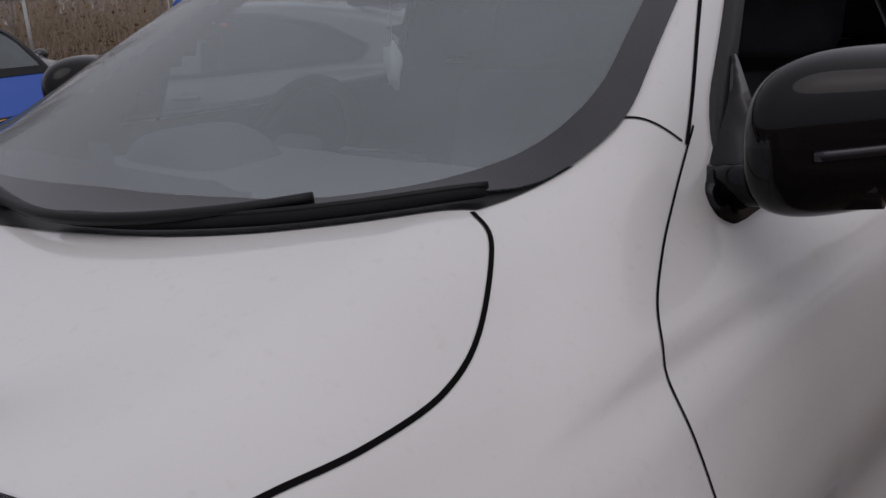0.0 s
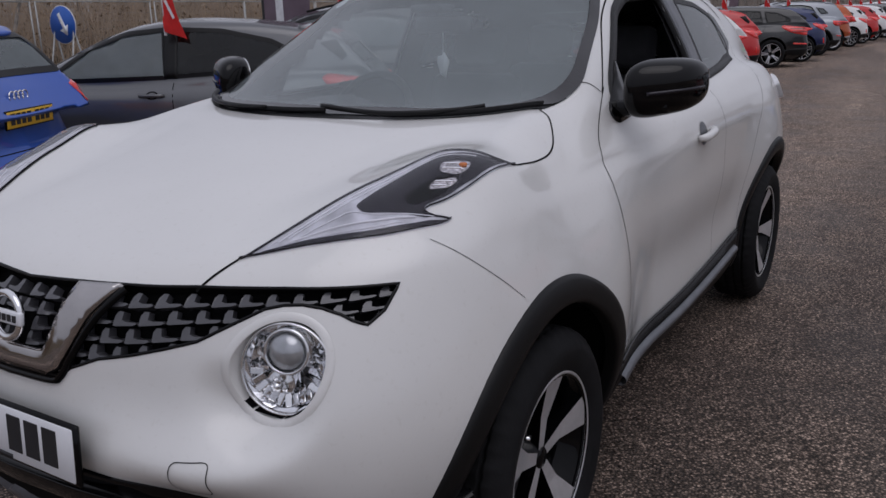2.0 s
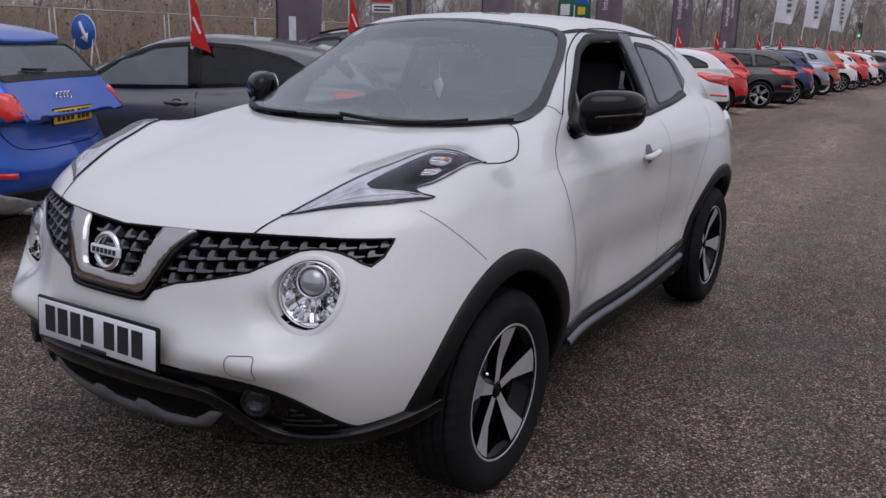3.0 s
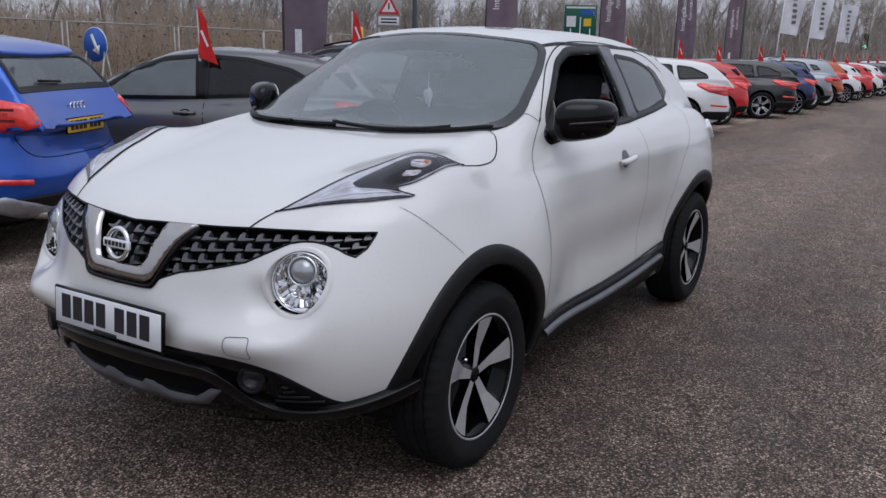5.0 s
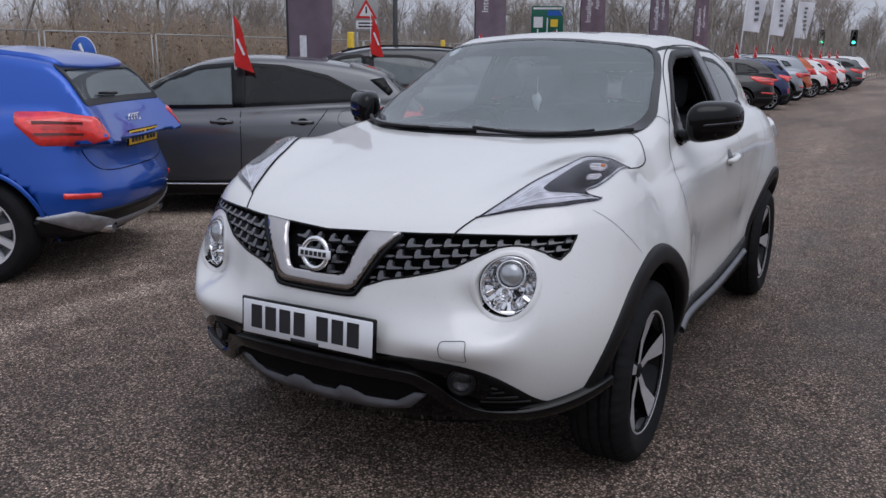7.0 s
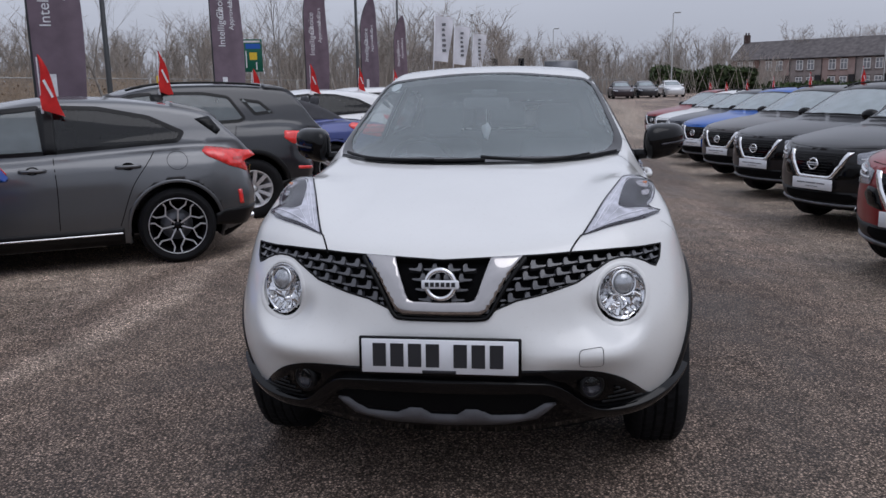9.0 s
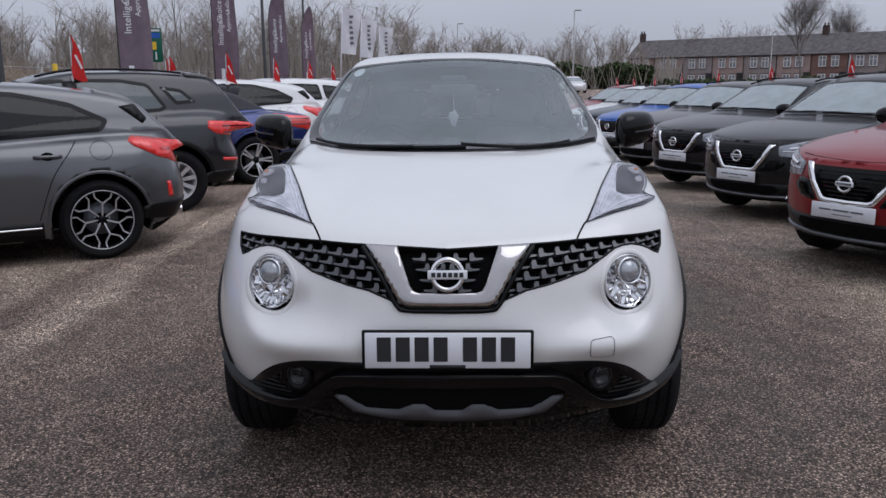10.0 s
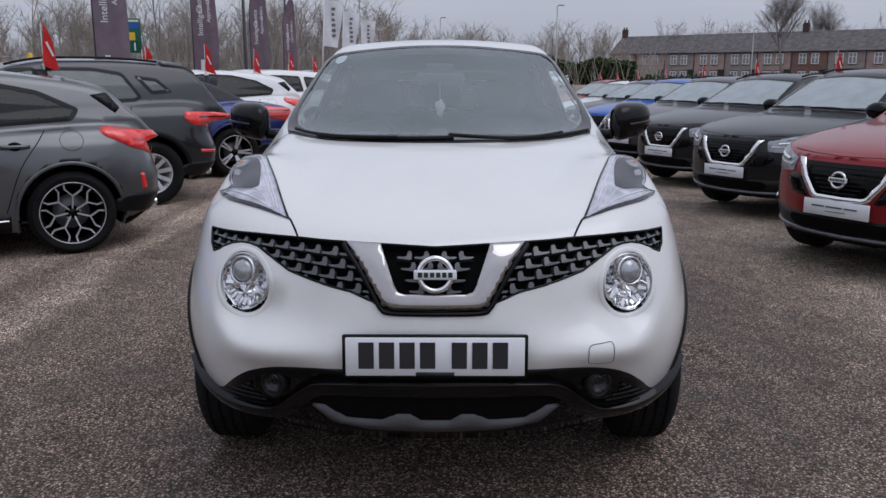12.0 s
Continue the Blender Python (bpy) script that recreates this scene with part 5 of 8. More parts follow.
GRILLE = plain("grille_scales", (0.07, 0.07, 0.078), 0.3, coat=0.3)
GUIDE = plain("light_guide", (0.58, 0.58, 0.62), 0.28, coat=0.3, vary=0.35, scale=16)
LENSBALL = plain("projector_glass", (0.42, 0.43, 0.45), 0.05, metal=0.6, coat=1.0, vary=0.3, scale=30)
SKID = plain("skid_grey", (0.095, 0.095, 0.105), 0.45)
juke = build_juke()


# ---- cars: the rows ----
def stock_car(name, label, sh, col, screen, sides, rear, metal=0.3, half=0.89, style="split", rr=0.215, facing="tail", cladding=False, soft_top=False, zmax=1.7, length=3.75, tail_lamp=None, plate_z=0.85, black_roof=False, privacy=True, roof_rails=False, spoiler=None, fuel=None, strip=False, skid=False, rear_glass=None):
    """A parked car, built in full; the nose or the tail carries the finer detail."""
    car = root(name, label, "car")
    pt = paint(name + "_paint", col, metal, coat=0.5 if facing == "nose" or max(col) < 0.01 else 0.85)
    rear_glass = rear_glass or PRIVACY
    side, top, front, wrap = (caster(sh.solid, m) for m in ("side", "top", "front", "wrap"))
    back, rearw = caster(sh.solid, "back"), caster(sh.solid, "rear", axis_y=sh.base - 0.2)
    cuts = [("side", offset(dense(w, 0.04), 0.022)) for w in sides]
    cuts += [("top", offset(dense(screen, 0.04), 0.03))]
    if rear is not None:
        cuts += [("back", offset(dense(rear, 0.04), 0.025))]
    cab_lo = min(w[:, 1].min() for w in sides)
    split = []
    if soft_top:
        split = [("soft_top", lambda C: (C[:, 2] > 1.02) & (C[:, 1] > screen[:, 1].max() - 0.05) & (C[:, 1] < 3.15))]
    shell_parts(car, sh, pt, 0.038, cuts, split, (-1.1, length), zmax, 1.0)
    if soft_top:
        for o in car.children:
            if o.name.startswith("soft_top"):
                o.data.materials[0] = FABRIC
                tagged(o, "black fabric roof")
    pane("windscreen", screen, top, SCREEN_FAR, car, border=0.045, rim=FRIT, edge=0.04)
    for i, w in enumerate(sides):
        pane("side_window", w, side, PRIVACY if privacy and i else SIDE_FAR, car, border=0.035, rim=FRIT, mirror=True, edge=0.04)
    if len(sides) > 1:
        b0, b1 = sides[0], sides[1]
        lo_, hi_ = b0[:, 1].min() + 0.02, b0[:, 1].max() - 0.02
        sheet("pillar_trim", [(b0[:, 0].max() - 0.03, lo_), (b0[:, 0].max() - 0.05, hi_), (b1[:, 0].min() + 0.03, hi_), (b1[:, 0].min() + 0.04, lo_)], side, FRIT, car, "", True, off=0.0065, skirt=0.004, step=0.05)
    if rear is not None:
        pane("rear_window", rear, back, rear_glass, car, border=0.04, rim=FRIT, edge=0.04)
    # panel gaps
    z0, z1 = 0.36, cab_lo - 0.01
    y1, y2 = 0.50, sides[0][:, 0].max() + 0.04
    for pts in ([(y1 + 0.12, z1), (y1 + 0.02, 0.75), (y1, 0.5), (y1 + 0.02, z0)], [(y2, z1), (y2 + 0.01, 0.7), (y2, z0)], [(sh.base - 0.14, z1 + 0.02), (sh.base - 0.20, 0.88), (sh.base - 0.34, 0.68), (sh.base - 0.46, z0)]):
        line("panel_gap", pts, side, 0.007, SEAM, car, True, n=5)
    line("panel_gap", [(0.80 * half, -0.45), (0.85 * half, 0.0), (0.80 * half, 0.4)], top, 0.006, SEAM, car, True, n=5)
    # handles
    for y in (y2 - 0.16, sh.base - 0.36):
        P, _ = side([(y, cab_lo - 0.10)])
        t = np.linspace(-1, 1, 7)
        hd = tube(np.stack([P[0][0] + 0.026 - 0.02 * t**4, y + 0.10 * t, cab_lo - 0.10 + 0 * t], 1), 0.014, 8)
        part("door_handle", hd, pt, car)
        part("door_handle", flipx(hd), pt, car)
        # flat dark oval paints the shaded hollow behind the handle
        sheet("handle_cup", [(y + 0.05 * math.cos(a), cab_lo - 0.10 + 0.032 * math.sin(a)) for a in np.linspace(0, 6.28, 14, endpoint=False)], side, SEAM, car, "", True, off=0.002, step=0.1)
    # mirrors
    ym = sides[0][:, 0].min() + 0.12
    P, _ = side([(ym, cab_lo + 0.02)])
    xm = P[0][0]
    body = lambda x, y, z: smax(np.sqrt(((x - xm - 0.13) / 0.115) ** 2 + ((y - ym) / 0.095) ** 2 + ((z - cab_lo - 0.08) / 0.078) ** 2) - 1, (y - ym - 0.04) * 9, 0.1) * 0.08
    Pm, Qm, Nm = net(body, (xm - 0.02, ym - 0.13, cab_lo - 0.05), (xm + 0.28, ym + 0.1, cab_lo + 0.2), 0.02)
    stalk = tube([(xm - 0.03, ym, cab_lo + 0.005), (xm + 0.06, ym, cab_lo + 0.03)], 0.022, 8)
    for sgn in (1, -1):
        q = part("door_mirror", (Pm, Qm) if sgn > 0 else flipx((Pm, Qm)), pt if facing == "tail" else GLOSS, car)
        part("stalk", stalk if sgn > 0 else flipx(stalk), PLASTIC, q)
    # wheels and arches
    add_wheels(car, sh, half + 0.0, 0.225, rr, style)
    if cladding:
        for y in (0, sh.base):
            arch(car, sh, y, sh.well + 0.06, sh.well, -4, 184, PLASTIC, 0.012)
    else:
        for y in (0, sh.base):
            arch(car, sh, y, sh.well + 0.022, sh.well - 0.006, -4, 184, pt, 0.006)
    sheet("sill", [(sh.well + 0.05, 0.34), (sh.base - sh.well - 0.05, 0.34), (sh.base - sh.well - 0.05, sh.floor + 0.02), (sh.well + 0.05, sh.floor + 0.02)], side, PLASTIC, car, "", True, off=0.008, skirt=0.01, step=0.1)
    # tail
    w = 0.30
    tl = fillet(tail_lamp, 0.02)
    v, f, n = patch(tl, rearw, off=0.006, skirt=0.012, step=0.05, edge=0.025, bulge=0.012)
    for d in ((v, f), flipx((v, f))):
        lampo = part("tail_lamp", d, REDLENS, car, "red tail lamp")
    cz = tail_lamp[:, 1].mean()
    inner = np.array([(tail_lamp[:, 0].mean() - 0.10, cz - 0.012), (tail_lamp[:, 0].mean() + 0.10, cz - 0.004), (tail_lamp[:, 0].mean() + 0.10, cz + 0.016), (tail_lamp[:, 0].mean() - 0.10, cz + 0.010)])
    v, f, n = patch(inner, rearw, off=0.021, step=0.05)
    for d in ((v, f), flipx((v, f))):
        part("lamp_strip", d, LAMPBAR, car)
    ap = np.array([(-0.95, 0.44), (0.95, 0.44), (1.05, 0.40), (1.05, 0.31), (0.6, 0.27), (-0.6, 0.27), (-1.05, 0.31), (-1.05, 0.40)])
    sheet("rear_valance", ap, rearw, PLASTIC, car, "black lower rear bumper", off=0.012, skirt=0.02, step=0.035)
    if skid:
        sheet("rear_skid", np.array([(-1.02, 0.43), (-0.80, 0.46), (-0.45, 0.35), (0.45, 0.35), (0.80, 0.46), (1.02, 0.43), (0.70, 0.31), (0.45, 0.28), (-0.45, 0.28), (-0.70, 0.31)]), rearw, SKIDSILVER, car, "silver rear skid trim", off=0.022, skirt=0.02, step=0.035)
    if spoiler:
        y0, y1, w_ = spoiler
        sheet("roof_spoiler", fillet([(-w_, y0), (w_, y0), (w_ * 0.92, y1), (-w_ * 0.92, y1)], 0.05), top, pt, car, off=0.022, skirt=0.035, step=0.05)
    if fuel:
        d = ribbon(np.array([(fuel[0] + 0.085 * math.cos(a), fuel[1] + 0.075 * math.sin(a)) for a in np.linspace(0, 6.4, 30)]), side, 0.004, 0.001)
        part("fuel_flap_gap", d, SEAM, car)
    if strip:
        line("sill_strip", [(0.5, 0.30), (1.3, 0.295), (sh.base - 0.45, 0.30)], side, 0.016, CHROME, car, True, off=0.012, profile=ROUND, n=4)
    for sx in (0.55,):
        v, f, n = patch(fillet(np.array([(0.80, 0.47), (0.84, 0.47), (0.85, 0.60), (0.815, 0.60)]) if strip else np.array([(0.62, 0.56), (0.86, 0.58), (0.86, 0.545), (0.62, 0.525)]), 0.01), rearw, off=0.006, skirt=0.006, step=0.03)
        for d in ((v, f), flipx((v, f))):
            part("rear_reflector", d, REDLENS, car)
    if strip:
        sheet("spoiler_fin", fillet([(2.93, 1.225), (3.06, 1.245), (3.15, 1.12), (3.11, 1.08)], 0.01), side, GLOSS, car, "", True, off=0.003, skirt=0.004, step=0.04)
    for k_, (z_a, of_) in enumerate(() if strip else ((0.035, 0.016), (-0.035, 0.016))):
        mx_, cz_ = tail_lamp[:, 0].mean(), tail_lamp[:, 1].mean()
        v, f, n = patch(np.array([(mx_ - 0.13, cz_ + z_a - 0.012), (mx_ + 0.15, cz_ + z_a - 0.008), (mx_ + 0.15, cz_ + z_a + 0.008), (mx_ - 0.13, cz_ + z_a + 0.004)]), rearw, off=0.0205, step=0.03)
        for d in ((v, f), flipx((v, f))):
            part("lamp_band", d, DARKRED, car)
    if facing == "tail":
        line("tailgate_gap", [(-0.62, plate_z + 0.10), (-0.60, plate_z - 0.10), (-0.45, plate_z - 0.19), (0, plate_z - 0.20), (0.45, plate_z - 0.19), (0.60, plate_z - 0.10), (0.62, plate_z + 0.10)], back, 0.007, SEAM, car, n=5)
        P, N = back([(0.0, plate_z)])
        bars_plate("number_plate", car, Matrix.Translation((0, P[0][1] + 0.012, plate_z)) @ pose(0, 0, 0, 4, 0, 180), 0.52, 0.112, PLATEY, INK, "####  ###", GLOSS, "yellow rear number plate")
        P, N = back([(0.0, plate_z + 0.125)])
        if name == "small_suv":
            tt = np.linspace(0, 2 * math.pi, 20)
            for k in range(4):
                part("badge_ring", moved(tube(np.stack([0.030 * np.cos(tt) + (k - 1.5) * 0.046, 0 * tt, 0.030 * np.sin(tt)], 1), 0.005, 6), Matrix.Translation(P[0] + [0, 0.008, 0])), CHROME, car)
        else:
            part("badge", moved(lathe([(0.0, 0.006), (0.032, 0.005), (0.037, 0.0), (0.037, -0.01)], 24, "y"), Matrix.Translation(P[0])), CHROME, car, "round chrome emblem")
        P, N = back([(0.0, float(rear[:, 1].min()) + 0.05), (0.28, float(rear[:, 1].min()) + 0.06)]) if rear is not None else (None, None)
        if rear is not None:
            part("rear_wiper", tube(P + N * 0.02, 0.010, 6), PLASTIC, car)
        for sx in (-0.42, 0.42):
            P, N = back([(sx, 0.33)])
            part("exhaust", lathe([(0.040, 0.03), (0.045, 0.0), (0.045, -0.12)], 20, "y", (sx, P[0][1] + 0.005, 0.30)), CHROME, car)
    # nose
    hl = fillet(np.array([(0.40, 0.835), (0.60, 0.880), (0.90, 0.925), (1.24, 0.965), (1.32, 0.94), (1.10, 0.835), (0.86, 0.760), (0.62, 0.722), (0.41, 0.735)]) if facing == "nose" else np.array([(0.45, 0.66), (0.62, 0.72), (0.92, 0.76), (0.98, 0.70), (0.70, 0.63), (0.46, 0.61)]), 0.02)
    wr_s = lambda uv: wrap(np.asarray(uv) / [0.018, 1.0])
    v, f, n = patch(hl, wr_s, off=0.004, step=0.05, edge=0.03)
    v2, f2, n2 = patch(hl, wr_s, off=0.012, skirt=0.012, step=0.05, edge=0.03)
    drl = ribbon(bow([(0.44, 0.782), (0.62, 0.788), (0.82, 0.822), (1.04, 0.872)] if facing == "nose" else [(0.48, 0.63), (0.7, 0.65), (0.9, 0.70)], 4), wr_s, 0.014, 0.007, ROUND)
    pod = ribbon(bow([(0.50, 0.812), (0.70, 0.835), (0.95, 0.872)] if facing == "nose" else [(0.5, 0.665), (0.7, 0.69), (0.9, 0.725)], 4), wr_s, 0.03, 0.005, ROUND)
    for sgn in (1, -1):
        q = part("headlight", (v, f) if sgn > 0 else flipx((v, f)), HEADL, car, "clear headlight")
        part("light_strip", drl if sgn > 0 else flipx(drl), PALE, q)
        part("lamp_unit", pod if sgn > 0 else flipx(pod), REFLECTOR, q)
        part("lens", (v2, f2) if sgn > 0 else flipx((v2, f2)), CLEAR, q)
    if facing == "nose":
        gz = 0.70
        sheet("grille", fillet([(-0.36, 0.83), (0.36, 0.83), (0.30, 0.70), (0.20, 0.58), (-0.20, 0.58), (-0.30, 0.70)], 0.03), front, GLOSS, car, "black mesh grille", off=0.004, step=0.05)
        vo = np.array([(0.40, 0.845), (0.325, 0.705), (0.225, 0.575), (0.185, 0.558)])
        vi = np.array([(0.345, 0.845), (0.280, 0.712), (0.198, 0.605), (0.17, 0.596)])
        sheet("chrome_vee", dense(np.concatenate([vo, vo[::-1] * [-1, 1], vi * [-1, 1], vi[::-1]]), 0.03), front, CHROME, car, "chrome V-shaped grille surround", off=0.014, skirt=0.014, step=0.05, bulge=0.006)
        wing = np.array([(0.345, 0.715), (0.47, 0.728), (0.52, 0.66), (0.44, 0.585), (0.255, 0.562)])
        sheet("grille_wing", fillet(wing, 0.02), front, GLOSS, car, "", True, off=0.006, skirt=0.006, step=0.04)
        # shaded depth of the uncut intake, laid on as a near-black sheet
        sheet("lower_intake", fillet([(-0.42, 0.425), (0.42, 0.425), (0.46, 0.375), (0.40, 0.335), (-0.40, 0.335), (-0.46, 0.375)], 0.02), front, DARK, car, "", off=0.014, step=0.06)
        for r in range(7):
            z = 0.62 + 0.03 * r
            xw = 0.14 + 0.025 * r
            line("grille_slat", [(-xw, z), (0, z), (xw, z)], front, 0.008, PLASTIC, car, off=0.006, profile=ROUND, n=4)
        P, N = front([(0.0, 0.715)])
        ring_badge(car, pose(0, P[0][1] - 0.02, 0.715, -6), 0.055)
        P, N = front([(0.0, 0.505)])
        pl = part("sales_plate", moved(box(0.52, 0.012, 0.115, bevel=0.004, seg=1), pose(0, P[0][1] - 0.012, 0.505)), PLATEW, car, "white sales plate with a line of dark writing")
        for k, (bx, bw) in enumerate(((-0.14, 0.10), (-0.01, 0.13), (0.12, 0.10))):
            part("bar", box(bw, 0.002, 0.012, (bx, P[0][1] - 0.0195, 0.515)), SATIN, pl, smooth=False)
        part("bar", box(0.16, 0.002, 0.006, (0, P[0][1] - 0.0195, 0.482)), SATIN, pl, smooth=False)
        wide = np.array([(-1.02, 0.44), (-0.9, 0.50), (-0.5, 0.44), (0.5, 0.44), (0.9, 0.50), (1.02, 0.44), (1.02, 0.30), (0.5, 0.27), (-0.5, 0.27), (-1.02, 0.30)])
        sheet("lower_bumper", wide, wr_s, PLASTIC, car, "black lower bumper", off=0.006, skirt=0.01, step=0.08)
        line("bumper_trim", [(-1.0, 0.34), (-0.6, 0.31), (0, 0.30), (0.6, 0.31), (1.0, 0.34)], wr_s, 0.03, SATIN, car, off=0.01, profile=ROUND, n=5)
        for sgn in (1, -1):
            fx = np.array([(0.66, 0.52), (0.92, 0.60), (0.96, 0.50), (0.70, 0.46)])
            v, f, n = patch(fillet(fx, 0.02), wr_s, off=0.005, step=0.05)
            q = part("fog_pocket", (v, f) if sgn > 0 else flipx((v, f)), GLOSS, car)
            d = ribbon(bow([(0.70, 0.485), (0.82, 0.50), (0.93, 0.52)], 4), wr_s, 0.030, 0.008, ROUND)
            part("chrome_strip", d if sgn > 0 else flipx(d), CHROME, q)
        line("bonnet_gap", [(-0.55, 0.895), (-0.3, 0.885), (0, 0.88), (0.3, 0.885), (0.55, 0.895)], front, 0.007, SEAM, car, n=4)
        P, N = top(bow([(0.02, 0.42), (0.3, 0.46), (0.6, 0.56)], 4))
        part("wiper", tube(P + N * 0.02, 0.010, 6), PLASTIC, car)
        P, N = top(bow([(-0.62, 0.57), (-0.35, 0.47), (-0.08, 0.43)], 4))
        part("wiper", tube(P + N * 0.02, 0.010, 6), PLASTIC, car)
    if roof_rails:
        for sgn in (1, -1):
            P, N = top([(0.53, y) for y in np.linspace(1.35, sh.base + 0.2, 14)])
            d = tube(P + [0, 0, 0.03], 0.014, 6)
            part("roof_rail", d if sgn > 0 else flipx(d), PLASTIC if col[0] < 0.3 else SILVER, car)
    # cabin
    part("dashboard", box(1.2, 0.35, 0.22, (0, 0.78, cab_lo - 0.08), 0.07), LINER, car)
    for x in (-0.36, 0.36):
        seat(x, 1.5, car, "front_seat")
    seat(-0.3, 2.3, car, "rear_seat")
    seat(0.3, 2.3, car, "rear_seat")
    return car


SKIDSILVER = plain("skid_silver", (0.34, 0.34, 0.36), 0.4, metal=0.4)
DARKRED = plain("dark_red_lens", (0.10, 0.004, 0.004), 0.2, coat=1.0)
LAMPBAR = plain("lamp_strip", (0.6, 0.05, 0.04), 0.2, coat=1.0)
SIDE_SUV = ((0.2, 0.80), (0.35, 0.86), (0.6, 0.875), (0.8, 0.88), (0.92, 0.865), (1.02, 0.815), (1.15, 0.74), (1.3, 0.69))
PLAN = ((0, 0), (0.3, 0.03), (0.5, 0.09), (0.65, 0.17), (0.75, 0.26), (0.83, 0.40), (0.88, 0.6), (0.92, 0.9))
TAILPLAN = ((0, 0), (0.5, 0.035), (0.72, 0.12), (0.84, 0.28), (0.90, 0.55), (0.94, 0.9))
WAIST = ((-1.0, -0.03), (0.0, -0.005), (1.2, -0.02), (2.6, 0.0), (3.4, -0.08))


def bulge_pair(base, z=0.58, x=0.56, r=0.335):
    return ((x, 0.0, z, r, 0.60, 0.36), (x, base, z + 0.04, r, 0.62, 0.38))


QASH = Shape(top=((-1.0, 0.78), (-0.85, 0.885), (-0.6, 0.965), (-0.2, 1.03), (0.3, 1.075), (0.6, 1.095), (1.2, 1.05), (2.2, 1.08), (2.9, 1.10), (3.3, 1.05), (3.5, 0.95)),
             nose=((0.2, -0.78), (0.4, -0.905), (0.55, -0.93), (0.75, -0.915), (0.9, -0.85), (1.0, -0.7)), plan=((0, 0), (0.3, 0.035), (0.5, 0.12), (0.65, 0.225), (0.75, 0.34), (0.83, 0.50), (0.88, 0.72), (0.92, 1.0)), crown=((-1, 0.14), (-0.4, 0.11), (0.3, 0.06), (3.5, 0.04)), side=SIDE_SUV, waist=WAIST,
             tail=((0.2, 3.25), (0.4, 3.42), (0.6, 3.46), (0.9, 3.42), (1.1, 3.36), (1.3, 3.2)), tailplan=TAILPLAN,
             roof=((0.1, 0.99), (0.4, 1.115), (0.8, 1.32), (1.1, 1.46), (1.3, 1.535), (1.6, 1.57), (2.1, 1.572), (2.6, 1.545), (3.0, 1.48), (3.2, 1.38), (3.4, 1.12), (3.5, 0.98)),
             bulges=bulge_pair(2.646), belt=0.75, base=2.646, wr=0.345, well=0.405, floor=0.24, lean=0.3)
ATECA = Shape(top=((-1.0, 0.75), (-0.8, 0.88), (-0.4, 0.98), (0.2, 1.04), (0.6, 1.06), (1.2, 1.03), (2.2, 1.07), (2.9, 1.09), (3.3, 1.05), (3.5, 0.95)),
              nose=((0.2, -0.76), (0.4, -0.86), (0.6, -0.87), (0.85, -0.82), (1.0, -0.65)), plan=PLAN, side=SIDE_SUV, waist=WAIST,
              tail=((0.2, 3.2), (0.4, 3.42), (0.55, 3.46), (0.75, 3.40), (0.95, 3.37), (1.1, 3.32), (1.3, 3.2)), tailplan=TAILPLAN,
              roof=((0.1, 0.97), (0.4, 1.09), (0.8, 1.28), (1.1, 1.415), (1.35, 1.50), (1.7, 1.55), (2.2, 1.555), (2.7, 1.535), (3.05, 1.485), (3.18, 1.38), (3.36, 1.11), (3.48, 0.98)),
              bulges=bulge_pair(2.63), belt=0.75, base=2.63, wr=0.345, well=0.40, floor=0.24, lean=0.25)
Q2 = Shape(top=((-1.0, 0.75), (-0.8, 0.87), (-0.4, 0.96), (0.2, 1.02), (0.6, 1.04), (1.2, 1.02), (2.2, 1.08), (2.8, 1.11), (3.15, 1.09), (3.4, 0.98)),
           nose=((0.2, -0.70), (0.4, -0.80), (0.6, -0.81), (0.85, -0.76), (1.0, -0.6)), plan=PLAN, side=SIDE_SUV, waist=WAIST,
           tail=((0.2, 3.1), (0.4, 3.33), (0.55, 3.37), (0.72, 3.29), (0.9, 3.27), (1.02, 3.25), (1.2, 3.12)), tailplan=((0, 0), (0.3, 0.02), (0.5, 0.065), (0.68, 0.15), (0.80, 0.29), (0.88, 0.52), (0.93, 0.85)),
           roof=((0.1, 0.95), (0.4, 1.07), (0.8, 1.26), (1.1, 1.39), (1.35, 1.47), (1.7, 1.51), (2.2, 1.505), (2.6, 1.47), (2.9, 1.42), (3.0, 1.36), (3.2, 1.10), (3.35, 0.9)),
           bulges=bulge_pair(2.60), belt=0.74, base=2.60, wr=0.338, well=0.395, floor=0.22, lean=0.2)
HATCH = Shape(top=((-0.95, 0.66), (-0.8, 0.74), (-0.4, 0.86), (0.1, 0.93), (0.5, 0.98), (1.2, 0.94), (2.2, 0.98), (2.9, 1.0), (3.25, 0.97), (3.5, 0.85)),
              nose=((0.15, -0.78), (0.35, -0.86), (0.55, -0.87), (0.75, -0.78), (0.9, -0.6)), plan=PLAN,
              side=((0.15, 0.80), (0.3, 0.87), (0.5, 0.885), (0.7, 0.885), (0.82, 0.87), (0.92, 0.82), (1.05, 0.75), (1.2, 0.69)), waist=WAIST,
              tail=((0.15, 3.2), (0.3, 3.40), (0.5, 3.47), (0.68, 3.44), (0.85, 3.38), (1.0, 3.30), (1.2, 3.1)), tailplan=TAILPLAN,
              roof=((0.1, 0.88), (0.45, 1.02), (0.85, 1.20), (1.15, 1.33), (1.4, 1.405), (1.8, 1.445), (2.2, 1.43), (2.6, 1.385), (2.9, 1.325), (3.03, 1.275), (3.14, 1.17), (3.28, 1.02), (3.45, 0.82)),
              bulges=bulge_pair(2.70, 0.52), belt=0.70, tumble=0.42, base=2.70, wr=0.325, well=0.385, floor=0.18, lean=0.2)
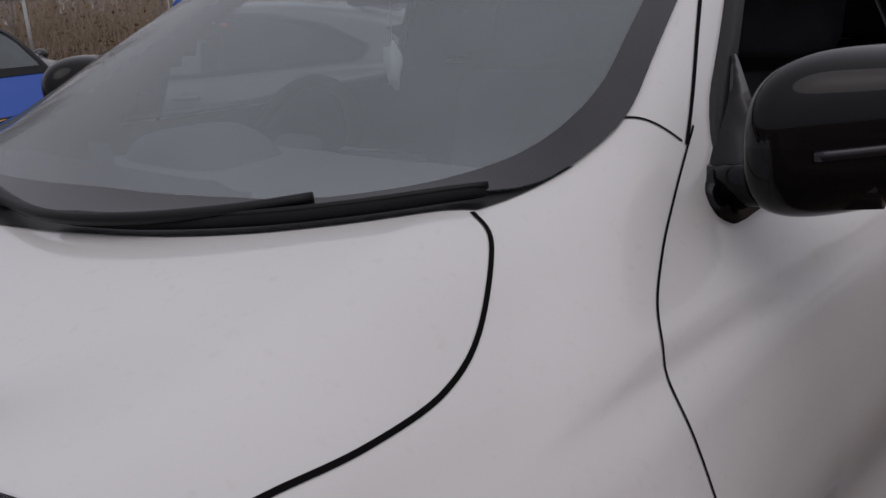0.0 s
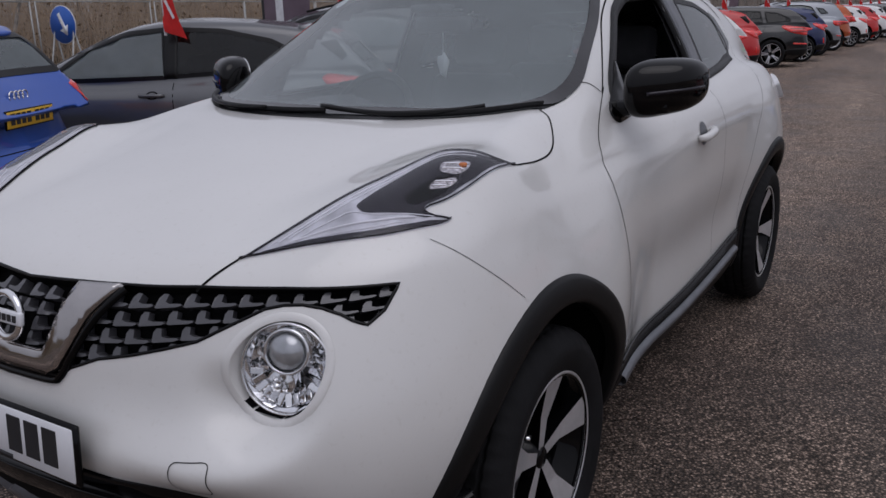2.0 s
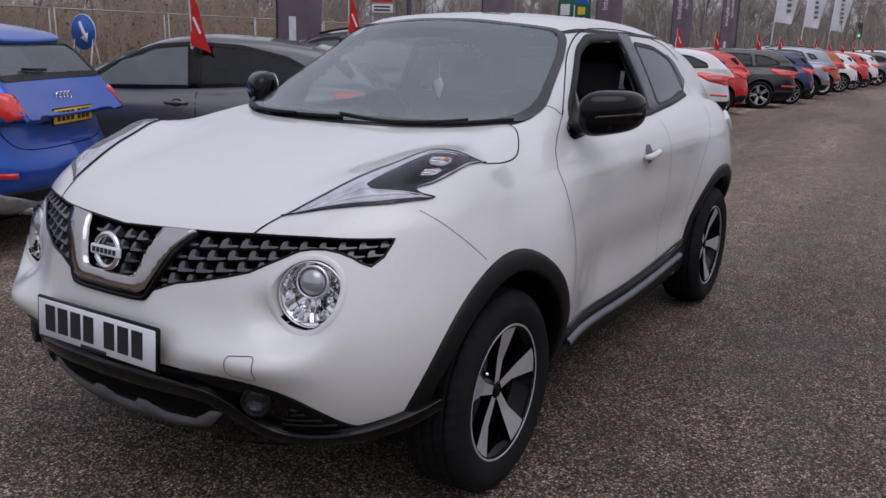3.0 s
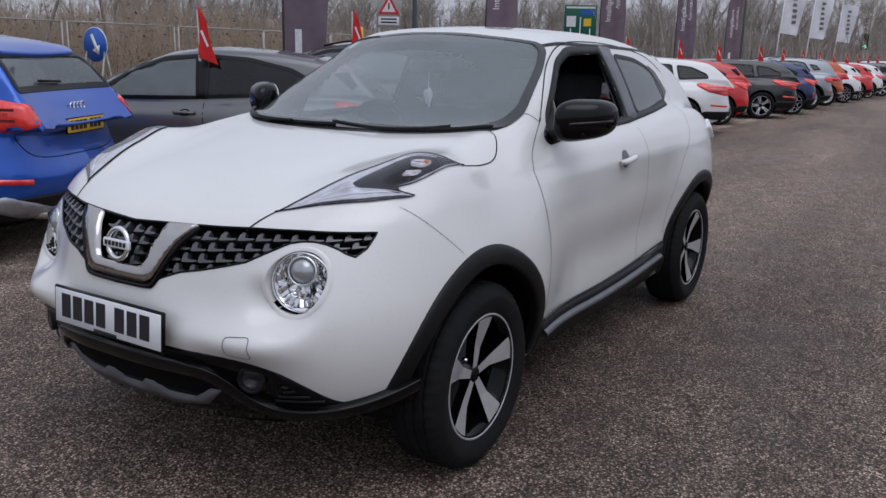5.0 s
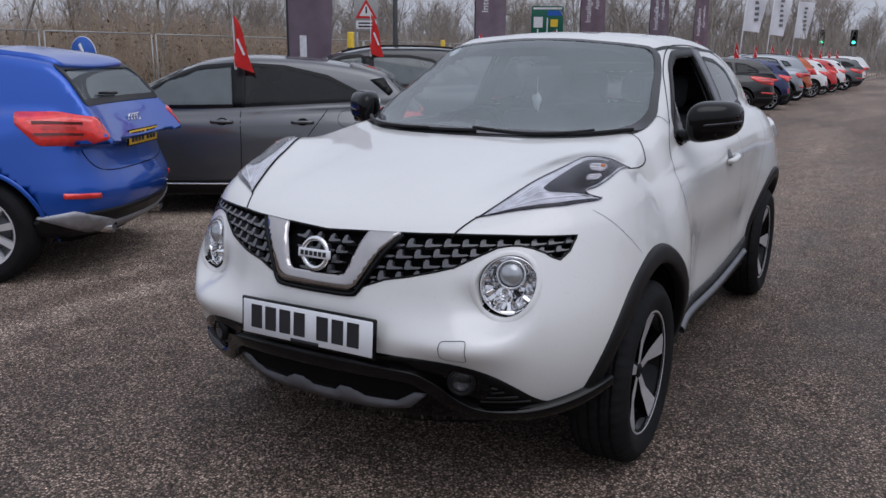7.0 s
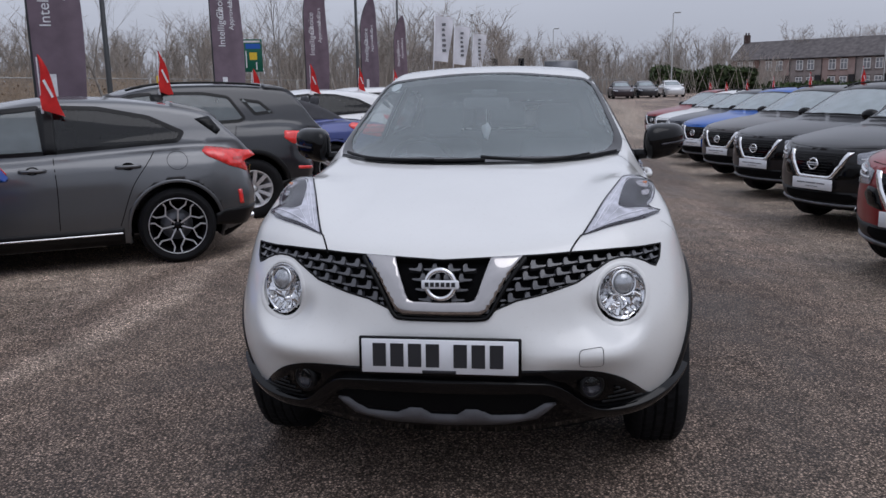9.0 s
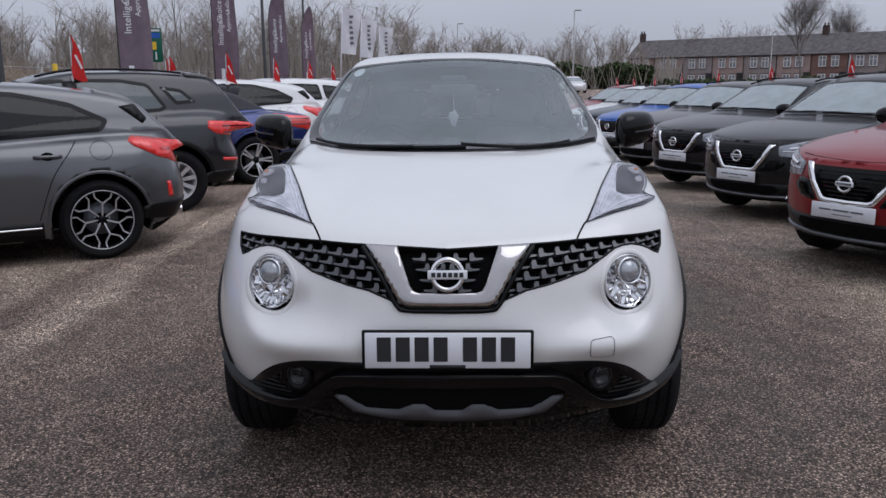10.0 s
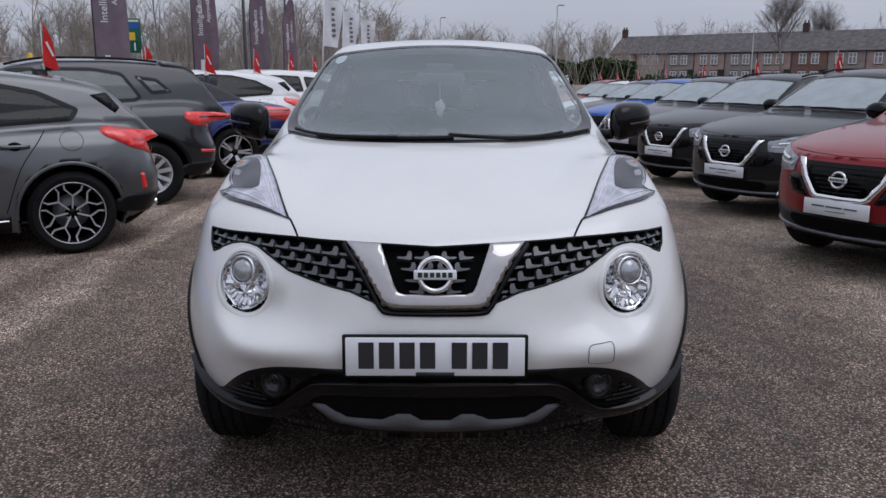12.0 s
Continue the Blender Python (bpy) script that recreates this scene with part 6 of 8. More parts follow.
ESTATE = Shape(top=((-0.95, 0.66), (-0.8, 0.74), (-0.4, 0.86), (0.1, 0.93), (0.5, 0.98), (1.2, 0.95), (2.2, 0.99), (3.2, 1.0), (3.6, 0.96), (3.9, 0.85)),
               nose=((0.15, -0.82), (0.35, -0.90), (0.55, -0.91), (0.75, -0.82), (0.9, -0.6)), plan=PLAN,
               side=((0.15, 0.80), (0.3, 0.87), (0.5, 0.89), (0.7, 0.89), (0.82, 0.87), (0.92, 0.82), (1.05, 0.75), (1.2, 0.69)), waist=WAIST,
               tail=((0.15, 3.6), (0.3, 3.85), (0.5, 3.92), (0.7, 3.88), (0.9, 3.84), (1.0, 3.78), (1.2, 3.6)), tailplan=TAILPLAN,
               roof=((0.1, 0.88), (0.45, 1.02), (0.85, 1.20), (1.15, 1.34), (1.4, 1.415), (1.8, 1.455), (2.4, 1.45), (3.0, 1.42), (3.3, 1.38), (3.45, 1.31), (3.7, 1.08), (3.9, 0.85)),
               bulges=bulge_pair(2.88, 0.52), belt=0.70, tumble=0.42, base=2.88, wr=0.335, well=0.39, floor=0.18, lean=0.2, taper=0.03)
CABRIO = Shape(top=((-0.95, 0.66), (-0.8, 0.74), (-0.4, 0.86), (0.1, 0.92), (0.5, 0.96), (1.2, 0.93), (2.2, 0.96), (3.0, 1.01), (3.4, 0.99), (3.7, 0.93), (3.85, 0.8)),
               nose=((0.15, -0.78), (0.35, -0.86), (0.55, -0.87), (0.75, -0.78), (0.9, -0.6)), plan=PLAN,
               side=((0.15, 0.80), (0.3, 0.87), (0.5, 0.885), (0.7, 0.885), (0.82, 0.87), (0.92, 0.82), (1.05, 0.75), (1.2, 0.69)), waist=WAIST,
               tail=((0.15, 3.5), (0.3, 3.72), (0.5, 3.80), (0.75, 3.80), (0.95, 3.82), (1.05, 3.75)), tailplan=TAILPLAN,
               roof=((0.1, 0.86), (0.45, 0.99), (0.85, 1.17), (1.15, 1.30), (1.4, 1.37), (1.8, 1.40), (2.2, 1.37), (2.6, 1.27), (2.9, 1.12), (3.1, 1.0), (3.4, 0.85)),
               bulges=bulge_pair(2.84, 0.52), belt=0.68, tumble=0.45, base=2.84, wr=0.335, well=0.385, floor=0.18, lean=0.2)


def screen_for(y0, y1, wb=0.66, wt=0.55):
    return fillet(np.array([(-wb, y0 + 0.20), (-wb * 0.6, y0 + 0.06), (0, y0), (wb * 0.6, y0 + 0.06), (wb, y0 + 0.20), (wt, y1 + 0.07), (wt * 0.5, y1 + 0.01), (0, y1), (-wt * 0.5, y1 + 0.01), (-wt, y1 + 0.07)]), 0.05)


def ol(*p, r=0.05):
    return fillet(np.array(p), r)


SUVW = (ol((0.78, 1.05), (1.15, 1.36), (1.40, 1.44), (1.62, 1.455), (1.66, 1.07)), ol((1.73, 1.075), (1.69, 1.455), (2.15, 1.45), (2.45, 1.40), (2.62, 1.14), (2.55, 1.10)), ol((2.72, 1.17), (2.56, 1.37), (2.80, 1.335), (2.95, 1.19), r=0.03))
Q2W = (ol((0.72, 1.03), (1.1, 1.30), (1.35, 1.375), (1.6, 1.39), (1.64, 1.045)), ol((1.70, 1.05), (1.67, 1.39), (2.1, 1.38), (2.38, 1.32), (2.48, 1.12), (2.42, 1.07)))
HATCHW = (ol((0.70, 0.955), (1.06, 1.23), (1.38, 1.345), (1.70, 1.372), (1.735, 0.97), r=0.03), ol((1.775, 0.975), (1.765, 1.372), (2.15, 1.352), (2.55, 1.265), (2.84, 1.12), (2.78, 1.03), r=0.035))
ESTW = (ol((0.80, 0.975), (1.15, 1.24), (1.40, 1.325), (1.70, 1.345), (1.74, 0.99)), ol((1.81, 0.995), (1.78, 1.345), (2.3, 1.34), (2.66, 1.32), (2.70, 1.02)), ol((2.78, 1.03), (2.74, 1.315), (3.05, 1.28), (3.35, 1.15), (3.38, 1.06)))
CABW = (ol((0.78, 0.95), (1.15, 1.20), (1.40, 1.275), (1.70, 1.29), (1.76, 0.965)), ol((1.84, 0.97), (1.80, 1.285), (2.1, 1.25), (2.38, 1.10), (2.40, 1.0)))
TL_SUV = np.array([(0.34, 0.93), (0.62, 1.00), (0.96, 1.02), (0.99, 0.94), (0.90, 0.87), (0.62, 0.84), (0.36, 0.83)])
TL_HATCH = np.array([(0.32, 0.84), (0.62, 0.93), (0.98, 0.985), (1.07, 0.955), (1.05, 0.91), (0.88, 0.81), (0.66, 0.745), (0.36, 0.73)])

THETA = -59.0


def park(car, x, y, turn=0.0):
    car.matrix_world = pose(x, y, float(fall(x, y)), 0, 0, THETA + turn)
    return car


def repaint(car, x, y, col, label, metal=0.3, turn=0.0, coat=0.8):
    """A further car of the same kind in its own colour."""
    c = copy_thing(car, pose(x, y, float(fall(x, y)), 0, 0, THETA + turn))
    new_paint = paint("car_paint", col, metal, coat=coat)
    old = [o for o in c.children if o.name.startswith("body")][0].data.materials[0]
    for o in c.children_recursive:
        if o.type == 'MESH' and len(o.data.materials) and o.data.materials[0] == old:
            o.material_slots[0].link = 'OBJECT'
            o.material_slots[0].material = new_paint
    tagged(c, label)
    return c


HEADL = plain("headlight_bowl", (0.36, 0.37, 0.40), 0.22, metal=0.5, vary=0.45, scale=11)
ROW_A, ROW_B = "cars parked tail out", "crossovers parked nose out"
qash = park(stock_car("crossover", "red crossover parked nose out with a sales plate", QASH, (0.24, 0.012, 0.016), screen_for(0.42, 1.18), SUVW, ol((-0.55, 1.14), (0.55, 1.14), (0.48, 1.44), (-0.48, 1.44)), 0.4, 0.90, "split", 0.225, "nose", True, tail_lamp=TL_SUV, privacy=False, roof_rails=True), 3.65, 3.31)
tagged(qash, group=ROW_B)
for k, (y, col, lab) in enumerate(((6.25, (0.006, 0.006, 0.007), "black crossover with a chrome grille V and sales plate"), (9.1, (0.007, 0.006, 0.008), "black crossover parked nose out on tarmac"), (11.95, (0.06, 0.055, 0.055), "dark grey crossover parked nose out on tarmac"), (14.8, (0.012, 0.10, 0.42), "bright blue crossover parked nose out"), (17.6, (0.012, 0.016, 0.03), "navy crossover parked nose out on tarmac"), (20.4, (0.75, 0.75, 0.74), "white crossover parked nose out on tarmac"), (23.2, (0.24, 0.012, 0.016), "dark red crossover parked nose out at the row end"))):
    repaint(qash, 3.80 + 0.012 * k, y, col, lab, 0.0 if max(col) < 0.02 else 0.3, coat=0.45)
q2 = park(stock_car("small_suv", "bright blue small crossover with red tail lamps", Q2, (0.002, 0.078, 0.46), screen_for(0.38, 1.10), Q2W, ol((-0.62, 1.115), (0.62, 1.115), (0.54, 1.38), (-0.54, 1.38)), 0.4, 0.895, "silver", 0.23, "tail", False, spoiler=(2.55, 3.02, 0.52), skid=True, rear_glass=SIDE_FAR, tail_lamp=np.array([(0.60, 1.04), (0.80, 1.085), (1.08, 1.085), (1.09, 1.02), (0.96, 0.88), (0.70, 0.87), (0.59, 0.92)]), plate_z=0.88), -6.18, -0.2, -4)
focus = park(stock_car("hatchback", "dark grey hatchback with red tail lamps and alloy wheels", HATCH, (0.115, 0.117, 0.123), screen_for(0.42, 1.14), HATCHW, ol((-0.50, 1.0), (0.50, 1.0), (0.46, 1.25), (-0.46, 1.25)), 0.6, 0.895, "fork", 0.243, "tail", spoiler=(2.74, 3.13, 0.52), fuel=(2.74, 0.885), strip=True, tail_lamp=TL_HATCH, plate_z=0.72), -5.66, 2.65)
ateca = park(stock_car("suv", "black-grey sport utility car with silver wheels", ATECA, (0.011, 0.012, 0.016), screen_for(0.40, 1.18), SUVW, ol((-0.55, 1.14), (0.55, 1.14), (0.48, 1.46), (-0.48, 1.46)), 0.25, 0.89, "silver", 0.215, "tail", True, tail_lamp=TL_SUV - [0, 0.03], plate_z=0.85, roof_rails=True, spoiler=(2.85, 3.24, 0.54), rear_glass=SCREEN_FAR, privacy=False), -5.81, 5.08)
cabrio = park(stock_car("convertible", "deep blue convertible with a black fabric roof", CABRIO, (0.012, 0.025, 0.14), screen_for(0.40, 1.10), CABW, None, 0.5, 0.89, "star", 0.23, "tail", soft_top=True, tail_lamp=TL_HATCH - [0, 0.02], plate_z=0.60, length=4.0), -5.72, 7.47)
estate = park(stock_car("estate_car", "black estate car with silver alloy wheels", ESTATE, (0.013, 0.013, 0.014), screen_for(0.42, 1.14), ESTW, ol((-0.54, 1.05), (0.54, 1.05), (0.48, 1.30), (-0.48, 1.30)), 0.3, 0.895, "star", 0.235, "tail", tail_lamp=TL_HATCH, plate_z=0.82, length=4.1), -5.3, 18.95)
for o in (q2, focus, ateca, cabrio, estate):
    tagged(o, group=ROW_A)
WHITE_C, RED_C = (0.75, 0.75, 0.75), (0.55, 0.015, 0.015)
repaint(focus, -5.65, 10.2, WHITE_C, "white hatchback parked tail out on tarmac", 0.0)
repaint(estate, -5.55, 13.2, WHITE_C, "white estate car with red tail lamps", 0.0)
repaint(focus, -5.4, 16.1, RED_C, "bright red hatchback parked tail out", 0.0)
repaint(focus, -4.85, 21.6, (0.012, 0.022, 0.09), "navy blue hatchback parked tail out", 0.4)
repaint(ateca, -4.85, 24.7, (0.30, 0.32, 0.35), "silver grey sport utility car in the row", 0.6)
repaint(q2, -4.8, 27.7, (0.45, 0.09, 0.02), "copper orange crossover parked tail out", 0.4)
repaint(focus, -4.7, 30.5, WHITE_C, "white hatchback further along the row", 0.0)
repaint(focus, -4.6, 33.3, RED_C, "red hatchback further along the row", 0.0)
repaint(focus, -4.5, 36.1, WHITE_C, "white hatchback near the row end", 0.0)
repaint(estate, -4.4, 39.0, (0.09, 0.095, 0.10), "grey estate car near the row end", 0.5)
repaint(focus, -4.3, 42.0, RED_C, "red hatchback near the row end", 0.0)
repaint(ateca, -4.2, 45.0, WHITE_C, "white sport utility car at the row end", 0.0)
repaint(focus, -9.1, 4.2, (0.008, 0.008, 0.009), "black hatchback parked behind the blue crossover", 0.2, turn=180)


# ---- verge, fence, flags, signs ----
def earth(name, a, b, scale=3.0):
    m, n, l, p = make_mat(name)
    t1, t2 = noise_tex(n, l, scale, 8.0), noise_tex(n, l, scale * 9, 4.0)
    r = ramp(n, l, t1.outputs[0], [(0.35, a), (0.65, b)])
    r2 = ramp(n, l, t2.outputs[0], [(0.3, (0.6,) * 3), (0.7, (1.3,) * 3)])
    mx = n.new("ShaderNodeMix")
    mx.data_type, mx.blend_type = 'RGBA', 'MULTIPLY'
    mx.inputs["Factor"].default_value = 1.0
    l.new(r.outputs[0], mx.inputs["A"])
    l.new(r2.outputs[0], mx.inputs["B"])
    l.new(mx.outputs["Result"], p.inputs["Base Color"])
    p.inputs["Roughness"].default_value = 0.95
    bp = n.new("ShaderNodeBump")
    bp.inputs["Strength"].default_value, bp.inputs["Distance"].default_value = 1.0, 0.05
    l.new(t2.outputs[0], bp.inputs["Height"])
    l.new(bp.outputs[0], p.inputs["Normal"])
    return m


def islands(name, cols, rough=0.9):
    """Colour that differs from piece to piece."""
    m, n, l, p = make_mat(name)
    g = n.new("ShaderNodeNewGeometry")
    k = len(cols) - 1
    r = ramp(n, l, g.outputs["Random Per Island"], [(i / k, c) for i, c in enumerate(cols)])
    l.new(r.outputs[0], p.inputs["Base Color"])
    p.inputs["Roughness"].default_value = rough
    return m


BANK = earth("dead_grass_bank", (0.10, 0.075, 0.048), (0.18, 0.137, 0.083))
# twig tones paled: distance haze is mixed into the colour
TWIG = islands("twigs", [(0.26, 0.205, 0.165), (0.45, 0.345, 0.25), (0.40, 0.32, 0.25), (0.50, 0.375, 0.255)])
BARK = plain("bark", (0.27, 0.245, 0.22), 0.95, vary=0.35, scale=6)
LEAF = islands("evergreen_leaf", [(0.02, 0.035, 0.012), (0.05, 0.075, 0.02), (0.035, 0.05, 0.02)])
DRYLEAF = islands("dry_leaf", [(0.16, 0.08, 0.03), (0.09, 0.06, 0.03), (0.20, 0.12, 0.05)])
GALV = plain("galvanised_steel", (0.36, 0.36, 0.35), 0.5, metal=0.6)
POLE = plain("dark_pole", (0.02, 0.022, 0.024), 0.5)

xs, ys = np.concatenate([np.linspace(-60, -24, 10), np.linspace(-22, -18.6, 5)]), np.linspace(-40, 130, 60)
V, F = [], []
for i, x in enumerate(xs):
    for j, y in enumerate(ys):
        u = np.clip((-18.6 - x) / 7, 0, 1)
        V.append((x, y, 0.004 + 1.5 * u * u * (3 - 2 * u) + (0.25 * noise.noise((x * 0.3, y * 0.3, 0)) * u)))
n = len(ys)
F = [(i * n + j, (i + 1) * n + j, (i + 1) * n + j + 1, i * n + j + 1) for i in range(len(xs) - 1) for j in range(n - 1)]
tagged(part("verge", (V, F), BANK), "dead brown grass bank behind the fence", "ground", kind="structure")


def cone(p, q, r0, r1, sides=3):
    p, q = np.array(p, float), np.array(q, float)
    t = q - p
    a = np.cross(t, [0.3, 0.2, 0.93])
    a /= np.linalg.norm(a) + 1e-9
    b = np.cross(t / (np.linalg.norm(t) + 1e-9), a)
    ang = np.arange(sides) * 2 * math.pi / sides
    ring = np.cos(ang)[:, None] * a + np.sin(ang)[:, None] * b
    return np.concatenate([p + ring * r0, q + ring * r1]), [(i, (i + 1) % sides, sides + (i + 1) % sides, sides + i) for i in range(sides)]


class Heap:
    """Collects many small pieces into one mesh."""

    def __init__(s):
        s.v, s.f, s.n = [], [], 0

    def add(s, data):
        v, f = data
        s.v.append(np.asarray(v))
        s.f += [tuple(i + s.n for i in q) for q in f]
        s.n += len(v)

    def data(s):
        return np.concatenate(s.v), s.f


def bare_tree(rng, height, depth=4, spread=0.55, base_r=None, forks=(3, 5), thin=1.0):
    """Trunk and limbs of a leafless tree."""
    heap = Heap()

    def grow(p, d, length, r, level):
        steps = 3 if level > 1 else 2
        for i in range(steps):
            d2 = d + np.array([rng.gauss(0, 0.10), rng.gauss(0, 0.10), rng.gauss(0.04, 0.04)])
            d2 /= np.linalg.norm(d2)
            q = p + d2 * length / steps
            r2 = r * (0.86 if level else 0.6)
            heap.add(cone(p, q, r, r2, 5 if level == depth else 3))
            if level and (i > 0 or level < depth):
                for _ in range(rng.randint(*forks) - 2 + (1 if level == depth else 0)):
                    az = rng.uniform(0, 6.283)
                    sp = spread * rng.uniform(0.6, 1.3)
                    side = np.array([math.cos(az), math.sin(az), 0]) * sp + d2 * 0.9 + np.array([0, 0, 0.12])
                    side /= np.linalg.norm(side)
                    grow(q, side, length * rng.uniform(0.45, 0.72), r2 * rng.uniform(0.4, 0.6) * thin, level - 1)
            p, d, r = q, d2, r2
        if level:
            grow(p, d, length * 0.6, r * 0.8, level - 1)
    grow(np.zeros(3), np.array([0, 0, 1.0]), height * 0.55, base_r or height * 0.012, depth)
    return heap.data()


rng = random.Random(7)
trees = []
for k in range(5):
    d = bare_tree(random.Random(20 + k), rng.uniform(5.0, 7.5), 4, 0.55, forks=(3, 4), thin=1.0)
    t = root("bare_tree", "leafless young tree with thin grey-brown branches", "tree", "bare trees behind the fence")
    part("trunk", d, BARK, t)
    trees.append(t)
spots = []
for k in range(24):
    y = rng.uniform(-8, 26)
    spots.append((-21.5 - abs(rng.gauss(0, 7)), y))
spots += [(-19.8, 11.5), (-20.2, 17.0), (-14.5, 31.0), (-13.0, 36.0), (-11.5, 41.0), (-17, 27), (-10.0, 52.0), (-20.5, 8.0)]
for k, (x, y) in enumerate(spots):
    m = pose(x, y, 1.2 if x < -25 else 0.25 if x < -20.4 else 0.0, 0, 0, rng.uniform(0, 360)) @ Matrix.Scale(rng.uniform(0.75, 1.15), 4)
    if k < 5:
        trees[k].matrix_world = m
    else:
        c = copy_thing(trees[k % 5], pose(0, 0, 0))
        c.matrix_basis = m

# tall leafless trees before and behind the houses
BIGBARK = plain("dark_bark", (0.17, 0.15, 0.14), 0.95, vary=0.3, scale=4)
tall = root("tall_tree", "tall bare winter tree with a fine spreading crown", "tree", "bare trees by the houses", at=pose(43.0, 106.0, -0.2))
part("trunk", bare_tree(random.Random(71), 11.0, 5, 0.66, 0.18, forks=(3, 5), thin=1.1), BIGBARK, tall)
for x, y, turn in ((64.0, 140.0, 130), (84.0, 146.0, 250)):
    copy_thing(tall, pose(x, y, -0.2, 0, 0, turn))

# scrub: thousands of thin stems and a few dead leaves
scrub, dead = Heap(), Heap()
rng = random.Random(11)
for k_ in range(2300):
    y = rng.uniform(-16, 30) if k_ < 1500 else rng.uniform(30, 85)
    x = -19.0 - abs(rng.gauss(0, 5.0))
    z = 1.3 * min(1, max(0, (-18.6 - x) / 7))
    hgt = rng.uniform(1.0, 3.0) * (1 if y < 24 else 0.6)
    for _ in range(6):
        a, s_ = rng.uniform(0, 6.283), rng.uniform(0.1, 0.7)
        p = np.array([x + rng.gauss(0, 0.25), y + rng.gauss(0, 0.25), z])
        q = p + np.array([math.cos(a) * s_, math.sin(a) * s_, 1.0]) * hgt * rng.uniform(0.5, 1.0)
        scrub.add(cone(p, q, 0.012, 0.004))
        for _ in range(2):
            m_ = p + (q - p) * rng.uniform(0.4, 0.9)
            e = m_ + np.array([rng.gauss(0, 0.3), rng.gauss(0, 0.3), rng.uniform(0.05, 0.5)])
            scrub.add(cone(m_, e, 0.006, 0.002))
    for _ in range(5):
        c = np.array([x + rng.gauss(0, 0.4), y + rng.gauss(0, 0.4), z + rng.uniform(0.1, hgt * 0.7)])
        u = np.array([rng.gauss(0, 1), rng.gauss(0, 1), rng.gauss(0, 1)]) * 0.035
        w = np.array([rng.gauss(0, 1), rng.gauss(0, 1), rng.gauss(0, 1)]) * 0.03
        dead.add(([c - u, c + w, c + u, c - w], [(0, 1, 2, 3)]))
tagged(part("scrub", scrub.data(), TWIG), "tangle of bare brown bushes and saplings", "bushes", kind="stuff")
tagged(part("dead_leaves", dead.data(), DRYLEAF), "dead brown leaves clinging to the bushes", "leaves", kind="stuff")

# far woods round the horizon
far = Heap()
rng = random.Random(5)


def far_tree(r, height=8.5):
    """A distant leafless tree: a stem, rising limbs and a rounded spray of twigs."""
    h = Heap()
    top_ = np.array([r.gauss(0, 0.3), r.gauss(0, 0.3), height * 0.8])
    h.add(cone((0, 0, 0), top_, 0.13, 0.03, 4))
    for _ in range(13):
        u = r.uniform(0.22, 0.95)
        p = top_ * u
        a, reach = r.uniform(0, 6.283), r.uniform(1.0, 2.3) * (1.15 - 0.6 * u)
        q = p + np.array([math.cos(a) * reach, math.sin(a) * reach, r.uniform(0.8, 2.2)])
        h.add(cone(p, q, 0.05, 0.02))
        for _ in range(6):
            b = p + (q - p) * r.uniform(0.35, 1.0)
            e = b + np.array([r.gauss(0, 0.55), r.gauss(0, 0.55), r.uniform(0.2, 1.2)])
            h.add(cone(b, e, 0.022, 0.008))
            for _ in range(2):
                g_ = b + (e - b) * r.uniform(0.4, 1.0)
                h.add(cone(g_, g_ + np.array([r.gauss(0, 0.35), r.gauss(0, 0.35), r.uniform(0.1, 0.7)]), 0.014, 0.005))
    return h.data()


protos = [far_tree(random.Random(50 + k)) for k in range(7)]
# far twigs in pale tones, with the hazy distance painted in
FARWOOD = islands("far_twigs", [(0.27, 0.235, 0.21), (0.38, 0.33, 0.285), (0.32, 0.285, 0.255)])
for k in range(430):
    if k < 270:
        az, dist, s_ = rng.uniform(-52, -3), rng.uniform(62, 92), rng.uniform(0.6, 0.98)
    elif k < 370:
        az, dist, s_ = rng.uniform(-8, 12), rng.uniform(105, 130), rng.uniform(0.6, 1.0)
    else:
        az, dist, s_ = rng.uniform(14, 34), rng.uniform(150, 175), rng.uniform(0.9, 1.35)
    az = math.radians(az)
    v, f = protos[k % 7]
    c, sn = math.cos(k * 2.4), math.sin(k * 2.4)
    v = v @ np.array([[c, sn, 0], [-sn, c, 0], [0, 0, 1]]) * s_
    far.add((v + [dist * math.sin(az), dist * math.cos(az) - 3, -0.4], f))
for k in range(9000):
    az = math.radians(rng.uniform(-60, -3) if k < 6500 else rng.uniform(-5, 14))
    dist = rng.uniform(58, 90) if k < 6500 else rng.uniform(95, 120)
    p = np.array([dist * math.sin(az), dist * math.cos(az) - 3, -0.3])
    a = rng.uniform(0, 6.283)
    far.add(cone(p, p + [math.cos(a) * 1.2, math.sin(a) * 1.2, rng.uniform(1.5, 4.5)], 0.045, 0.012))
tagged(part("far_woods", far.data(), FARWOOD), "grey-brown line of bare winter trees far off", "woods", kind="stuff")
hedge = Heap()
for k in range(9000):
    az = math.radians(rng.uniform(6, 12.5) if k < 5500 else rng.uniform(12, 34))
    dist = rng.uniform(98, 103) - 0.5 * math.degrees(az) * 0.3
    top_z = (2.5 if k < 5500 else 0.7) + 1.0 * noise.noise((az * 30, 0, 0))
    c = np.array([dist * math.sin(az), dist * math.cos(az) - 3, rng.uniform(0.0, max(0.6, top_z))])
    u = np.array([rng.gauss(0, 1), rng.gauss(0, 1), rng.gauss(0, 1)]) * 0.22
    w = np.array([rng.gauss(0, 1), rng.gauss(0, 1), rng.gauss(0, 1)]) * 0.18
    hedge.add(([c - u, c + w, c + u, c - w], [(0, 1, 2, 3)]))
tagged(part("hedge", hedge.data(), LEAF), "dark evergreen shrubs below the houses", "hedge", kind="stuff")


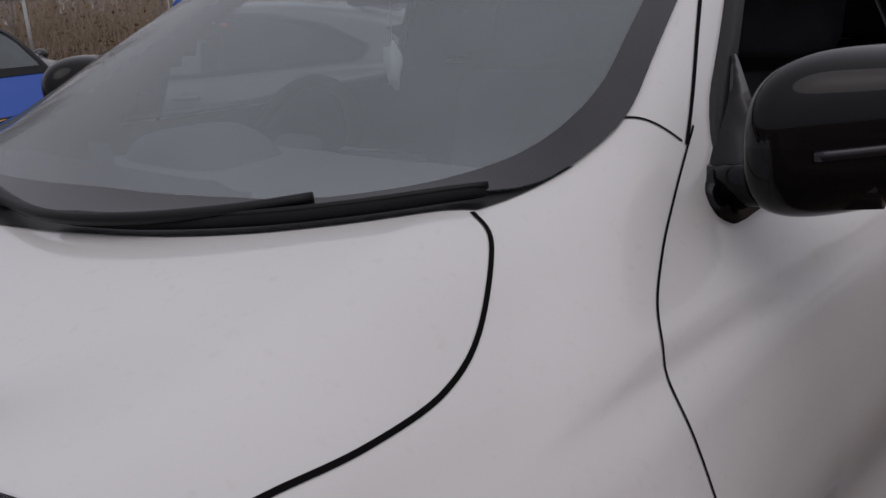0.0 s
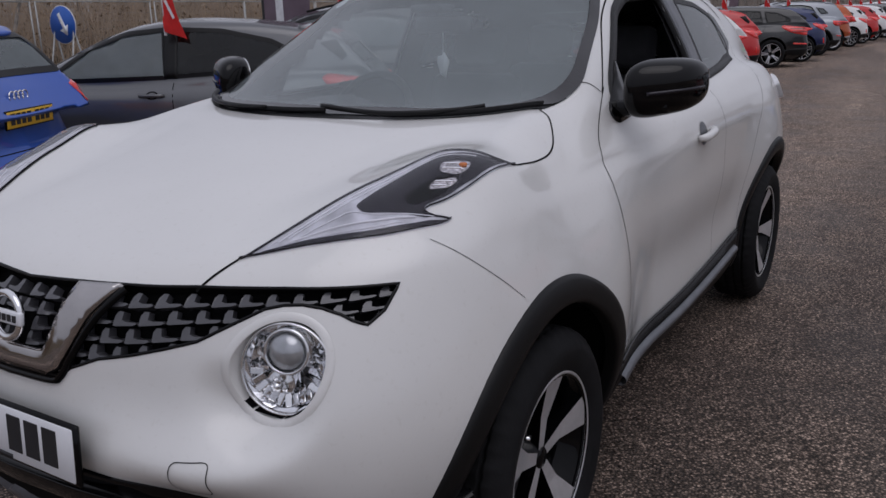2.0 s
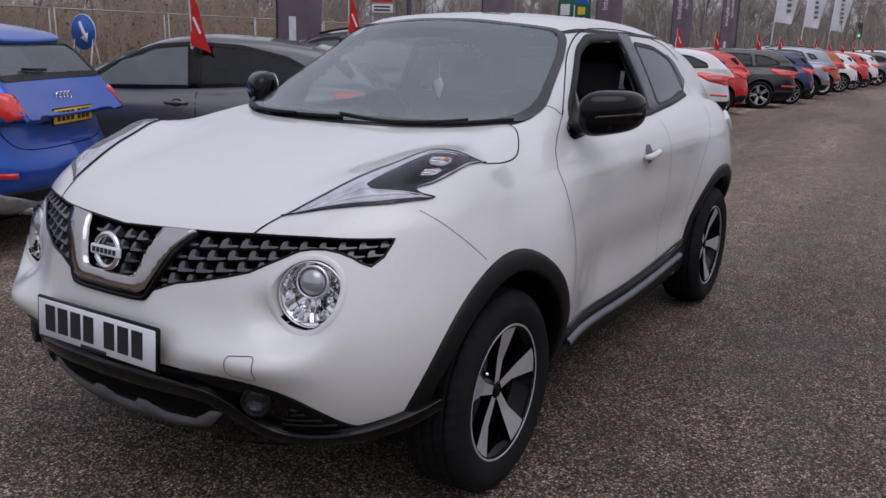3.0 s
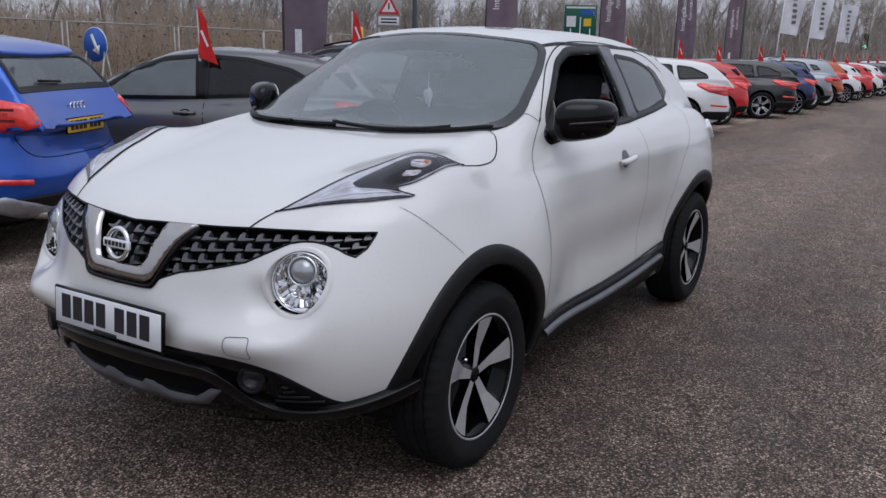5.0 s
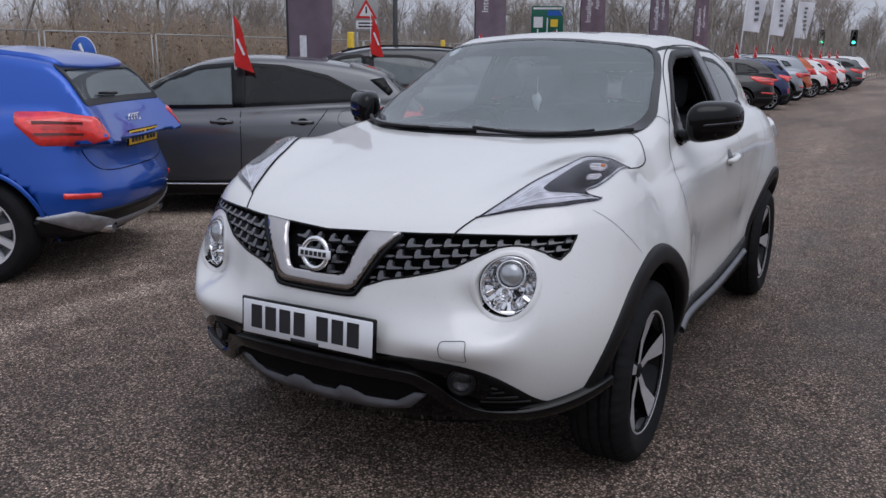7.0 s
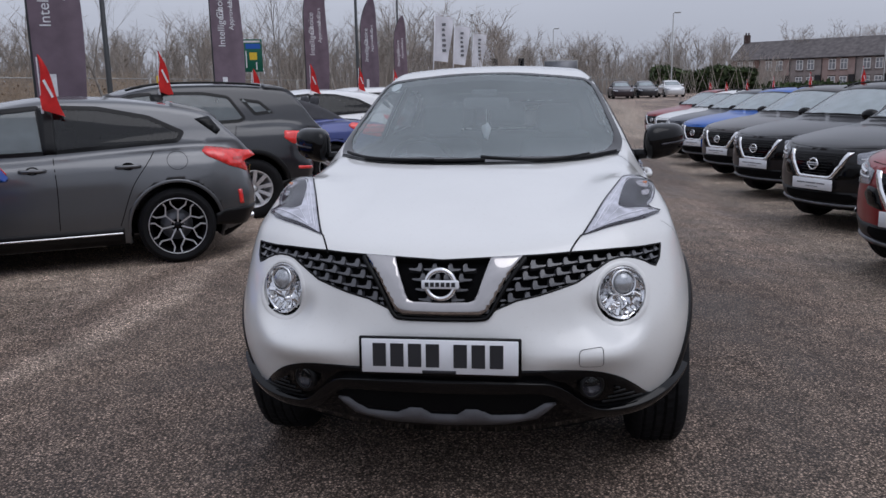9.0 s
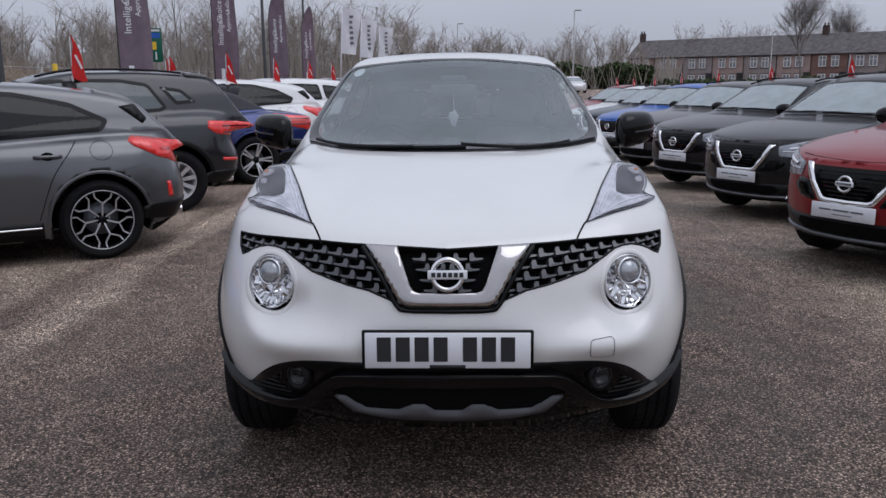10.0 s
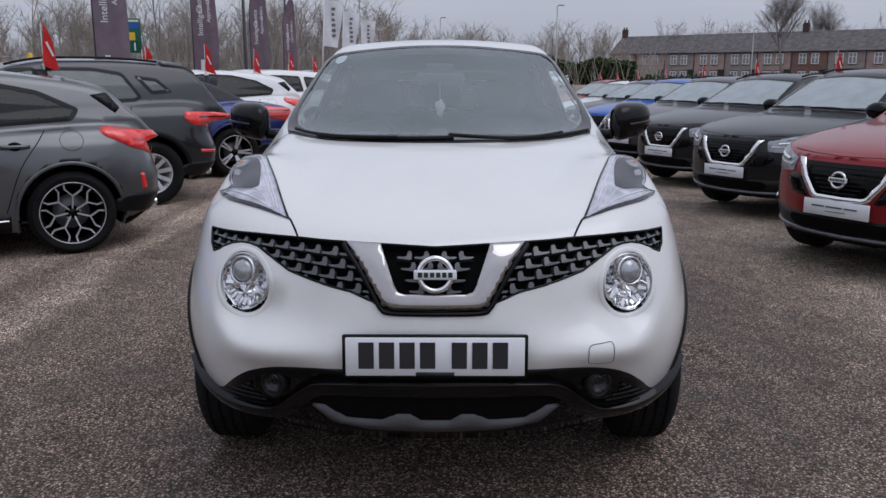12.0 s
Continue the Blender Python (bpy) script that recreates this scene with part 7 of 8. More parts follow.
# mesh fence panels
def fence_panel():
    f = root("fence_panel", "galvanised mesh site fence panel on feet", "fence", "mesh fence panels")
    for y in (0.04, 3.40):
        part("post", tube([(0, y, 0.05), (0, y, 1.98)], 0.021, 8), GALV, f)
    part("top_rail", tube([(0, 0.04, 1.98), (0, 1.7, 1.985), (0, 3.40, 1.98)], 0.019, 8), GALV, f)
    part("bottom_rail", tube([(0, 0.04, 0.18), (0, 3.40, 0.18)], 0.016, 6), GALV, f)
    h = Heap()
    for k in range(34):
        h.add(cone((0, 0.1 + 0.1 * k, 0.18), (0, 0.1 + 0.1 * k, 1.97), 0.0016, 0.0016))
    for k in range(9):
        h.add(cone((0, 0.04, 0.3 + 0.2 * k), (0, 3.4, 0.3 + 0.2 * k), 0.0016, 0.0016))
    part("mesh", h.data(), GALV, f)
    part("foot", box(0.65, 0.22, 0.13, (0, 0.0, 0.067), 0.03), RUBBER, f)
    return f


fp = fence_panel()
for k in range(24):
    m = pose(-17.5 + 0.06 * math.sin(k * 1.7), -13.4 + 3.46 * k, 0, 0, 0, 1.2 * math.sin(k * 2.3))
    if k == 0:
        fp.matrix_world = m
    else:
        copy_thing(fp, m)


# lettering
def words(text, size):
    cu = bpy.data.curves.new("lettering", 'FONT')
    cu.body, cu.size, cu.align_x, cu.extrude = text, size, 'CENTER', 0.001
    ob = bpy.data.objects.new("lettering", cu)
    scene.collection.objects.link(ob)
    dg = bpy.context.evaluated_depsgraph_get()
    me = bpy.data.meshes.new_from_object(ob.evaluated_get(dg))
    V = np.array([tuple(v.co) for v in me.vertices])
    F = [tuple(p.vertices) for p in me.polygons]
    bpy.data.objects.remove(ob)
    bpy.data.curves.remove(cu)
    bpy.data.meshes.remove(me)
    return V, F


BANNER = plain("banner_cloth", (0.150, 0.108, 0.135), 0.75, vary=0.2, scale=3, bump=0.3, bump_scale=60)
BANNERTOP = plain("banner_wine_cloth", (0.07, 0.03, 0.045), 0.75, vary=0.2, scale=3)
WHITECLOTH = plain("white_cloth", (0.72, 0.72, 0.76), 0.8, vary=0.05, scale=4, bump=0.3, bump_scale=60)


def feather_flag():
    """A tall curved banner on a bent pole, lettered up its length. The sheet lies in x-z."""
    f = root("feather_banner", "tall dark purple feather banner with white lettering", "banner", "feather banners along the row")
    zz = np.linspace(0.75, 4.55, 26)

    def lead(z):
        t = np.clip((z - 3.3) / 1.3, 0, 1)
        return -0.28 + 0.42 * t ** 2.2

    def trail(z):
        t = np.clip((z - 3.6) / 0.95, 0, 1)
        return 0.34 - 0.14 * t ** 3 - 0.03 * np.sin(z * 2)

    def wave(x, z):
        return 0.045 * np.sin(2.2 * z + 4 * x) * (x + 0.35)
    V, F = [], []
    nx = 7
    for z in zz:
        a, b = lead(z), trail(z)
        for i in range(nx):
            x = a + (b - a) * i / (nx - 1)
            V.append((x, wave(x, z), z))
    for j in range(len(zz) - 1):
        for i in range(nx - 1):
            F.append((j * nx + i, j * nx + i + 1, (j + 1) * nx + i + 1, (j + 1) * nx + i))
    part("cloth", (V, F), BANNER, f)
    pz = np.linspace(0.05, 4.6, 24)
    part("pole", tube(np.stack([lead(pz) - 0.012, 0 * pz, pz], 1), np.linspace(0.02, 0.008, 24), 8), POLE, f)
    part("base", box(0.6, 0.6, 0.05, (-0.28, 0, 0.03), 0.015), POLE, f)

    def letter(text, size, x0, z0, sgn):
        for one in text.split():
            z0 = word(one, size, x0, z0, sgn) + 0.3 * size

    def word(text, size, x0, z0, sgn):
        v, fc = words(text, size)
        # read upwards along the pole
        q = np.stack([x0 - v[:, 1] * sgn, np.zeros(len(v)), z0 + v[:, 0]], 1)
        q[:, 1] = wave(q[:, 0], q[:, 2]) - 0.006 * sgn - v[:, 2] * sgn
        part("lettering", (q, fc if sgn > 0 else [t[::-1] for t in fc]), PALE, f, smooth=False)
        return z0 + float(v[:, 0].max())
    for sgn in (1, -1):
        letter("Intelligent Choice", 0.20, -0.02 * sgn, 2.72, sgn)
        letter("Approved Used Cars", 0.14, 0.16 * sgn + 0.02, 2.95, sgn)
        zb = np.array([1.02, 1.72])
        x0 = -0.07
        part("brand_bar", ([(x0 - 0.05, wave(x0, z) - 0.008 * sgn, z) for z in zb] + [(x0 + 0.05, wave(x0, z) - 0.008 * sgn, z) for z in zb[::-1]], [(0, 1, 2, 3)]), PALE, f)
    return f


ff = feather_flag()
for k, (x, y) in enumerate(((-6.39, 7.11), (-6.57, 13.39), (-6.40, 19.2), (-6.5, 26.1), (-7.0, 34.5))):
    m = pose(x + 0.1, y, 0, 0, 0, 32 + 6 * math.sin(k * 2.1))
    if k == 0:
        ff.matrix_world = m
    else:
        copy_thing(ff, m)


def pole_flag():
    f = root("white_flag", "white vertical flag with dark bars on a leaning pole", "flag", "white flags along the row")
    part("pole", tube([(0, 0, 0), (0.12, 0, 2.6), (0.26, 0, 5.2)], [0.035, 0.03, 0.02], 10), WHITECLOTH, f)
    part("arm", tube([(0.25, 0, 5.15), (0.8, 0, 5.12), (1.35, 0, 5.02)], 0.014, 6), WHITECLOTH, f)
    V, F = [], []
    for j, z in enumerate(np.linspace(5.08, 2.75, 14)):
        for i, u in enumerate(np.linspace(0, 1, 8)):
            V.append((0.02 + 0.045 * z + 1.05 * u - 0.12 * (5.08 - z) * u, 0.07 * math.sin(3 * z + 5 * u) * u, z - 0.10 * u))
    F = [(j * 8 + i, j * 8 + i + 1, (j + 1) * 8 + i + 1, (j + 1) * 8 + i) for j in range(13) for i in range(7)]
    part("cloth", (V, F), WHITECLOTH, f)
    for k in range(6):
        z = 4.62 - 0.27 * k
        for s_ in (1, -1):
            part("bar", box(0.20, 0.004, 0.14, (0.72, 0.07 * math.sin(3 * z + 2.4) * 0.48 - 0.02 * s_, z)), SATIN, f, smooth=False)
    return f


pf = pole_flag()
for k, (x, y) in enumerate(((-6.6, 41.8), (-6.6, 50.1), (-6.3, 58.5), (-6.2, 67.0))):
    m = pose(x, y, 0, 0, 0, 20)
    if k == 0:
        pf.matrix_world = m
    else:
        copy_thing(pf, m)


# red flags clipped to car windows
def window_flag():
    f = root("window_flag", "red pennant on a white clip at a car window", "flag", "red window flags")
    part("clip", box(0.03, 0.02, 0.06, (0, 0, 0.0), 0.006), PALE, f)
    part("staff", tube([(0, 0, -0.02), (0.01, 0, 0.2), (0.03, 0, 0.42)], 0.005, 6), PALE, f)
    V, F = [], []
    for j, u in enumerate(np.linspace(0, 1, 12)):
        for i, w in enumerate(np.linspace(0, 1, 5)):
            drop_ = 0.44 - 0.44 * u - 0.06 * w * u
            V.append((0.03 - 0.02 * u + 0.018 * math.sin(8 * u + 4 * w), 0.006 + 0.165 * w * (0.06 + 0.94 * u ** 0.85) + 0.012 * math.sin(6 * u), drop_))
    F = [(j * 5 + i, j * 5 + i + 1, (j + 1) * 5 + i + 1, (j + 1) * 5 + i) for j in range(11) for i in range(4)]
    part("cloth", (V, F), REDCLOTH, f)
    for s_ in (1, -1):
        part("bar", moved(box(0.002, 0.020, 0.15), pose(0.022 + 0.020 * s_, 0.062, 0.17, 22, 0, 0)), PALE, f, smooth=False)
    return f


wf = window_flag()
flags = [(focus, 0.70, 1.73, 1.34), (ateca, 0.66, 1.70, 1.46), (cabrio, 0.62, 1.80, 1.30), (cabrio, -0.62, 2.0, 1.30)]
for o in scene.collection.objects:
    if o.parent is None and o.get("group") in (ROW_A, ROW_B) and o not in (focus, ateca, cabrio, q2):
        flags.append((o, -0.62 if o["group"] == ROW_B else 0.62, 1.72, 1.50 if o["group"] == ROW_B else 1.42))
for k, (o, x, y, z) in enumerate(flags):
    m = o.matrix_basis @ pose(x, y, z, 0, 0, 14 * math.sin(2.3 * k) if x > 0 else 20 * math.sin(k))
    if o.get("group") == ROW_B:
        m = m @ Matrix.Scale(0.72, 4)
    if k == 0:
        wf.matrix_world = m
    else:
        copy_thing(wf, m)

# signs
SIGNBLUE = plain("sign_blue", (0.015, 0.10, 0.45), 0.35, vary=0.05)
SIGNGREEN = plain("sign_green", (0.0, 0.10, 0.06), 0.4, vary=0.05)
SIGNRED = plain("sign_red", (0.55, 0.01, 0.01), 0.4, vary=0.05)
YELLOW = plain("yellow_paint", (0.75, 0.50, 0.03), 0.5, vary=0.1)
s1 = root("direction_sign", "round blue sign with a white arrow on a short frame", "road sign", at=pose(-12.3, 7.9, 0, 0, 0, 4) @ Matrix.Scale(1.12, 4))
t = np.linspace(0, 2 * math.pi, 32, endpoint=False)
part("disc", prism(np.stack([0.29 * np.cos(t), 1.27 + 0.29 * np.sin(t)], 1), 0.012, "y", 0), SIGNBLUE, s1)
part("rim", prism(np.concatenate([np.stack([0.30 * np.cos(t), 1.27 + 0.30 * np.sin(t)], 1)]), 0.010, "y", 0.004), PALE, s1)
ar = np.array([(-0.02, 0.19), (0.045, 0.19), (0.045, -0.05), (0.11, -0.05), (0.01, -0.19), (-0.10, -0.05), (-0.02, -0.05)])
ca, sa = math.cos(0.45), math.sin(0.45)
ar = np.stack([ar[:, 0] * ca - ar[:, 1] * sa, ar[:, 0] * sa + ar[:, 1] * ca + 1.27], 1)
part("arrow", prism(ar, 0.004, "y", -0.005), PALE, s1)
for x in (-0.22, 0.22):
    part("leg", tube([(x, 0.02, 1.2), (x * 1.2, 0.25, 0.02)], 0.015, 6), GALV, s1)
    part("leg", tube([(x, 0.02, 1.2), (x * 1.2, -0.25, 0.02)], 0.015, 6), GALV, s1)

s2 = root("warning_sign", "red-edged warning triangle over a grey plate on posts", "road sign", at=pose(-14.0, 19.8, 0, 0, 0, 35))
part("backing", box(0.76, 0.02, 1.15, (0, 0.02, 2.75), 0.01), GALV, s2)
part("triangle", prism([(-0.34, 2.58), (0.34, 2.58), (0, 3.17)], 0.012, "y", -0.004), SIGNRED, s2, smooth=False)
part("triangle_face", prism([(-0.22, 2.65), (0.22, 2.65), (0, 3.03)], 0.004, "y", -0.008), PALE, s2, smooth=False)
part("mark", box(0.05, 0.004, 0.20, (0, -0.011, 2.83)), INK, s2)
part("plate", box(0.66, 0.006, 0.26, (0, 0.004, 2.38), 0.01), PALE, s2)
for z in (2.43, 2.33):
    part("bar", box(0.5, 0.003, 0.05, (0, -0.001, z)), INK, s2, smooth=False)
for x in (-0.3, 0.3):
    part("post", tube([(x, 0.06, 0), (x, 0.06, 3.2)], 0.038, 8), GALV, s2)

s3 = root("route_sign", "green road direction sign with white and blue panels", "road sign", at=pose(-16.8, 41.4, 0, 0, 0, 22))
part("panel", box(1.75, 0.03, 1.75, (0, 0, 3.25), 0.03), SIGNGREEN, s3)
for x0, x1, z0, z1, mt in ((-0.75, -0.25, 2.98, 3.55, PALE), (0.0, 0.78, 3.62, 3.88, SIGNBLUE), (-0.78, 0.78, 3.95, 4.05, PALE), (0.18, 0.58, 3.02, 3.42, YELLOW), (-0.03, 0.03, 2.6, 3.5, PALE), (-0.55, -0.48, 2.5, 2.9, PALE), (0.50, 0.57, 2.5, 2.9, PALE)):
    part("sign_block", box(x1 - x0, 0.006, z1 - z0, ((x0 + x1) / 2, -0.018, (z0 + z1) / 2)), mt, s3, smooth=False)
for x in (-0.6, 0.6):
    part("post", tube([(x, 0.06, 0), (x, 0.06, 4.0)], 0.05, 8), GALV, s3)


def street_lamp(h, arm, mat):
    f = root("street_lamp", "tall street lamp with a short arm", "street lamp", "street lamps")
    part("column", tube([(0, 0, 0), (0, 0, 1.2), (0, 0, 1.25), (0, 0, h)], [0.11, 0.10, 0.075, 0.05], 10), mat, f)
    part("arm", tube([(0, 0, h - 0.05), (arm * 0.5, 0, h + 0.04), (arm, 0, h + 0.05)], 0.035, 8), mat, f)
    part("lantern", box(0.62, 0.26, 0.12, (arm + 0.15, 0, h + 0.05), 0.04), mat, f)
    return f


lamp1 = street_lamp(8.0, 0.25, GALV)
lamp1.matrix_world = pose(11.3, 85.0, 0)
for x, y, s_ in ((-8.4, 80.0, 1.0), (-0.8, 105.0, 1.0), (34.0, 92.0, 0.75)):
    c = copy_thing(lamp1, pose(x, y, 0))
    c.matrix_basis = pose(x, y, 0, 0, 0, 10 * x) @ Matrix.Scale(s_, 4)
lamp2 = street_lamp(7.5, 0.3, POLE)
lamp2.matrix_world = pose(-11.5, 17.6, 0, 0, 0, 70)
for x, y in ((-8.5, 33.0), (-9.2, 46.0)):
    copy_thing(lamp2, pose(x, y, 0, 0, 0, 70))

GREENLIGHT = bpy.data.materials.new("green_signal")
GREENLIGHT.use_nodes = True
gp = GREENLIGHT.node_tree.nodes["Principled BSDF"]
gp.inputs["Emission Color"].default_value, gp.inputs["Emission Strength"].default_value = (0.05, 1.0, 0.45, 1), 3.0


def signal():
    f = root("traffic_light", "black traffic light showing green on a pole", "traffic light", "traffic lights")
    part("pole", tube([(0, 0, 0), (0, 0, 2.9)], 0.055, 8), GALV, f)
    part("backboard", box(0.42, 0.03, 1.05, (0, -0.06, 2.75), 0.03), INK, f)
    for k, z in enumerate((3.05, 2.75, 2.45)):
        part("lens", lathe([(0.0, -0.10), (0.09, -0.095), (0.105, -0.08)], 18, "y", (0, 0, z)), GREENLIGHT if k == 2 else DARK, f)
        part("hood", lathe([(0.11, -0.08), (0.115, -0.22)], 18, "y", (0, 0, z)), INK, f)
    return f


sg = signal()
sg.matrix_world = pose(-4.6, 59.5, 0, 0, 0, 10)
copy_thing(sg, pose(-2.7, 60.5, 0, 0, 0, 10))

bollard = root("marker_post", "yellow marker post beside the fence", "post", "yellow marker posts", at=pose(-8.6, 11.4, 0))
part("post", box(0.12, 0.12, 1.9, (0, 0, 0.95), 0.03), YELLOW, bollard)
part("band", box(0.125, 0.125, 0.12, (0, 0, 1.55), 0.03), INK, bollard)
copy_thing(bollard, pose(-11.2, 19.8, 0))

# far end of the car park: board, fence and a few cars
bb = root("hoarding", "grey advertising board on two posts", "billboard", at=pose(0.2, 88.0, 0))
part("board", box(3.6, 0.12, 2.3, (0, 0, 2.6), 0.03), GALV, bb)
part("board_face", box(3.4, 0.02, 2.1, (0, -0.07, 2.6)), SATIN, bb)
for x in (-1.2, 1.2):
    part("post", tube([(x, 0.1, 0), (x, 0.1, 2.6)], 0.07, 8), GALV, bb)
pal = root("steel_fence", "grey upright steel fence across the far end", "fence", at=pose(0, 72, 0))
part("pale", box(0.05, 0.03, 1.9, (-12, 0, 0.95)), GALV, pal, smooth=False)
pale = pal.children[0].data
for k in range(1, 52):
    c = new("pale", pale)
    c.parent = pal
    c.location = (0.36 * k, 0, 0)
for z in (0.4, 1.6):
    part("rail", box(18.6, 0.04, 0.05, (-2.75, 0.03, z)), GALV, pal)
for x, y, col, lab in ((5.4, 69.0, (0.03, 0.02, 0.025), "dark hatchback facing up the aisle"), (7.5, 70.0, (0.03, 0.03, 0.035), "dark grey hatchback parked at the far end"), (10.0, 72.5, (0.7, 0.7, 0.7), "white hatchback parked at the far end")):
    repaint(focus, x, y, col, lab, 0.3, turn=59 + 4)


# ---- terrace houses ----
SLATE = plain("slate_roof", (0.10, 0.088, 0.088), 0.75, vary=0.35, scale=1.5)
FRAME = plain("white_frame", (0.75, 0.75, 0.74), 0.5)
PANE = plain("far_window", (0.22, 0.23, 0.25), 0.15, vary=0.5, scale=0.6)


def brick(name, a, b):
    m, n, l, p = make_mat(name)
    tc, bt = n.new("ShaderNodeTexCoord"), n.new("ShaderNodeTexBrick")
    mp = n.new("ShaderNodeMapping")
    mp.inputs["Rotation"].default_value = (radians(90), 0, 0)
    bt.inputs["Scale"].default_value = 4.0
    bt.inputs["Color1"].default_value, bt.inputs["Color2"].default_value, bt.inputs["Mortar"].default_value = (*a, 1), (*b, 1), (0.25, 0.22, 0.2, 1)
    l.new(tc.outputs["Object"], mp.inputs["Vector"])
    l.new(mp.outputs[0], bt.inputs["Vector"])
    l.new(bt.outputs["Color"], p.inputs["Base Color"])
    p.inputs["Roughness"].default_value = 0.9
    return m


WALLS = [brick("red_brick", (0.20, 0.065, 0.045), (0.14, 0.05, 0.04)), plain("grey_render", (0.27, 0.235, 0.225), 0.9, vary=0.2, scale=1), brick("brown_brick", (0.21, 0.10, 0.075), (0.15, 0.075, 0.06)), plain("pink_render", (0.34, 0.255, 0.235), 0.9, vary=0.2, scale=1)]


SOOT = plain("sooty_brick", (0.07, 0.045, 0.04), 0.9, vary=0.3, scale=3)


def house(wall):
    f = root("terrace_house", "two-storey terrace house with slate roof and white windows", "house", "terrace houses")
    w, dpt, ev, rg = 5.2, 8.0, 4.75, 7.6
    wall_o = part("wall", box(w, dpt, ev, (0, dpt / 2, ev / 2)), wall, f, smooth=False)
    prof = [(-0.35, ev - 0.15), (dpt / 2, rg), (dpt + 0.35, ev - 0.15), (dpt + 0.35, ev + 0.0), (dpt / 2, rg + 0.16), (-0.35, ev + 0.0)]
    roof = part("roof", prism(prof, w, "x", -w / 2), SLATE, f, smooth=False)
    part("gable", prism([(0, ev), (dpt, ev), (dpt / 2, rg)], w - 0.02, "x", -w / 2 + 0.01), wall, f, smooth=False)
    if wall in (WALLS[0], WALLS[2]):
        part("chimney", box(0.9, 0.6, 1.7, (-w / 2 + 0.5, dpt / 2, rg + 0.5)), SOOT, roof, smooth=False)
        for x in (-0.3, 0.3):
            part("chimney_pot", tube([(-w / 2 + 0.5 + x * 0.8, dpt / 2, rg + 1.3), (-w / 2 + 0.5 + x * 0.8, dpt / 2, rg + 1.75)], 0.13, 8), SOOT, roof)
    part("gutter", tube([(-w / 2, -0.36, ev - 0.08), (w / 2, -0.36, ev - 0.08)], 0.06, 6), INK, f)
    for x in (-0.85, 0.95):
        for z in (3.62, 1.0):
            q = part("window", box(1.10, 0.10, 1.60, (x, -0.02, z)), FRAME, f, smooth=False)
            for dx in (-0.25, 0.25):
                for z0, hp in ((-0.26, 0.84), (0.47, 0.46)):
                    part("pane", box(0.38, 0.02, hp, (x + dx, -0.075, z + z0)), PANE, q, smooth=False)
            part("sill", box(1.25, 0.2, 0.09, (x, -0.06, z - 0.84)), SOOT, q, smooth=False)
            part("lintel", box(1.25, 0.06, 0.14, (x, -0.02, z + 0.87)), SOOT, q, smooth=False)
    part("downpipe", tube([(-w / 2 + 0.12, -0.08, 0.0), (-w / 2 + 0.12, -0.08, ev - 0.1)], 0.05, 6), INK, f)
    part("door", box(0.9, 0.08, 2.05, (2.15, -0.02, 1.03)), INK, f, smooth=False)
    return f


kinds = [house(wm) for wm in WALLS]
a, b = np.array([28.5, 146.0]), np.array([66.0, 112.0])
dirv = (b - a) / np.linalg.norm(b - a)
ang = math.degrees(math.atan2(dirv[1], dirv[0]))
for k, w in enumerate((0, 3, 1, 3, 1, 3, 2, 1, 3, 1)):
    c = a + dirv * (2.6 + 5.2 * k)
    m = pose(c[0], c[1], -0.3, 0, 0, ang)
    o = kinds[w] if k in (0, 1, 2, 6) else None
    if o is not None:
        o.matrix_world = m
    else:
        copy_thing(kinds[w], m)

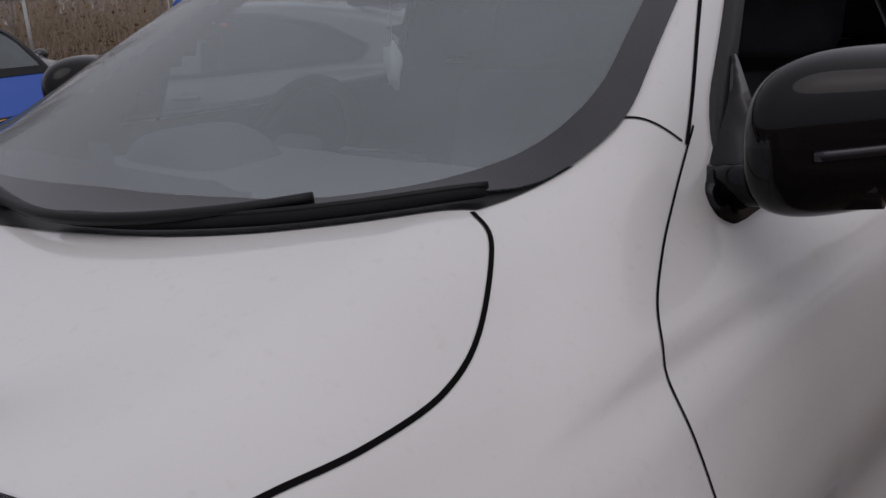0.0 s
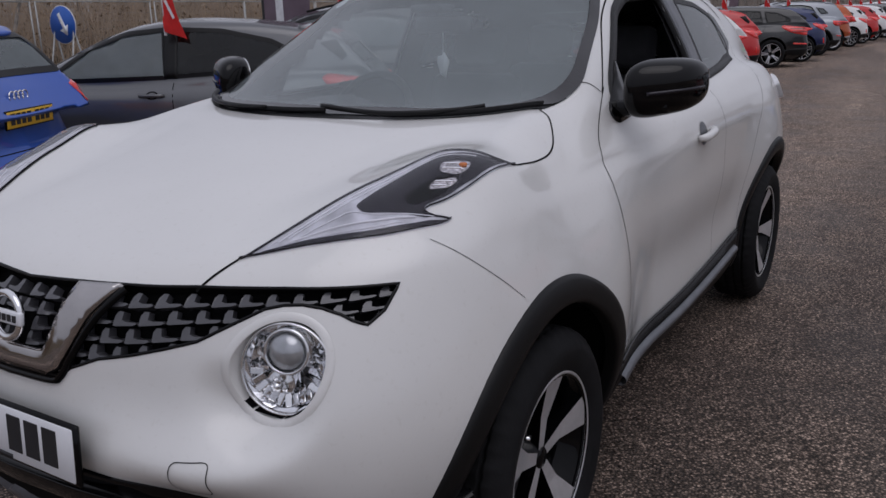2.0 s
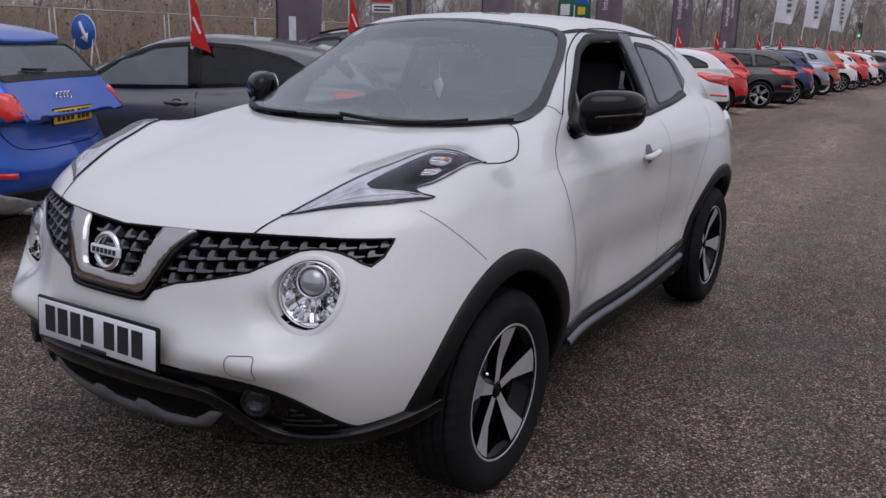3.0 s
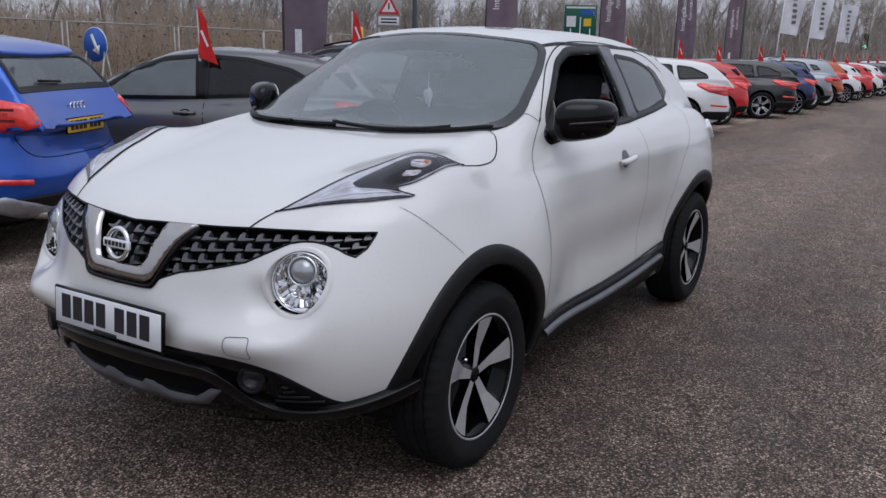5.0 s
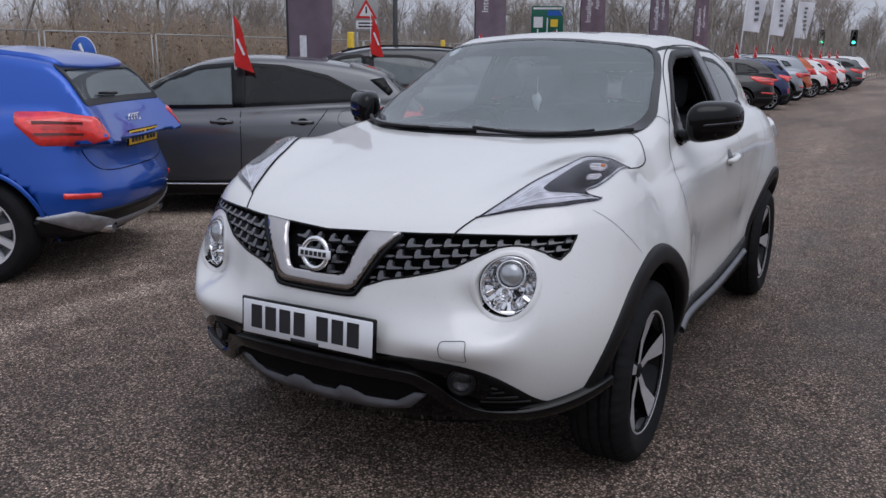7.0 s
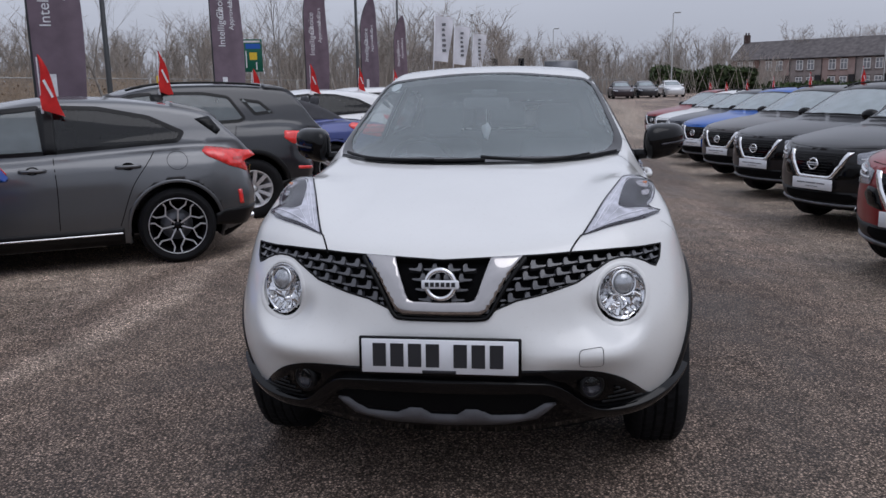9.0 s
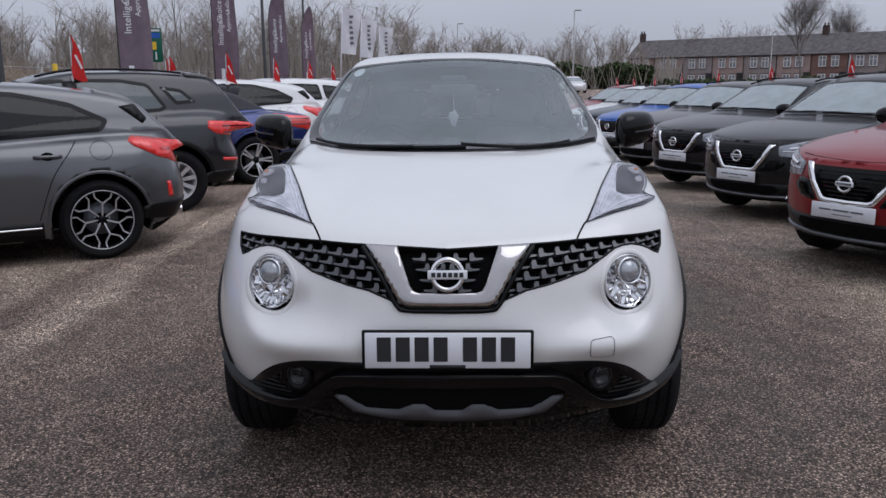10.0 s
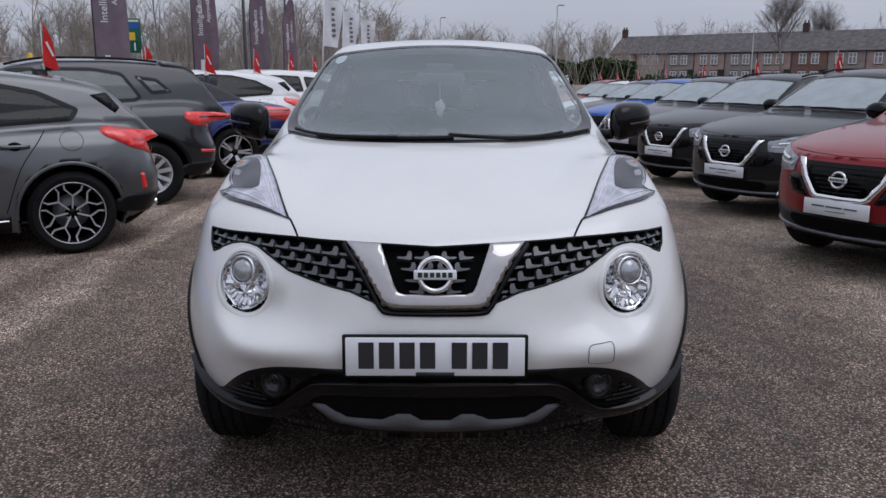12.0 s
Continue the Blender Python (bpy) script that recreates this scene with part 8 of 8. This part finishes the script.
# ---- ground ----
def tarmac():
    m, n, l, b = make_mat("tarmac")
    tc = n.new("ShaderNodeTexCoord")
    grit = noise_tex(n, l, 64.0, 5.0)
    chips = n.new("ShaderNodeTexVoronoi")
    chips.inputs["Scale"].default_value = 118.0
    l.new(tc.outputs["Object"], chips.inputs["Vector"])
    wear = noise_tex(n, l, 0.55, 6.0, stretch=(1.0, 0.22, 1.0))
    blot = noise_tex(n, l, 1.7, 5.0)
    speck = ramp(n, l, grit.outputs[0], [(0.37, (0.60,) * 3), (0.5, (1.0,) * 3), (0.63, (1.58, 1.57, 1.54))])
    c0 = ramp(n, l, chips.outputs["Color"], [(0.15, (0.094, 0.0683, 0.0545)), (0.5, (0.205, 0.150, 0.1205)), (0.95, (0.67, 0.496, 0.400))])
    c1 = n.new("ShaderNodeMix")
    c1.data_type, c1.blend_type = 'RGBA', 'MULTIPLY'
    c1.inputs["Factor"].default_value = 1.0
    l.new(c0.outputs[0], c1.inputs["A"])
    l.new(speck.outputs[0], c1.inputs["B"])
    # dark binder in the joints between the stones, and hand-sized worn patches
    gap = ramp(n, l, chips.outputs["Distance"], [(0.28, (1.12,) * 3), (0.62, (0.25,) * 3)])
    worn = noise_tex(n, l, 5.5, 4.0)
    wr_ = ramp(n, l, worn.outputs[0], [(0.38, (0.84,) * 3), (0.62, (1.16, 1.17, 1.18))])
    for tone in (gap, wr_):
        q = n.new("ShaderNodeMix")
        q.data_type, q.blend_type = 'RGBA', 'MULTIPLY'
        q.inputs["Factor"].default_value = 1.0
        l.new(c1.outputs["Result"], q.inputs["A"])
        l.new(tone.outputs[0], q.inputs["B"])
        c1 = q
    c2 = ramp(n, l, wear.outputs[0], [(0.36, (0.66,) * 3), (0.64, (1.35, 1.38, 1.34))])
    c3 = ramp(n, l, blot.outputs[0], [(0.3, (0.75,) * 3), (0.7, (1.2,) * 3)])
    # two paler worn tracks along the aisle, with ragged edges, and a darker band right of the car
    sep, add = n.new("ShaderNodeSeparateXYZ"), n.new("ShaderNodeMath")
    rag = noise_tex(n, l, 1.1, 6.0, stretch=(1, 0.5, 1))
    l.new(tc.outputs["Object"], sep.inputs[0])
    add.operation = 'MULTIPLY_ADD'
    add.inputs[1].default_value = 0.6
    l.new(rag.outputs[0], add.inputs[0])
    l.new(sep.outputs["X"], add.inputs[2])
    mr = n.new("ShaderNodeMapRange")
    mr.inputs["From Min"].default_value, mr.inputs["From Max"].default_value = -5.0, 5.0
    l.new(add.outputs[0], mr.inputs["Value"])
    tr = ramp(n, l, mr.outputs[0], [(0.0, (0.8,) * 3), (0.04, (0.85,) * 3), (0.07, (1.40, 1.46, 1.48)), (0.236, (1.45, 1.50, 1.52)), (0.248, (0.98,) * 3), (0.260, (1.0,) * 3), (0.272, (1.55, 1.60, 1.62)), (0.29, (1.52, 1.58, 1.60)), (0.303, (0.80,) * 3), (0.50, (0.88,) * 3), (0.60, (0.86,) * 3), (0.64, (0.76,) * 3), (0.70, (0.70,) * 3), (0.755, (0.86,) * 3), (0.81, (1.18, 1.25, 1.25)), (0.90, (1.24, 1.32, 1.32)), (1.0, (1.0,) * 3)])
    m1, m2 = n.new("ShaderNodeMix"), n.new("ShaderNodeMix")
    for q in (m1, m2):
        q.data_type, q.blend_type = 'RGBA', 'MULTIPLY'
        q.inputs["Factor"].default_value = 1.0
    l.new(c1.outputs["Result"], m1.inputs["A"])
    l.new(c2.outputs[0], m1.inputs["B"])
    l.new(m1.outputs["Result"], m2.inputs["A"])
    l.new(c3.outputs[0], m2.inputs["B"])
    m3 = n.new("ShaderNodeMix")
    m3.data_type, m3.blend_type = 'RGBA', 'MULTIPLY'
    m3.inputs["Factor"].default_value = 1.0
    l.new(m2.outputs["Result"], m3.inputs["A"])
    l.new(tr.outputs[0], m3.inputs["B"])
    # brightness graded into the colour: tarmac grows lighter further up the aisle
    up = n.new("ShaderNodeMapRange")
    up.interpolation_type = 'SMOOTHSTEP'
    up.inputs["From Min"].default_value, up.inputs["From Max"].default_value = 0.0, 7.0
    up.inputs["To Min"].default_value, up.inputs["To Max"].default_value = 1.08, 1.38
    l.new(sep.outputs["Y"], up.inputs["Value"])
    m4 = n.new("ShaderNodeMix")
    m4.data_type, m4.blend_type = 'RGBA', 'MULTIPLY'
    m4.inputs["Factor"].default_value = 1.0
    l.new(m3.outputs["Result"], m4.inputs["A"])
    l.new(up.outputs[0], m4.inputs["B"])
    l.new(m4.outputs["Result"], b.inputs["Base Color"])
    rr = ramp(n, l, blot.outputs[0], [(0.35, (0.55,) * 3), (0.7, (0.85,) * 3)])
    l.new(rr.outputs[0], b.inputs["Roughness"])
    bp = n.new("ShaderNodeBump")
    bp.inputs["Strength"].default_value, bp.inputs["Distance"].default_value = 0.9, 0.006
    b.inputs["Specular IOR Level"].default_value = 0.28
    bp.invert = True
    l.new(chips.outputs["Distance"], bp.inputs["Height"])
    l.new(bp.outputs[0], b.inputs["Normal"])
    return m


gx = np.concatenate([[-1500, -60, -10, 0, 1.2], np.arange(1.5, 12.0, 0.5), [14, 60, 1500]])
gy = np.concatenate([[-1500, -60, -10, 0], np.arange(1, 46, 1.0), [60, 1500]])
V = [(x, y, float(fall(x, y))) for y in gy for x in gx]
nx = len(gx)
F = [(j * nx + i, j * nx + i + 1, (j + 1) * nx + i + 1, (j + 1) * nx + i) for j in range(len(gy) - 1) for i in range(nx - 1)]
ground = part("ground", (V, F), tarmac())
tagged(ground, "dark grey worn tarmac of the car park", "ground", kind="structure")
